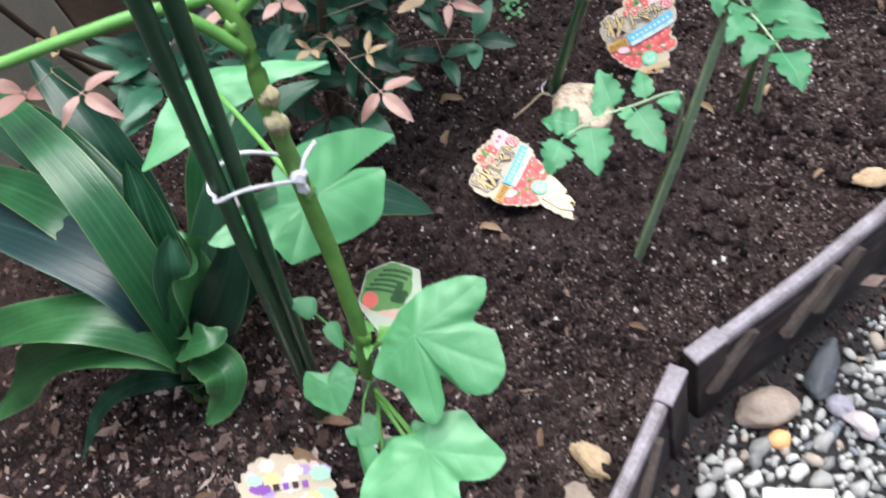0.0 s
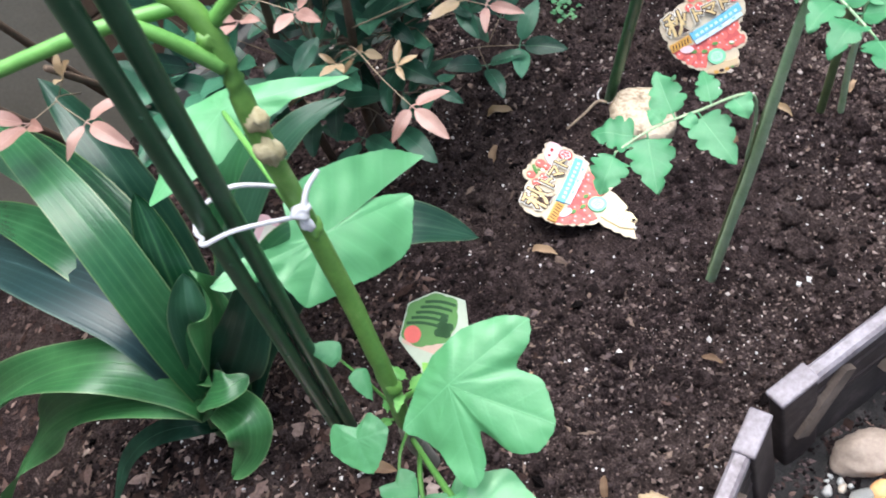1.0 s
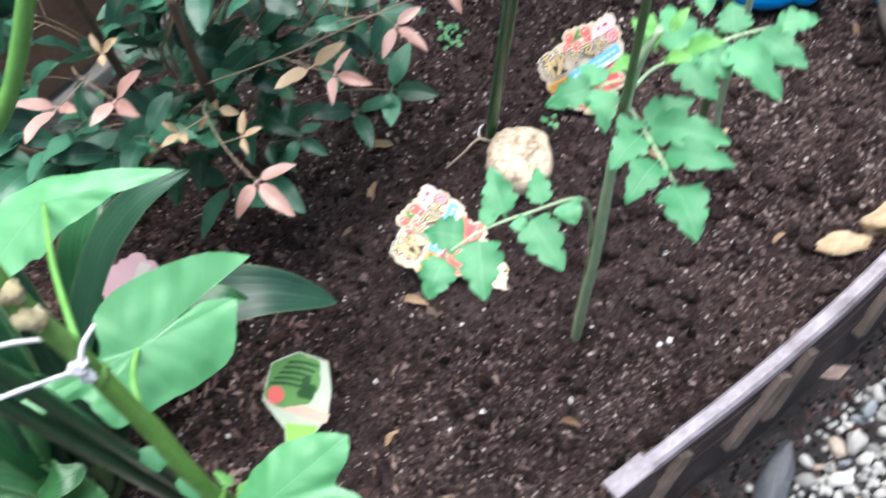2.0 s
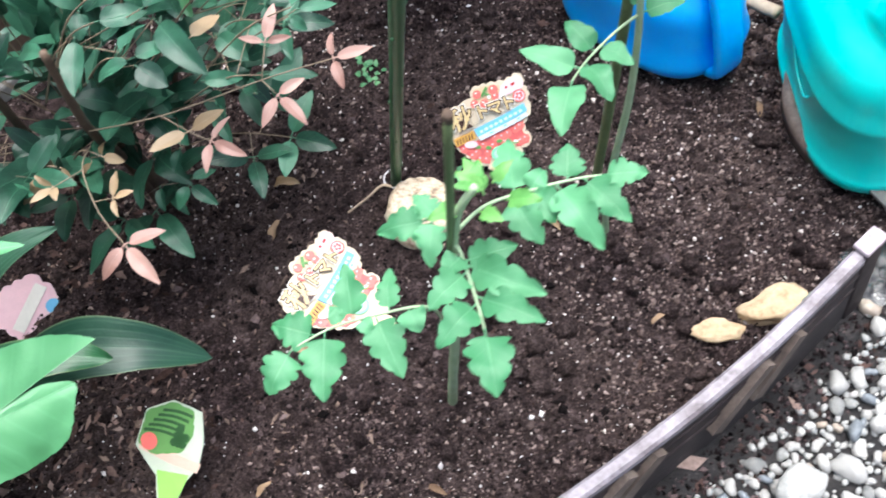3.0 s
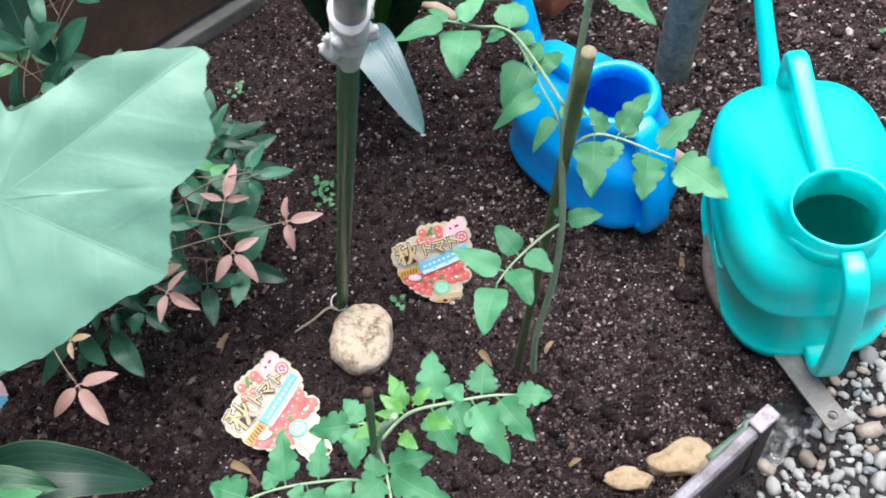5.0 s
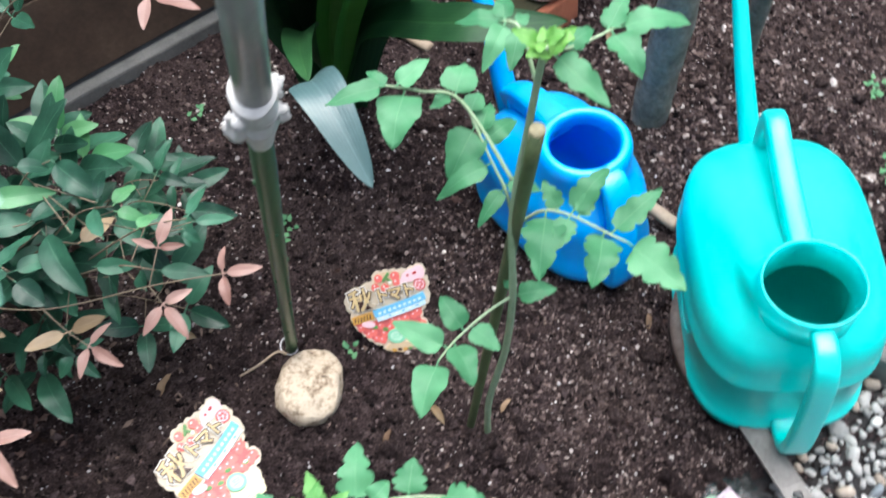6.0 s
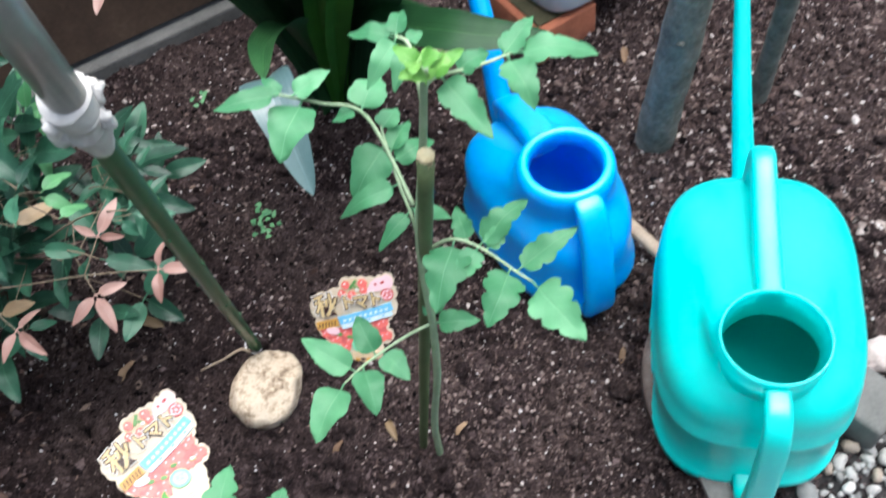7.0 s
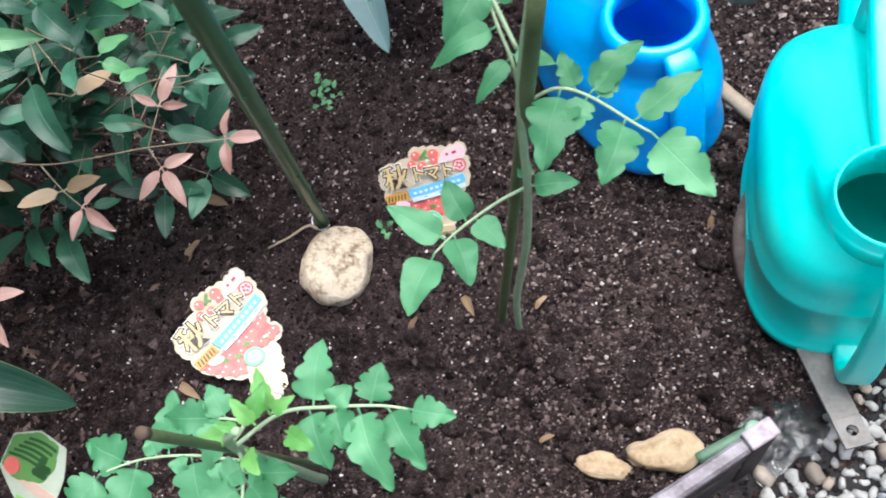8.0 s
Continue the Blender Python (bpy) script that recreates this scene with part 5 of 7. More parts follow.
def leaflet(parent, at, way, length, width, material, up=(0, -0.3, 1), shape="tomato", teeth=0.20, seed=0.0, droop=0.12, fold=0.18):
    at, way, up = Vector(at), Vector(way).normalized(), Vector(up).normalized()
    a = at + way * length * 0.12
    mid, tip = at + way * length * 0.58 + up * length * 0.5 * droop, at + way * length * 1.08 - up * length * droop
    stalk = tube([at, a], (0.0007, 0.0007), 5, 2)
    b = blade([a, mid, tip], width, shape, fold, up, 0.06 if teeth else 0.035, teeth, 14 if teeth else 7, 4 if teeth else 3, seed)
    n = len(b[0])
    shape_all = (b[0] + stalk[0], b[1] + [tuple(i + n for i in f) for f in stalk[1]], b[2] + [(0.5, 0.02)] * len(stalk[0]))
    return mk("leaflet", shape_all, material, parent)


def spray(plant, pts, leaflets, material, teeth=0.40, up=(0, -0.25, 1)):
    """A tomato leaf: a thin stalk and its leaflets, each (place along the stalk, degrees from the stalk, length, width)."""
    rng = random.Random(len(leaflets) * 31 + int(abs(pts[-1][0]) * 1e4))
    line = curve(pts, 8)
    leaf = mk("leaf", tube(pts, (0.0013, 0.0007), 7, 8), STEM_T, plant)
    n = Vector(up).normalized()
    for f, a, le, w in leaflets:
        at, d = along(line, f)
        way = Matrix.Rotation(radians(a), 3, n) @ Vector((d.x, d.y, 0.0)).normalized()
        tilt = Vector(up) + Vector((rng.uniform(-0.25, 0.25), rng.uniform(-0.25, 0.25), 0))
        leaflet(leaf, at, way, le * 0.97, w * 1.08, material, tilt, seed=rng.random() * 3, droop=rng.uniform(0.03, 0.20), fold=rng.uniform(0.04, 0.25), teeth=teeth if le > 0.018 else 0.1)
    return leaf


def tomato_a():
    t = thing("tomato_plant", (-0.124, 0.328, 0), "young green tomato plant tied along a thin green stick", "tomato plant", "tomato plants")
    stem = [(-0.125, 0.326, -0.02), (-0.107, 0.304, 0.09), (-0.086, 0.281, 0.21), (-0.068, 0.259, 0.33), (-0.050, 0.242, 0.425), (-0.034, 0.238, 0.455)]
    mk("stem", tube(stem, (0.0052, 0.0022), 10, 8, 1.0, 0.12), STEM_T, t)
    spray(t, [(-0.05, 0.243, 0.415), (-0.03, 0.262, 0.4), (-0.001, 0.261, 0.4), (0.024, 0.258, 0.4), (0.039, 0.254, 0.4)],
          [(0.4, 85, 0.0359, 0.0209), (0.47, 40, 0.016, 0.014), (0.5, -75, 0.0226, 0.0192), (0.38, -71, 0.0339, 0.0209), (0.69, 77, 0.0226, 0.0195), (0.62, -69, 0.046, 0.0216), (0.8, -53, 0.037, 0.0192), (1.0, -1, 0.025, 0.016)], TOMATO)
    spray(t, [(-0.056, 0.246, 0.4), (-0.054, 0.239, 0.395), (-0.054, 0.214, 0.395), (-0.055, 0.188, 0.395)],
          [(0.51, -61, 0.0308, 0.0198), (0.45, 46, 0.0504, 0.0206), (0.42, 83, 0.0322, 0.0172), (0.72, 50, 0.0422, 0.0182), (0.77, -56, 0.0326, 0.0195), (0.36, -61, 0.0148, 0.0173), (1.0, -5, 0.0383, 0.0249)], TOMATO)
    spray(t, [(-0.056, 0.248, 0.405), (-0.05, 0.258, 0.405), (-0.066, 0.263, 0.405)],
          [(0.99, 6, 0.03, 0.0195), (0.89, 81, 0.0265, 0.0174), (0.8, -52, 0.0213, 0.0153)], TOMATO)
    spray(t, [(-0.09, 0.288, 0.205), (-0.089, 0.268, 0.295), (-0.128, 0.277, 0.295), (-0.163, 0.279, 0.295), (-0.193, 0.273, 0.295)],
          [(0.61, -93, 0.0414, 0.0245), (0.44, -92, 0.0314, 0.0165), (0.82, -44, 0.0329, 0.0264), (0.67, -71, 0.0163, 0.0131), (0.57, 112, 0.0143, 0.0122), (0.5, 104, 0.046, 0.0278), (0.77, 68, 0.0474, 0.0308), (0.99, 35, 0.0332, 0.0257), (0.36, 115, 0.0174, 0.0198)], TOMATO)
    for k, (x, y, z, a, le) in enumerate(((-0.036, 0.250, 0.430, 60, 0.020), (-0.030, 0.244, 0.440, 130, 0.018), (-0.044, 0.246, 0.430, 200, 0.022), (-0.036, 0.234, 0.438, 300, 0.020), (-0.024, 0.250, 0.436, 20, 0.016), (-0.030, 0.255, 0.420, 100, 0.024), (-0.020, 0.244, 0.425, -40, 0.024), (-0.034, 0.240, 0.452, 170, 0.012))):
        leaflet(t, (x, y, z), (math.cos(radians(a)), math.sin(radians(a)), 0.5), le, le * 0.5, TOMATO_YOUNG, seed=k, teeth=0.25)
    s = thing("plant_stick", (-0.130, 0.338, 0), "thin dark green stick standing beside a tomato plant", "plant stick", "plant sticks")
    mk("stick", tube([(-0.124, 0.345, -0.05), (-0.036, 0.214, 0.544)], (0.0027, 0.0024), 12, 20, 1.0, 0.1), PALE_STICK, s)
    mk("cut_end", tube([(-0.0367, 0.2149, 0.540), (-0.0357, 0.2136, 0.5458)], 0.0026, 12, 3), CANE, s, "brown cut end")


def tomato_b():
    t = thing("tomato_plant", (0.088, 0.448, 0), "tall green tomato plant with pale growing tip beside a stick", "tomato plant", "tomato plants")
    stem = [(0.088, 0.450, -0.02), (0.094, 0.438, 0.10), (0.112, 0.414, 0.25), (0.120, 0.403, 0.355), (0.124, 0.404, 0.45), (0.138, 0.404, 0.54), (0.146, 0.398, 0.600)]
    mk("stem", tube(stem, (0.0036, 0.0020), 10, 8, 1.0, 0.12), STEM_T, t)
    spray(t, [(0.124, 0.404, 0.44), (0.143, 0.401, 0.455), (0.16, 0.392, 0.455), (0.18, 0.37, 0.455), (0.187, 0.363, 0.455)],
          [(0.29, -92, 0.0443, 0.0258), (0.49, -89, 0.0264, 0.0145), (0.41, 133, 0.0236, 0.0121), (0.49, 75, 0.0406, 0.0166), (0.54, 88, 0.023, 0.0114), (0.69, -69, 0.0385, 0.0223), (0.73, 74, 0.0431, 0.0163), (1.0, -17, 0.0452, 0.025)], TOMATO, 0.34)
    spray(t, [(0.119, 0.403, 0.354), (0.098, 0.394, 0.355), (0.072, 0.379, 0.355), (0.056, 0.366, 0.355)],
          [(0.79, -76, 0.0427, 0.019), (0.57, -100, 0.0314, 0.0181), (0.51, 97, 0.0263, 0.0174), (0.71, 66, 0.0336, 0.0201), (1.0, 19, 0.0422, 0.0241)], TOMATO, 0.07)
    leaflet(t, (0.121, 0.402, 0.356), (1, -0.10, 0.05), 0.030, 0.017, TOMATO, seed=0.4, teeth=0.15)
    leaflet(t, (0.119, 0.404, 0.360), (0.1, 0.5, 0.6), 0.018, 0.010, TOMATO, seed=0.7, teeth=0.1)
    spray(t, [(0.124, 0.404, 0.44), (0.123, 0.41, 0.47), (0.118, 0.427, 0.485), (0.112, 0.459, 0.5)],
          [(0.4, 112, 0.028, 0.0108), (0.65, 90, 0.0389, 0.0138), (0.78, -71, 0.0311, 0.0135), (0.88, 129, 0.0356, 0.0242), (0.82, -39, 0.029, 0.0135), (0.42, -122, 0.0243, 0.0114), (0.97, -43, 0.0193, 0.0146)], TOMATO, 0.10)
    spray(t, [(0.126, 0.404, 0.49), (0.107, 0.449, 0.52), (0.083, 0.45, 0.536), (0.064, 0.445, 0.552)],
          [(0.38, -96, 0.0272, 0.0219), (0.41, 41, 0.0148, 0.0105), (0.79, 52, 0.0381, 0.025), (0.88, -169, 0.0254, 0.0127), (0.97, -68, 0.0158, 0.0079), (1.0, -10, 0.0351, 0.0135)], TOMATO, 0.10)
    spray(t, [(0.142, 0.402, 0.572), (0.14, 0.425, 0.59), (0.133, 0.434, 0.59)],
          [(0.96, 21, 0.0264, 0.0124), (0.94, -57, 0.0191, 0.0109), (0.88, 91, 0.0281, 0.0119), (0.51, 132, 0.0226, 0.0112), (0.61, -90, 0.0096, 0.0077)], TOMATO, 0.10)
    spray(t, [(0.144, 0.4, 0.585), (0.151, 0.407, 0.585), (0.169, 0.409, 0.585), (0.19, 0.415, 0.585)],
          [(0.37, -75, 0.0398, 0.0165), (0.52, 25, 0.0189, 0.0121), (0.88, 33, 0.028, 0.0127), (0.92, -88, 0.03, 0.0168), (1.0, -20, 0.0401, 0.0148)], TOMATO, 0.25)
    for k, a in enumerate((20, 80, 140, 200, 260, 320, 350)):
        leaflet(t, (0.146 + 0.004 * math.cos(a), 0.398 + 0.004 * math.sin(a), 0.590 + 0.003 * k), (math.cos(radians(a)), math.sin(radians(a)), 0.5), 0.020 - 0.0015 * k, 0.010, TOMATO_TIP, seed=k, teeth=0.15)
    s = thing("plant_stick", (0.072, 0.462, 0), "olive green stick with a pale cut top among tomato leaves", "plant stick", "plant sticks")
    mk("stick", tube([(0.066, 0.466, -0.05), (0.139, 0.391, 0.545)], (0.0043, 0.0046), 14, 20, 1.0, 0.08), PALE_STICK, s)
    mk("cut_end", tube([(0.1383, 0.3918, 0.5405), (0.1393, 0.3908, 0.5475)], 0.0047, 14, 3), SCAR, s, "pale cut end")


tomato_a()
tomato_b()


def okra():
    t = thing("okra_plant", (-0.445, 0.250, 0), "okra plant with a thick green stem and lobed leaves", "okra plant")
    stem = [(-0.448, 0.262, -0.03), (-0.436, 0.232, 0.10), (-0.405, 0.190, 0.262), (-0.392, 0.196, 0.36), (-0.385, 0.207, 0.444), (-0.380, 0.208, 0.500), (-0.374, 0.220, 0.560), (-0.388, 0.236, 0.60), (-0.372, 0.262, 0.70), (-0.340, 0.30, 0.80)]
    mk("stem", tube(stem, (0.0068, 0.0052), 16, 8, 1.0, 0.12), STEM_G, t)
    for k, (p, r) in enumerate((((-0.381, 0.203, 0.490), 0.0080), ((-0.378, 0.207, 0.508), 0.0072), ((-0.405, 0.188, 0.264), 0.0078), ((-0.376, 0.218, 0.552), 0.0076), ((-0.387, 0.205, 0.425), 0.0074))):
        mk("node", moved(rock(80 + k, (r * 0.80, r * 0.80, r * 1.05), 0.5, 0.35, 3), Matrix.Translation(Vector(p) + Vector((0.0016, -0.001, 0)))), SCAR if k in (0, 1) else STEM_G, t, "corky leaf scar")
    mk("branch", tube([(-0.380, 0.224, 0.572), (-0.420, 0.222, 0.580), (-0.460, 0.226, 0.580), (-0.520, 0.235, 0.578), (-0.60, 0.25, 0.585)], (0.0039, 0.0034), 12, 6), PETIOLE, t)
    mk("branch", tube([(-0.374, 0.222, 0.556), (-0.330, 0.206, 0.588), (-0.293, 0.196, 0.617), (-0.235, 0.190, 0.680), (-0.180, 0.195, 0.730), (-0.130, 0.200, 0.757)], (0.0039, 0.0024), 12, 6), PETIOLE, t)
    mk("branch", tube([(-0.376, 0.212, 0.540), (-0.390, 0.212, 0.566), (-0.405, 0.214, 0.585)], (0.0042, 0.0034), 12, 6), PETIOLE, t, "short cut leaf stalk")

    def leaf(centre, axis, normal, root, keys, seed, cup=0.10, teeth=0.014, stalk=0.0020, material=OKRA):
        l = mk("leaf", lobed_leaf(centre, axis, normal, keys, cup, seed, teeth), material, t)
        c, r = Vector(centre), Vector(root)
        c = c - Vector(normal).normalized() * 0.003
        mk("leaf_stalk", tube([r, r.lerp(c, 0.5) + Vector((0, 0, 0.008)), c], (stalk * 1.2, stalk), 8, 6), PETIOLE, l)
        return l

    heart = [(-170, 0.35), (-140, 0.85), (-95, 0.95), (-50, 0.85), (-8, 1.05), (40, 0.82), (80, 0.95), (130, 0.9), (165, 0.4)]
    small = lambda r: [(d, q * r) for d, q in heart]
    leaf((-0.363, 0.161, 0.278), (-0.03, -0.87, -0.48), (-0.11, -0.48, 0.87), (-0.410, 0.196, 0.225),
         [(-165, 0.028), (-147, 0.038), (-122, 0.057), (-108, 0.070), (-96, 0.060), (-84, 0.046), (-72, 0.062), (-49, 0.075), (-33, 0.073), (-22, 0.060), (-13, 0.036), (-4, 0.056), (6, 0.069), (14, 0.066), (32, 0.046), (50, 0.042), (69, 0.045), (95, 0.028), (120, 0.022), (167, 0.023)], 1.0, 0.10)
    leaf((-0.390, 0.100, 0.212), (-0.03, -0.92, -0.35), (-0.08, -0.36, 0.92), (-0.425, 0.205, 0.150),
         [(-180, 0.0166), (-150, 0.028), (-117, 0.043), (-95, 0.045), (-78, 0.054), (-65, 0.063), (-50, 0.056), (-41, 0.047), (-28, 0.035), (-16, 0.048), (-4, 0.064), (8, 0.074), (22, 0.068), (38, 0.050), (55, 0.057), (72, 0.067), (90, 0.052), (104, 0.040), (130, 0.028), (152, 0.019)], 2.0, 0.08)
    leaf((-0.399, 0.263, 0.352), (0.98, 0.10, -0.12), (0.5, -0.55, 0.65), (-0.392, 0.200, 0.37),
         [(-165, 0.024), (-120, 0.034), (-89, 0.041), (-52, 0.056), (-30, 0.080), (-15, 0.098), (-18, 0.070), (-27, 0.040), (-17, 0.032), (-11, 0.054), (-2, 0.072), (16, 0.066), (35, 0.060), (59, 0.046), (81, 0.040), (104, 0.042), (129, 0.052), (148, 0.047), (164, 0.046), (172, 0.076), (178, 0.084), (186, 0.060)], 3.0, 0.02)
    leaf((-0.447, 0.403, 0.376), (0.98, 0.05, -0.02), (-0.05, -0.35, 0.93), (-0.390, 0.210, 0.43),
         [(-145, 0.034), (-110, 0.023), (-70, 0.020), (-32, 0.026), (-5, 0.046), (6, 0.074), (13, 0.102), (18, 0.072), (24, 0.050), (46, 0.033), (87, 0.026), (118, 0.040), (128, 0.042), (140, 0.060), (156, 0.092), (170, 0.062), (190, 0.044)], 4.0, 0.06)
    leaf((-0.449, 0.183, 0.222), (-0.1, -0.7, -0.5), (-0.2, -0.5, 0.85), (-0.424, 0.205, 0.19), small(0.026), 5.0, 0.1, 0.03, 0.0011)
    leaf((-0.441, 0.160, 0.170), (0.3, -0.8, -0.5), (0.2, -0.5, 0.85), (-0.424, 0.205, 0.165), small(0.017), 5.5, 0.1, 0.03, 0.0011)
    leaf((-0.437, 0.226, 0.272), (-0.5, 0.4, 0.1), (0.1, -0.6, 0.8), (-0.420, 0.206, 0.215), [(-160, 0.006), (-100, 0.009), (-40, 0.010), (0, 0.022), (40, 0.012), (100, 0.010), (160, 0.006)], 6.0, 0.1, 0.06, 0.0009)
    leaf((-0.426, 0.212, 0.256), (0.3, -1.0, -0.1), (0.4, -0.5, 0.8), (-0.420, 0.206, 0.215), [(-160, 0.005), (-100, 0.007), (-40, 0.009), (0, 0.021), (40, 0.011), (100, 0.008), (160, 0.005)], 7.0, 0.1, 0.06, 0.0009)
    leaf((-0.412, 0.150, 0.130), (0.1, -1.0, 0.0), (0.0, -0.5, 0.8), (-0.432, 0.222, 0.11), small(0.026), 8.0)
    leaf((-0.440, 0.145, 0.120), (-0.2, -1.0, 0.0), (0.0, -0.5, 0.8), (-0.432, 0.222, 0.10), small(0.022), 9.0)
    mk("leaf", blade([(-0.447, 0.158, 0.165), (-0.450, 0.135, 0.150), (-0.452, 0.112, 0.110), (-0.450, 0.095, 0.060)], 0.022, "strap", 0.9, (0.6, -0.6, 0.5), 0.03, 0.0, 9, 4, 4), OKRA, t, "drooping folded leaf")
    leaf((-0.101, 0.198, 0.760), (1, 0.1, 0), (0.1, -0.6, 0.75), (-0.150, 0.198, 0.748),
         [(-110, 0.009), (-97, 0.024), (-92, 0.044), (-84, 0.052), (-74, 0.044), (-64, 0.026), (-49, 0.030), (-36, 0.048), (-18, 0.072), (-8, 0.066), (3, 0.063), (9, 0.058), (17, 0.0485), (27, 0.048), (46, 0.0505), (68, 0.043), (98, 0.0465), (119, 0.053), (140, 0.058), (160, 0.040), (185, 0.040), (215, 0.056), (232, 0.030)], 10.0, 0.04, 0.022, 0.0018, OKRA_PALE)
    mk("stem_base", tube([(-0.448, 0.262, -0.03), (-0.436, 0.232, 0.10), (-0.424, 0.212, 0.165)], (0.0078, 0.0070), 16, 8, 1.0, 0.3), mottled("woody_grey_stem", [(0.3, (0.14, 0.13, 0.10)), (0.7, (0.34, 0.33, 0.27))], 60, 400, 0.85, relief=0.5), t, "woody grey stem base")
    for k, (x, y, z, a) in enumerate(((-0.396, 0.190, 0.246, 10), (-0.394, 0.196, 0.250, 130), (-0.400, 0.186, 0.252, 250), (-0.426, 0.204, 0.205, 60), (-0.424, 0.200, 0.200, 200))):
        leaflet(t, (x, y, z), (math.cos(radians(a)), math.sin(radians(a)), 0.4), 0.018, 0.008, TOMATO_YOUNG, seed=k, teeth=0.3)
    mk("tendril", tube([(-0.405, 0.190, 0.262), (-0.398, 0.196, 0.30), (-0.394, 0.206, 0.34), (-0.393, 0.210, 0.36)], (0.0012, 0.0008), 6, 6), PETIOLE, t)


okra()
tie = Vector((-0.428, 0.199, 0.462))
for k, (foot, top) in enumerate(((Vector((-0.516, 0.283, 0.0)), Vector((-0.405, 0.172, 0.60))), (Vector((-0.506, 0.284, 0.0)), Vector((-0.391, 0.179, 0.60))))):
    gd = (top - foot).normalized()
    g = thing("garden_stake", tuple(foot), "dark green coated steel stake leaning beside the okra plant", "garden stake", "pair of green stakes")
    mk("stake", tube([foot - gd * 0.08, foot + gd * 0.46, foot + gd * 0.95], 0.0056, 16, 16, 1.0, 0.05), GREEN_POLE, g)
    for j in range(20):
        q = foot + gd * (0.04 + 0.045 * j)
        s = gd.cross(Vector((0, 0, 1))).normalized()
        mk("knob", moved(rock(100 + j, (0.0013, 0.0013, 0.0024), 0.1, detail=1), Matrix.Translation(q + Matrix.Rotation(2.2 * j + k, 3, gd) @ s * 0.0054)), GREEN_POLE, g)
kn = Vector((-0.385, 0.207, 0.444))
sg = thing("string_tie", tuple(kn), "white string tying the okra stem to the green stakes", "string")
left = tie + Vector((-0.0085, -0.003, 0.004))
mk("loop", joined([tube([kn + Vector((-0.002, -0.010, 0.0)), tie + Vector((0.014, -0.016, 0.005)), tie + Vector((-0.004, -0.017, 0.006)), left + Vector((0.003, -0.007, 0)), left, left + Vector((0.004, 0.010, 0.002)), tie + Vector((0.004, 0.013, 0.006)), tie + Vector((0.020, 0.012, 0.008)), kn + Vector((-0.004, 0.008, 0.008))], 0.0014, 8, 8, 1.0, 0.3)]), STRING, sg)
mk("knot", joined([moved(rock(130, (0.0058, 0.0046, 0.0046), 0.5, 0.25, 3), Matrix.Translation(kn + Vector((0.002, -0.010, 0.002)))), moved(rock(131, (0.0034, 0.0038, 0.0060), 0.5, 0.25, 3), Matrix.Translation(kn + Vector((0.0, -0.010, -0.008))))]), STRING, sg)
mk("string_end", tube([kn + Vector((0.004, -0.010, 0.004)), kn + Vector((0.010, -0.004, 0.010)), kn + Vector((0.020, 0.002, 0.014))], (0.0018, 0.0014), 8, 6, 1.0, 0.3), STRING, sg)


def strap(plant, pts, width, material, wave=0.05, seed=0.0, up=(0, -0.2, 1), fold=0.35):
    return mk("leaf", blade(pts, width, "strap", fold, up, wave, 0.0, 9, 4, seed), material, plant)


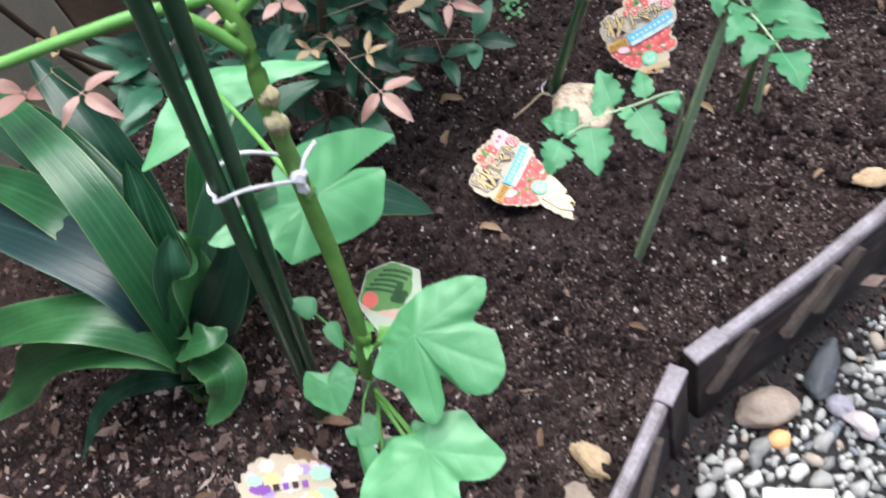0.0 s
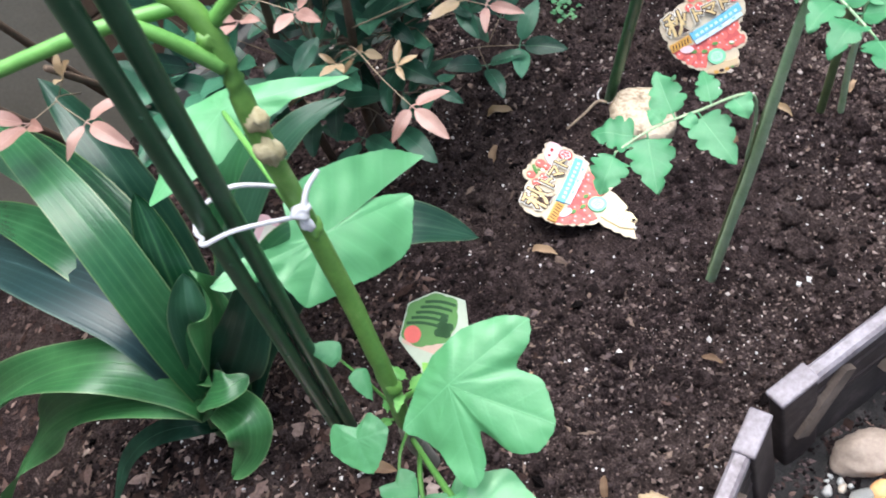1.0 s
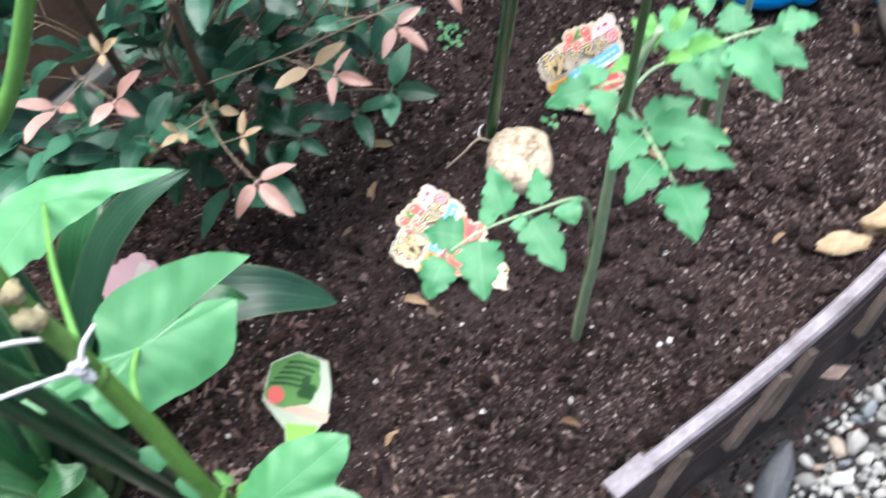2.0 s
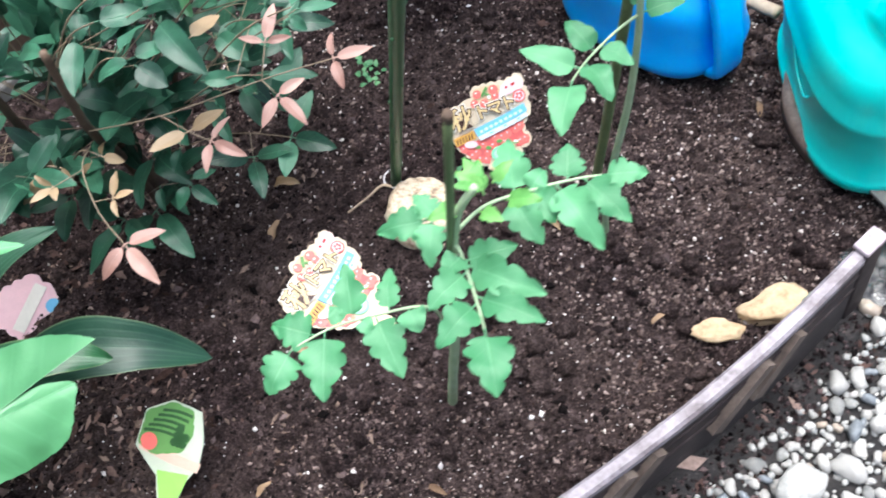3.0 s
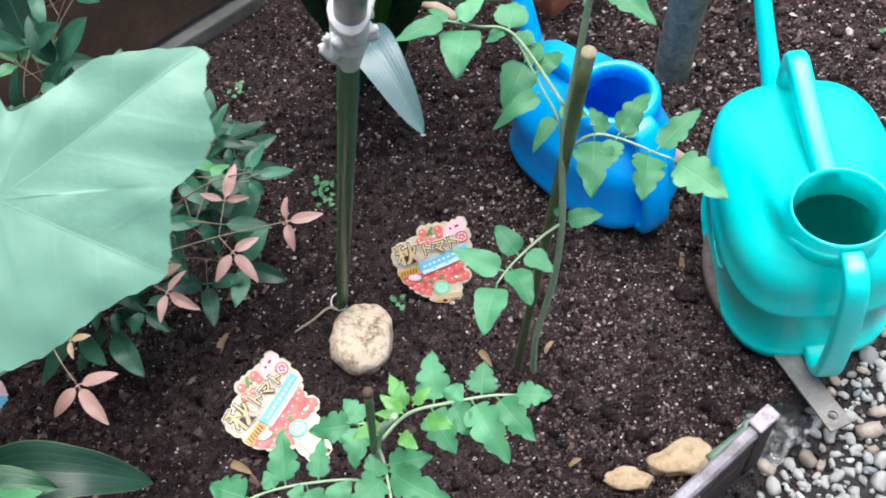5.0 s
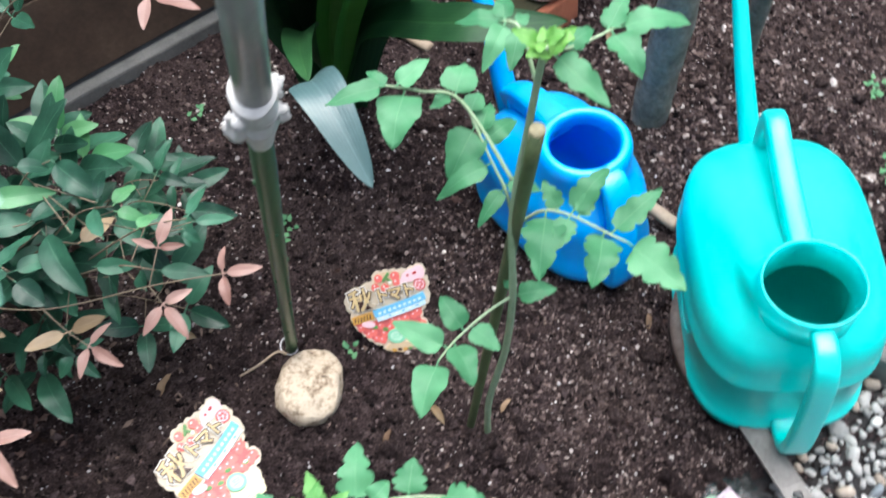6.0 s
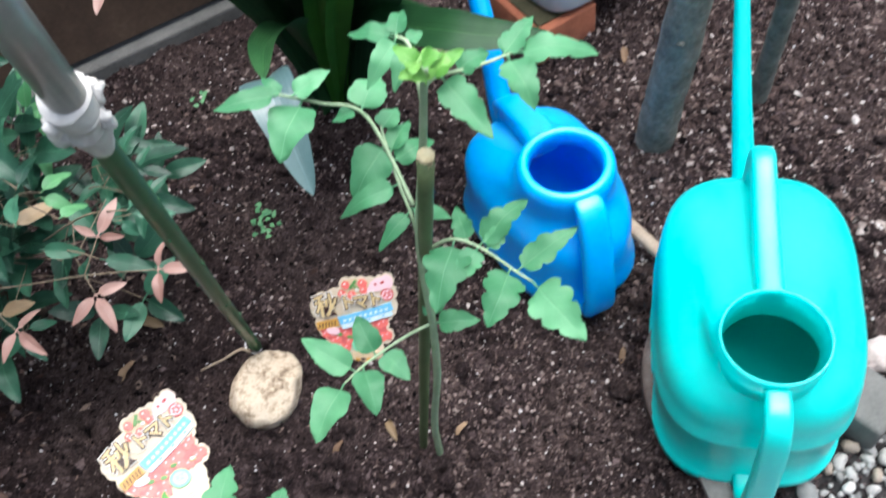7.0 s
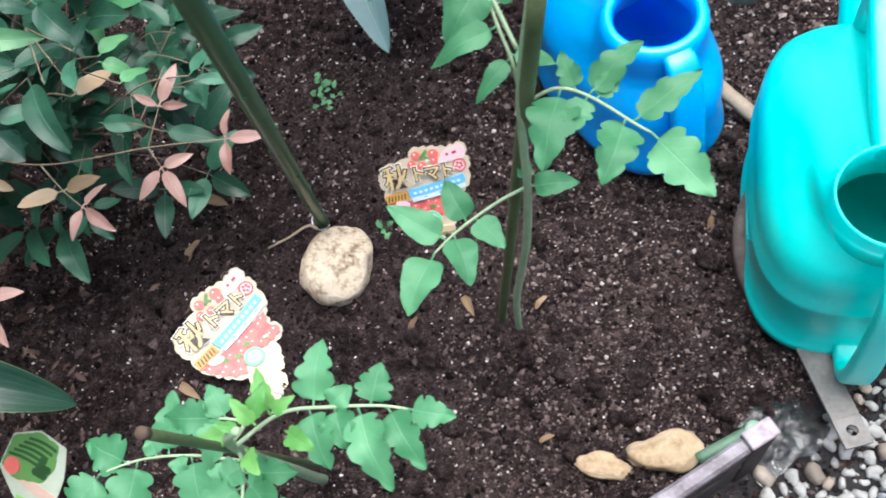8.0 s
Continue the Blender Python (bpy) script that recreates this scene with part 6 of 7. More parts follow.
def lily():
    t = thing("strap_leaved_plant", (-0.640, 0.380, 0), "clump of broad arching dark green strap leaves", "lily plant")
    S = lambda pts, w, m=LILY, wave=0.05, seed=0.0, up=(0, -0.2, 1), fold=0.2: strap(t, pts, w, m, 2.3 * wave, seed, up, fold)
    low, crown = (-0.625, 0.360, 0.03), (-0.590, 0.322, 0.150)
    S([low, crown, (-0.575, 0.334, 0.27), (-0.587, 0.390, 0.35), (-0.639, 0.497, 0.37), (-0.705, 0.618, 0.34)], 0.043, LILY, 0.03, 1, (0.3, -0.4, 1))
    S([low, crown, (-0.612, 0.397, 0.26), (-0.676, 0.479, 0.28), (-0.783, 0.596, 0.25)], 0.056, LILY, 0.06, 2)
    S([low, crown, (-0.596, 0.350, 0.25), (-0.671, 0.426, 0.275), (-0.770, 0.530, 0.245), (-0.83, 0.585, 0.22)], 0.062, LILY_SHEEN, 0.05, 3)
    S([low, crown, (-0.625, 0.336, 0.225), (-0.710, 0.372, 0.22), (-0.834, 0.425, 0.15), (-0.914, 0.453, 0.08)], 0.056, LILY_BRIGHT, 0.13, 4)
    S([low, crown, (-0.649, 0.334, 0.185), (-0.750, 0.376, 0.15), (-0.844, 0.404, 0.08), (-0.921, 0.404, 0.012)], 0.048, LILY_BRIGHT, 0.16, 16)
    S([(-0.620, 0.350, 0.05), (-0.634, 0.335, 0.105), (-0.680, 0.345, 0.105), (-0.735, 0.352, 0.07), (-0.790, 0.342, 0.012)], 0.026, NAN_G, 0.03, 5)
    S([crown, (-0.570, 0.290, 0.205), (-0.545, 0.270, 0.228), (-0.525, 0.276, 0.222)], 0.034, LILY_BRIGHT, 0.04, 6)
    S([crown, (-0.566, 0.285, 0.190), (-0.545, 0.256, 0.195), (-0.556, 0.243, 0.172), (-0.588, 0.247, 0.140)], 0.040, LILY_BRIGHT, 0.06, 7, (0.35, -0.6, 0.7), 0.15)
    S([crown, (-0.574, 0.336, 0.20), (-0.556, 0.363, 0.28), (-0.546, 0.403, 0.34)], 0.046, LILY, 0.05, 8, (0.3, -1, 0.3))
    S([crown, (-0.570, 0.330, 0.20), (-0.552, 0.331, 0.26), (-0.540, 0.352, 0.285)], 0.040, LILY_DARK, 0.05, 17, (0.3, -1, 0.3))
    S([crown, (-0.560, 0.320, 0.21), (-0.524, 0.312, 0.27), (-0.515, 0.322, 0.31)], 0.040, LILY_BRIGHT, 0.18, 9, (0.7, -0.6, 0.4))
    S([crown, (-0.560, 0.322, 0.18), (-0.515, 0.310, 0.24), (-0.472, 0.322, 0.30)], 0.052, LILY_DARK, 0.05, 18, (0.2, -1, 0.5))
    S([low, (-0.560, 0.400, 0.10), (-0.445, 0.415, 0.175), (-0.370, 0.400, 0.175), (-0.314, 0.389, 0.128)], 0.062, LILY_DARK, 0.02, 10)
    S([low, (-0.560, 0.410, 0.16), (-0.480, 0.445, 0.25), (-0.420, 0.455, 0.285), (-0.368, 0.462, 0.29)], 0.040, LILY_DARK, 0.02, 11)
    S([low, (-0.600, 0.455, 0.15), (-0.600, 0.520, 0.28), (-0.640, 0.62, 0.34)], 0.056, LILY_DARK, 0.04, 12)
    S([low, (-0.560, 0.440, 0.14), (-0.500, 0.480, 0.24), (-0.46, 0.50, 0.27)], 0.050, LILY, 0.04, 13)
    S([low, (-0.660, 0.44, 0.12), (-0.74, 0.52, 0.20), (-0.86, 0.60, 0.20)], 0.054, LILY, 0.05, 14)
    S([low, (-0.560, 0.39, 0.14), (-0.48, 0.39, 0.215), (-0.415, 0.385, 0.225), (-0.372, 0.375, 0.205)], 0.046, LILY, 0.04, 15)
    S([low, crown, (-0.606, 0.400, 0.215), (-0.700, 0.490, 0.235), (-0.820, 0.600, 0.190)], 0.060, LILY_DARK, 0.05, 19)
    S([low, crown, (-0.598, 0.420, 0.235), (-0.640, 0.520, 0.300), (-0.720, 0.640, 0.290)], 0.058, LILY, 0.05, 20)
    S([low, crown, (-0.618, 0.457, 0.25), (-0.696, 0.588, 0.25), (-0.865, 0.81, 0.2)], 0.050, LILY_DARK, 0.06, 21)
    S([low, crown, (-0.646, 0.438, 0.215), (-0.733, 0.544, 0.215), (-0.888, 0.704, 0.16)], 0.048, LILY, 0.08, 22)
    mk("stem_base", tube([(-0.645, 0.385, -0.02), (-0.612, 0.352, 0.08), (-0.586, 0.318, 0.165)], (0.020, 0.011), 14, 6, 1.0, 0.2), LILY, t, "pale green leaf base")


lily()


def triad(parent, at, way, size, material, rng, up=(0, -0.35, 1), three=(-78, 0, 78), width=0.345):
    for a in three:
        d = Matrix.Rotation(radians(a + rng.uniform(-10, 10)), 3, Vector(up).normalized()) @ Vector(way).normalized()
        le = size * rng.uniform(0.8, 1.1) * (1.15 if a == 0 else 0.92)
        leaflet(parent, at, d, le, le * (0.385 if material in (NAN_G, NAN_B) else width) * rng.uniform(0.9, 1.15), material, Vector(up) + Vector((rng.uniform(-0.35, 0.35), rng.uniform(-0.3, 0.3), 0)), "lance", 0.0, rng.random() * 5, rng.uniform(0.02, 0.14), 0.22)


def nandina():
    rng = random.Random(21)
    t = thing("nandina_bush", (-0.44, 0.70, 0), "nandina bush with dark green leaves and pinkish young sprays", "nandina bush")
    for pts, r in (([(-0.40, 0.70, -0.02), (-0.375, 0.655, 0.14), (-0.345, 0.580, 0.27), (-0.32, 0.56, 0.38)], 0.0065), ([(-0.46, 0.72, -0.02), (-0.44, 0.66, 0.18), (-0.40, 0.60, 0.36), (-0.38, 0.57, 0.44)], 0.0060), ([(-0.52, 0.76, -0.02), (-0.56, 0.66, 0.20), (-0.60, 0.56, 0.38)], 0.0062), ([(-0.60, 0.84, -0.02), (-0.64, 0.74, 0.20), (-0.66, 0.66, 0.42)], 0.0072), ([(-0.36, 0.76, -0.02), (-0.30, 0.70, 0.16), (-0.24, 0.64, 0.30)], 0.0050), ([(-0.70, 0.80, -0.02), (-0.72, 0.70, 0.24), (-0.74, 0.60, 0.45)], 0.0075)):
        mk("cane", tube(pts, (r, r * 0.5), 10, 8, 1.0, 0.15), CANE, t)

    def spray(pts, ends, material, size, up=(0, -0.35, 1)):
        s = mk("spray", tube(pts, (0.0008, 0.0005), 6, 8), TWIG, t)
        line = curve(pts, 8)
        for f, a, le, m in ends:
            at, d = along(line, f)
            if a is None:
                triad(s, at, d, size, m or material, rng, up)
            else:
                w = Matrix.Rotation(radians(a), 3, Vector(up).normalized()) @ d
                tip = at + w * le
                mk("twig", tube([at, tip], (0.0006, 0.0004), 5, 3), TWIG, t)
                triad(s, tip, w, size * (0.62 if m is NAN_O else 1.0), m or material, rng, up)

    spray([(-0.345, 0.576, 0.27), (-0.258, 0.530, 0.300), (-0.168, 0.527, 0.302), (-0.106, 0.522, 0.302)], [(1.0, None, 0, None), (0.66, 70, 0.034, None), (0.66, -62, 0.020, None)], NAN_P, 0.029)
    spray([(-0.262, 0.530, 0.300), (-0.240, 0.502, 0.300), (-0.224, 0.486, 0.297)], [(1.0, None, 0, None)], NAN_P, 0.029)
    s = mk("spray", tube([(-0.240, 0.502, 0.300), (-0.238, 0.500, 0.300)], 0.0008, 5, 2), WOOD, t)
    for a in (70, -100):
        w = Matrix.Rotation(radians(a), 3, Vector((0, -0.3, 1))) @ Vector((0.4, -0.9, 0))
        leaflet(s, (-0.240, 0.502, 0.300), w, 0.034, 0.013, NAN_O, (0, -0.3, 1), "lance", 0.0, a, 0.05)
    spray([(-0.355, 0.578, 0.25), (-0.345, 0.520, 0.285), (-0.332, 0.465, 0.288), (-0.318, 0.432, 0.275)], [(1.0, None, 0, None), (0.35, -70, 0.03, NAN_O), (0.60, 60, 0.02, NAN_O)], NAN_P, 0.034)
    spray([(-0.44, 0.60, 0.33), (-0.400, 0.50, 0.39), (-0.365, 0.435, 0.405)], [(1.0, None, 0, None), (0.6, 65, 0.03, NAN_O), (0.6, -65, 0.035, None)], NAN_P, 0.033)
    spray([(-0.60, 0.58, 0.33), (-0.585, 0.50, 0.385), (-0.562, 0.462, 0.378)], [(1.0, None, 0, None), (0.55, -60, 0.036, None), (0.4, 60, 0.03, NAN_O)], NAN_P, 0.041)
    spray([(-0.30, 0.78, 0.36), (-0.24, 0.765, 0.43), (-0.178, 0.745, 0.455), (-0.108, 0.712, 0.450)], [(1.0, None, 0, None), (0.75, 60, 0.03, NAN_O)], NAN_P, 0.036)
    def cluster(root, leaves, material):
        """Broad leaflets on one thin twig, each (foot, tip, width)."""
        root = Vector(root)
        s = mk("spray", tube([root, root.lerp(Vector(leaves[0][0]), 0.6) + Vector((0, 0, 0.012)), leaves[0][0]], (0.0010, 0.0006), 6, 6), TWIG, t)
        for k, (at, tip, w) in enumerate(leaves):
            at, tip = Vector(at), Vector(tip)
            if k:
                mk("twig", tube([Vector(leaves[0][0]).lerp(root, 0.35), at], (0.0006, 0.0005), 5, 4), TWIG, t)
            leaflet(s, at, tip - at, (tip - at).length / 1.06, w, material, (rng.uniform(-0.35, 0.25), rng.uniform(-0.6, -0.15), 1), "lance", 0.0, rng.random() * 5, rng.uniform(0.03, 0.14), 0.24)

    cluster((-0.33, 0.6, 0.3), [((-0.245, 0.51, 0.385), (-0.216, 0.526, 0.373), 0.0147), ((-0.245, 0.51, 0.385), (-0.281, 0.516, 0.373), 0.0131), ((-0.243, 0.502, 0.385), (-0.225, 0.482, 0.373), 0.0201), ((-0.223, 0.545, 0.385), (-0.196, 0.483, 0.373), 0.0241)], NAN_G)
    cluster((-0.36, 0.62, 0.3), [((-0.26, 0.564, 0.41), (-0.21, 0.569, 0.398), 0.0176)], NAN_B)
    cluster((-0.36, 0.62, 0.3), [((-0.265, 0.546, 0.4), (-0.228, 0.553, 0.388), 0.0208), ((-0.227, 0.541, 0.4), (-0.198, 0.57, 0.388), 0.0148), ((-0.247, 0.503, 0.4), (-0.231, 0.541, 0.388), 0.0160)], NAN_G)
    cluster((-0.38, 0.62, 0.28), [((-0.295, 0.571, 0.375), (-0.306, 0.521, 0.363), 0.0206), ((-0.29, 0.601, 0.375), (-0.297, 0.581, 0.363), 0.0174), ((-0.321, 0.565, 0.375), (-0.355, 0.591, 0.363), 0.0161)], NAN_G)
    cluster((-0.3, 0.64, 0.3), [((-0.195, 0.571, 0.43), (-0.163, 0.534, 0.418), 0.0216), ((-0.224, 0.573, 0.43), (-0.203, 0.576, 0.418), 0.0133), ((-0.159, 0.518, 0.43), (-0.16, 0.562, 0.418), 0.0092), ((-0.154, 0.483, 0.43), (-0.17, 0.527, 0.418), 0.0124), ((-0.177, 0.495, 0.43), (-0.18, 0.525, 0.418), 0.0105)], NAN_G)
    cluster((-0.27, 0.62, 0.28), [((-0.16, 0.538, 0.4), (-0.148, 0.566, 0.388), 0.0122), ((-0.159, 0.533, 0.4), (-0.14, 0.529, 0.388), 0.0115), ((-0.142, 0.51, 0.4), (-0.13, 0.531, 0.388), 0.0112)], NAN_B)
    cluster((-0.3, 0.62, 0.26), [((-0.21, 0.551, 0.35), (-0.186, 0.58, 0.338), 0.0152)], NAN_O)
    cluster((-0.25, 0.62, 0.24), [((-0.125, 0.567, 0.33), (-0.112, 0.607, 0.318), 0.0104), ((-0.121, 0.562, 0.33), (-0.089, 0.566, 0.318), 0.0104), ((-0.129, 0.557, 0.33), (-0.119, 0.549, 0.318), 0.0104)], NAN_G)
    cluster((-0.27, 0.62, 0.22), [((-0.175, 0.566, 0.27), (-0.13, 0.556, 0.258), 0.0163), ((-0.184, 0.546, 0.27), (-0.195, 0.58, 0.258), 0.0138), ((-0.177, 0.635, 0.27), (-0.167, 0.613, 0.258), 0.0164), ((-0.212, 0.641, 0.27), (-0.19, 0.607, 0.258), 0.0221), ((-0.234, 0.587, 0.27), (-0.199, 0.586, 0.258), 0.0160)], NAN_G)
    cluster((-0.33, 0.64, 0.1), [((-0.296, 0.563, 0.17), (-0.316, 0.549, 0.158), 0.0140), ((-0.296, 0.563, 0.17), (-0.276, 0.538, 0.158), 0.0140), ((-0.294, 0.569, 0.17), (-0.272, 0.581, 0.158), 0.0116), ((-0.327, 0.575, 0.17), (-0.331, 0.552, 0.158), 0.0118)], NAN_G)
    cluster((-0.38, 0.66, 0.16), [((-0.239, 0.609, 0.22), (-0.236, 0.561, 0.208), 0.0177), ((-0.412, 0.663, 0.22), (-0.417, 0.622, 0.208), 0.0243), ((-0.437, 0.658, 0.22), (-0.454, 0.627, 0.208), 0.0223), ((-0.312, 0.625, 0.22), (-0.297, 0.597, 0.208), 0.0183), ((-0.28, 0.566, 0.22), (-0.295, 0.55, 0.208), 0.0135)], NAN_G)
    cluster((-0.39, 0.6, 0.22), [((-0.345, 0.561, 0.25), (-0.347, 0.593, 0.238), 0.0067), ((-0.345, 0.561, 0.25), (-0.33, 0.557, 0.238), 0.0103), ((-0.355, 0.558, 0.25), (-0.372, 0.559, 0.238), 0.0071)], NAN_O)
    cluster((-0.42, 0.58, 0.22), [((-0.39, 0.568, 0.25), (-0.419, 0.6, 0.238), 0.0097), ((-0.386, 0.566, 0.25), (-0.382, 0.556, 0.238), 0.0081), ((-0.392, 0.564, 0.25), (-0.433, 0.551, 0.238), 0.0137)], NAN_O)
    mk("cane", tube([(-0.386, 0.7, 0.0), (-0.376, 0.679, 0.11), (-0.365, 0.661, 0.2)], (0.0105, 0.0085), 12, 8, 1.0, 0.2), CANE, t, "thick old brown cane")
    # green sprays round the canes
    for k in range(48):
        if k >= 38:
            e = Vector((rng.uniform(-0.52, -0.24), rng.uniform(0.60, 0.88), rng.uniform(0.26, 0.44)))
        elif k < 20:
            e = Vector((rng.uniform(-0.40, -0.17), rng.uniform(0.58, 0.76), rng.uniform(0.12, 0.33)))
        else:
            e = Vector((rng.uniform(-0.58, -0.34), rng.uniform(0.56, 0.80), rng.uniform(0.10, 0.33)))
        if e.x > -0.22 and e.z > 0.33:
            e.z -= 0.08
        root = Vector((-0.42 + 0.25 * (e.x + 0.42), 0.70 + 0.2 * (e.y - 0.6), e.z * 0.6))
        m = NAN_B if (k % 6 == 0 and e.z > 0.27) else NAN_G
        sz = rng.uniform(0.046, 0.064)
        up = (rng.uniform(-0.3, 0.3), rng.uniform(-0.5, -0.1), 1)
        spray([root, root.lerp(e, 0.6) + Vector((0, 0, 0.02)), e], [(1.0, None, 0, None), (0.72, 72, 0.034, None), (0.66, -72, 0.034, None)][: 2 + k % 2], m, sz, up)
    spray([(-0.26, 0.68, 0.20), (-0.20, 0.665, 0.255), (-0.150, 0.643, 0.25)], [(1.0, None, 0, None), (0.6, 70, 0.028, None)], NAN_G, 0.036)
    spray([(-0.27, 0.70, 0.19), (-0.21, 0.70, 0.245), (-0.165, 0.692, 0.24)], [(1.0, None, 0, None), (0.55, -65, 0.026, None)], NAN_G, 0.034)


nandina()


def clump():
    t = thing("dark_leaf_clump", (-0.03, 0.93, 0), "tall clump of dark glossy strap leaves at the back", "foliage plant")
    rng = random.Random(4)
    b = Vector((0.0, 0.985, 0.0))
    for k in range(24):
        top = Vector((rng.uniform(-0.05, 0.17), rng.uniform(0.72, 1.0), rng.uniform(0.42, 0.60)))
        a = b + Vector((rng.gauss(0, 0.012), rng.gauss(0, 0.010), -0.01))
        m1, m2 = a.lerp(top, 0.30) + Vector((0, 0.03, 0.06)), a.lerp(top, 0.70) + Vector((0, 0.02, 0.04))
        strap(t, [a, m1, m2, top], rng.uniform(0.075, 0.105), CLUMP, 0.02, k, (rng.uniform(-0.5, 0.5), -1, 0.6), 0.25)
    mk("leaf", blade([b + Vector((0, -0.01, 0)), (0.02, 0.90, 0.20), (0.05, 0.80, 0.38), (0.065, 0.75, 0.52)], 0.032, "strap", 0.5, (0, -1, 0.3), 0.0, 0.0, 9, 4, 3), CLUMP_FRESH, t, "fresh bright green inner leaf")
    mk("leaf", blade([b + Vector((0.004, -0.008, 0)), (0.035, 0.89, 0.20), (0.075, 0.79, 0.38), (0.10, 0.74, 0.52)], 0.030, "strap", 0.5, (0.3, -1, 0.3), 0.0, 0.0, 9, 4, 8), CLUMP_FRESH, t, "fresh bright green inner leaf")
    mk("leaf", blade([(0.000, 0.655, 0.366), (0.008, 0.632, 0.386), (0.018, 0.600, 0.386), (0.036, 0.540, 0.345)], 0.044, "strap", 0.2, (0, -0.2, 1), 0.01, 0.0, 9, 4, 1), CLUMP_TIP, t, "greyed arching leaf tip")
    mk("leaf_stalk", blade([b, (-0.004, 0.88, 0.22), (-0.002, 0.72, 0.35), (0.003, 0.648, 0.374)], 0.034, "strap", 0.5, (0, -0.4, 1), 0.0, 0.0, 9, 4, 7), CLUMP, t)
    mk("leaf", blade([b, (0.06, 0.89, 0.20), (0.14, 0.78, 0.285), (0.20, 0.745, 0.295), (0.264, 0.740, 0.285)], 0.046, "strap", 0.15, (0, -0.5, 1), 0.01, 0.0, 9, 4, 2), CLUMP, t)
    mk("leaf", blade([b, (0.05, 0.93, 0.16), (0.11, 0.86, 0.24), (0.19, 0.80, 0.25)], 0.040, "strap", 0.15, (0, -0.5, 1), 0.01, 0.0, 9, 4, 5), CLUMP, t)


clump()


# ---- small things on the soil ----
def dry_leaf(x, y, a, size, width, seed, label, material=DRY):
    c, s = math.cos(radians(a)) * size, math.sin(radians(a)) * size
    z = soil_z(x, y) + 0.003
    ob = mk("fallen_leaf", blade([(x - c / 2, y - s / 2, z), (x, y, z + 0.005), (x + c / 2, y + s / 2, z + 0.001)], width, "lance", 0.7, (0, 0, 1), 0.12, 0.1, 6, 2, seed), material)
    return tagged(ob, label, "fallen leaf", "fallen leaves")


dry_leaf(-0.238, 0.655, -20, 0.034, 0.014, 1, "curled tan fallen leaf under the nandina", NAN_O)
for k, (x, y, a, le) in enumerate(((-0.265, 0.600, 60, 0.03), (0.040, 0.479, -70, 0.026), (-0.02, 0.470, 60, 0.020), (-0.26, 0.43, -40, 0.03), (0.30, 0.53, 70, 0.02), (-0.30, 0.165, 70, 0.022), (-0.16, 0.24, -45, 0.02), (0.115, 0.47, 40, 0.018), (-0.54, 0.24, -50, 0.05), (-0.50, 0.27, -30, 0.045), (-0.66, 0.24, 20, 0.03), (0.40, 0.98, 80, 0.03), (0.10, 0.33, 15, 0.016), (-0.33, 0.30, 30, 0.02), (-0.44, 0.90, 10, 0.03))):
    dry_leaf(x, y, a, le, le * 0.34, k * 1.3, "small dry brown fallen leaf on the soil" if k != 1 else "small pale dry leaf on the soil", DRY if k != 1 else NAN_O)
for x, y, n, label in ((-0.105, 0.785, 24, "tiny green weed seedlings in the soil"), (-0.20, 1.02, 7, "small sparse weed beside the board wall"), (0.645, 0.640, 20, "small green weed tuft on the open soil"), (0.700, 0.780, 16, "small pale weed on the open soil"), (-0.045, 0.590, 5, "small wilted green sprig beside the stone")):
    w = thing("weed", (x, y, 0), label, "weed", "weeds")
    rng = random.Random(int(abs(x) * 1000))
    for k in range(n):
        a = rng.uniform(0, 6.28)
        px, py = x + rng.gauss(0, 0.007), y + rng.gauss(0, 0.011)
        leaflet(w, (px, py, soil_z(px, py) + rng.uniform(0.003, 0.010)), (math.cos(a), math.sin(a), 0.3), 0.0085, 0.006, NAN_B, seed=k, teeth=0.0)
rt = thing("dry_root", (-0.15, 0.60, 0), "thin dry grey root lying on the soil", "root")
mk("root", tube([(-0.175, 0.585, 0.006), (-0.150, 0.592, 0.010), (-0.128, 0.604, 0.008), (-0.118, 0.600, 0.004)], (0.0012, 0.0020), 6, 6, 1.0, 0.4), WOOD, rt)

wt = thing("plastic_tag", (-0.112, 0.004, 0.012), "white plastic tag lying on the gravel", "plastic tag", turn=(4, 0, -24))
mk("tag", box(0.060, 0.040, 0.003, (0, 0, 0), 0.001), WHITE, wt, local=True)
mk("bar_print", box(0.030, 0.006, 0.0006, (0.004, 0.004, 0.0028), 0.0), PALE_PURPLE, wt, "pale printed bar", local=True, flat=True)

# ---- gravel ----
gravel = tagged(new("gravel"), "white, grey and buff rounded pebbles beside the border", "gravel", kind="structure")
ORIGIN[gravel] = Matrix()
rng = random.Random(12)
shapes = []
for k in range(10):
    me = bpy.data.meshes.new("pebble")
    v, f = rock(200 + k, (1.0, rng.uniform(0.6, 0.9), rng.uniform(0.5, 0.7)), 0.4, 0.12, 2, 4)
    me.from_pydata([tuple(q) for q in v], [], f)
    me.polygons.foreach_set("use_smooth", [True] * len(f))
    me.materials.append(PEBBLES[(0, 1, 0, 2, 0, 0, 0, 3, 0, 1)[k]])
    shapes.append(me)
placed, spare = [], {}
tries = 0
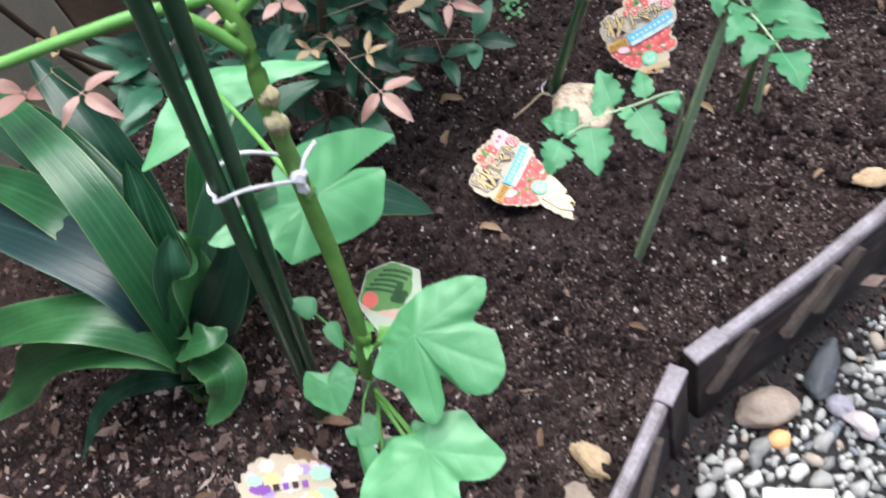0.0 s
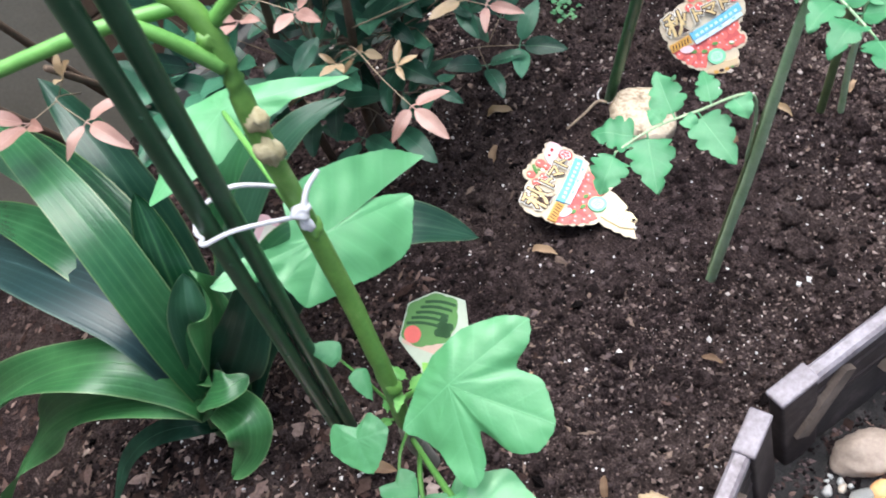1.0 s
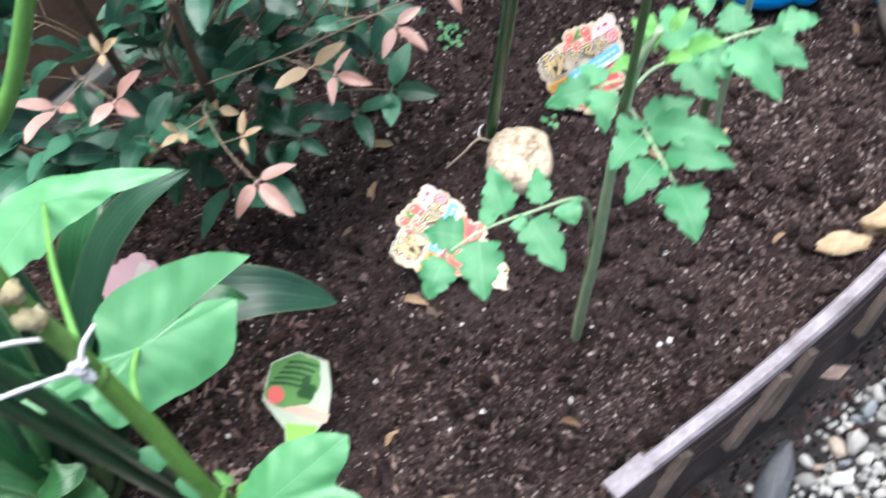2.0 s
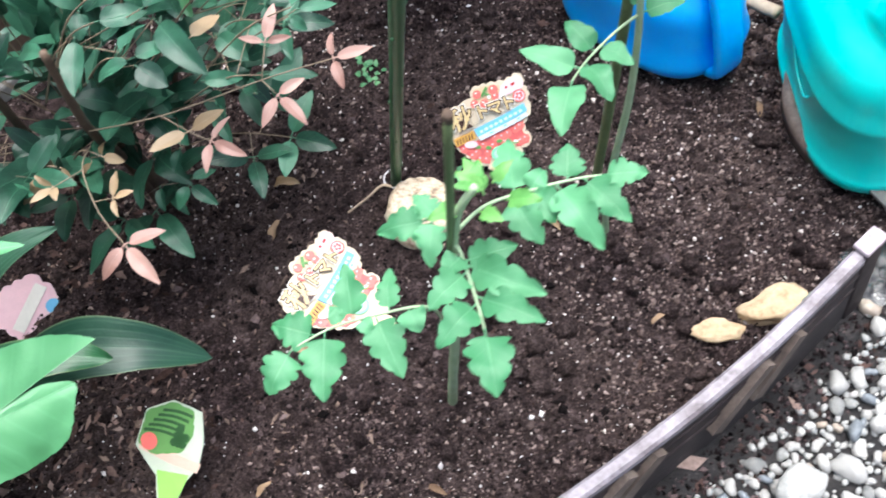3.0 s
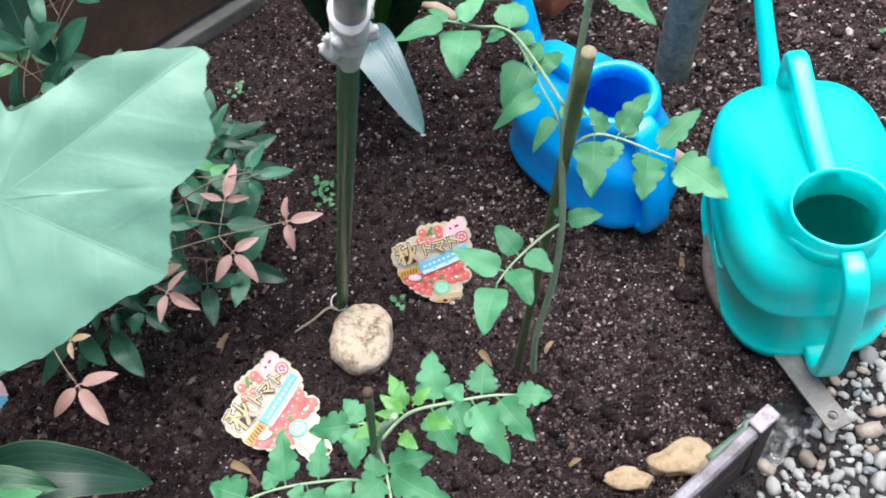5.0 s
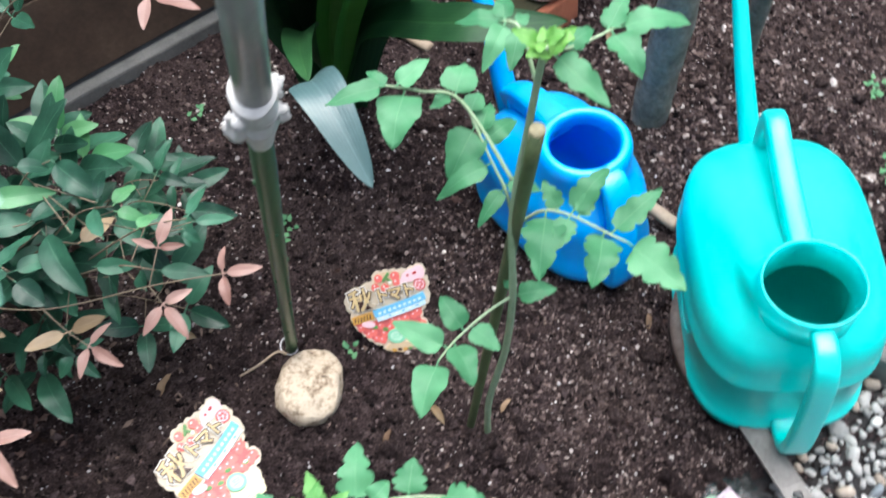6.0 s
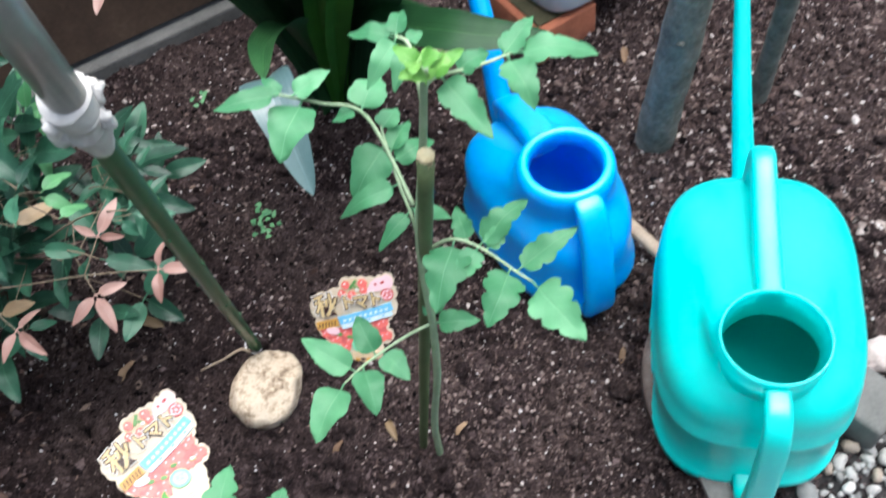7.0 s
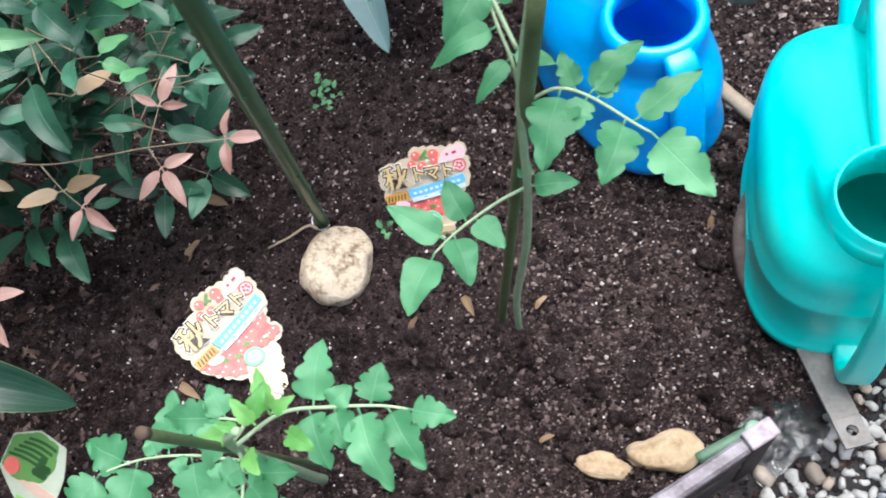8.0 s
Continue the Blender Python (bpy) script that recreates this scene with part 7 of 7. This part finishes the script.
while len(placed) < 950 and tries < 60000:
    tries += 1
    x, y = (rng.uniform(-0.24, 0.14), rng.uniform(-0.08, 0.16)) if tries % 2 else (rng.uniform(0.10, 0.60), rng.uniform(0.03, 0.42))
    gap = edge_y(x) - y
    if gap < (0.050 if x < 0.28 else 0.015) + 0.018 * noise.noise(Vector((x * 20, y * 20, 0))) or (x + 0.022) ** 2 + (y - 0.119) ** 2 < 0.0007 or (x + 0.026) ** 2 + (y - 0.079) ** 2 < 0.0003 or (x + 0.019) ** 2 + (y - 0.055) ** 2 < 0.0003:
        continue
    r = 0.0052 + 0.0085 * rng.random() ** 1.5
    if rng.random() < 0.10:
        r *= 1.35
    if any((x - a) ** 2 + (y - b) ** 2 < (0.66 * (r + c)) ** 2 for a, b, c in placed) or (x + 0.088) ** 2 + (y - 0.103) ** 2 < 0.0011:
        continue
    placed.append((x, y, r))
    m = pose(x, y, soil_z(x, y) + r * 0.3, rng.uniform(-15, 15), rng.uniform(-15, 15), rng.uniform(0, 360)) @ Matrix.Scale(r, 4)
    if len(placed) <= 300:
        p = new("pebble", shapes[rng.randrange(10)])
        p.parent = gravel
        p.matrix_world = m
    else:
        me = shapes[rng.randrange(10)]
        spare.setdefault(me.materials[0], []).append(([m @ v.co for v in me.vertices], [tuple(q.vertices) for q in me.polygons]))
for m, many in spare.items():
    tagged(mk("pebbles", joined(many), m), "rounded pebbles filling the gravel strip", "gravel", kind="stuff")
op = mk("pebble", moved(rock(240, (0.012, 0.010, 0.008), 0.2, detail=2), pose(-0.093, 0.072, 0.006)), ORANGE_PEBBLE, gravel, "orange pebble")
# smaller stones between the pebbles
rngn = np.random.default_rng(9)
vs, fs = [], []
unit = rock(260, (1, 0.75, 0.6), 0.3, 0.0, 1)
uv_ = np.array([tuple(q) for q in unit[0]])
for k in range(4200):
    x, y = rngn.uniform(-0.25, 0.65), rngn.uniform(-0.05, 0.42)
    if edge_y(x) - y < 0.035:
        continue
    r = rngn.uniform(0.002, 0.006)
    m = np.array(Euler(rngn.uniform(0, 6.28, 3)).to_matrix())
    n = len(vs)
    vs += ((uv_ * r) @ m.T + (x, y, soil_z(x, y) + r * 0.2)).tolist()
    fs += [tuple(i + n for i in f) for f in unit[1]]
tagged(mk("small_gravel", (vs, fs), PEBBLES[1]), "fine grey gravel between larger pebbles", "gravel", kind="stuff")
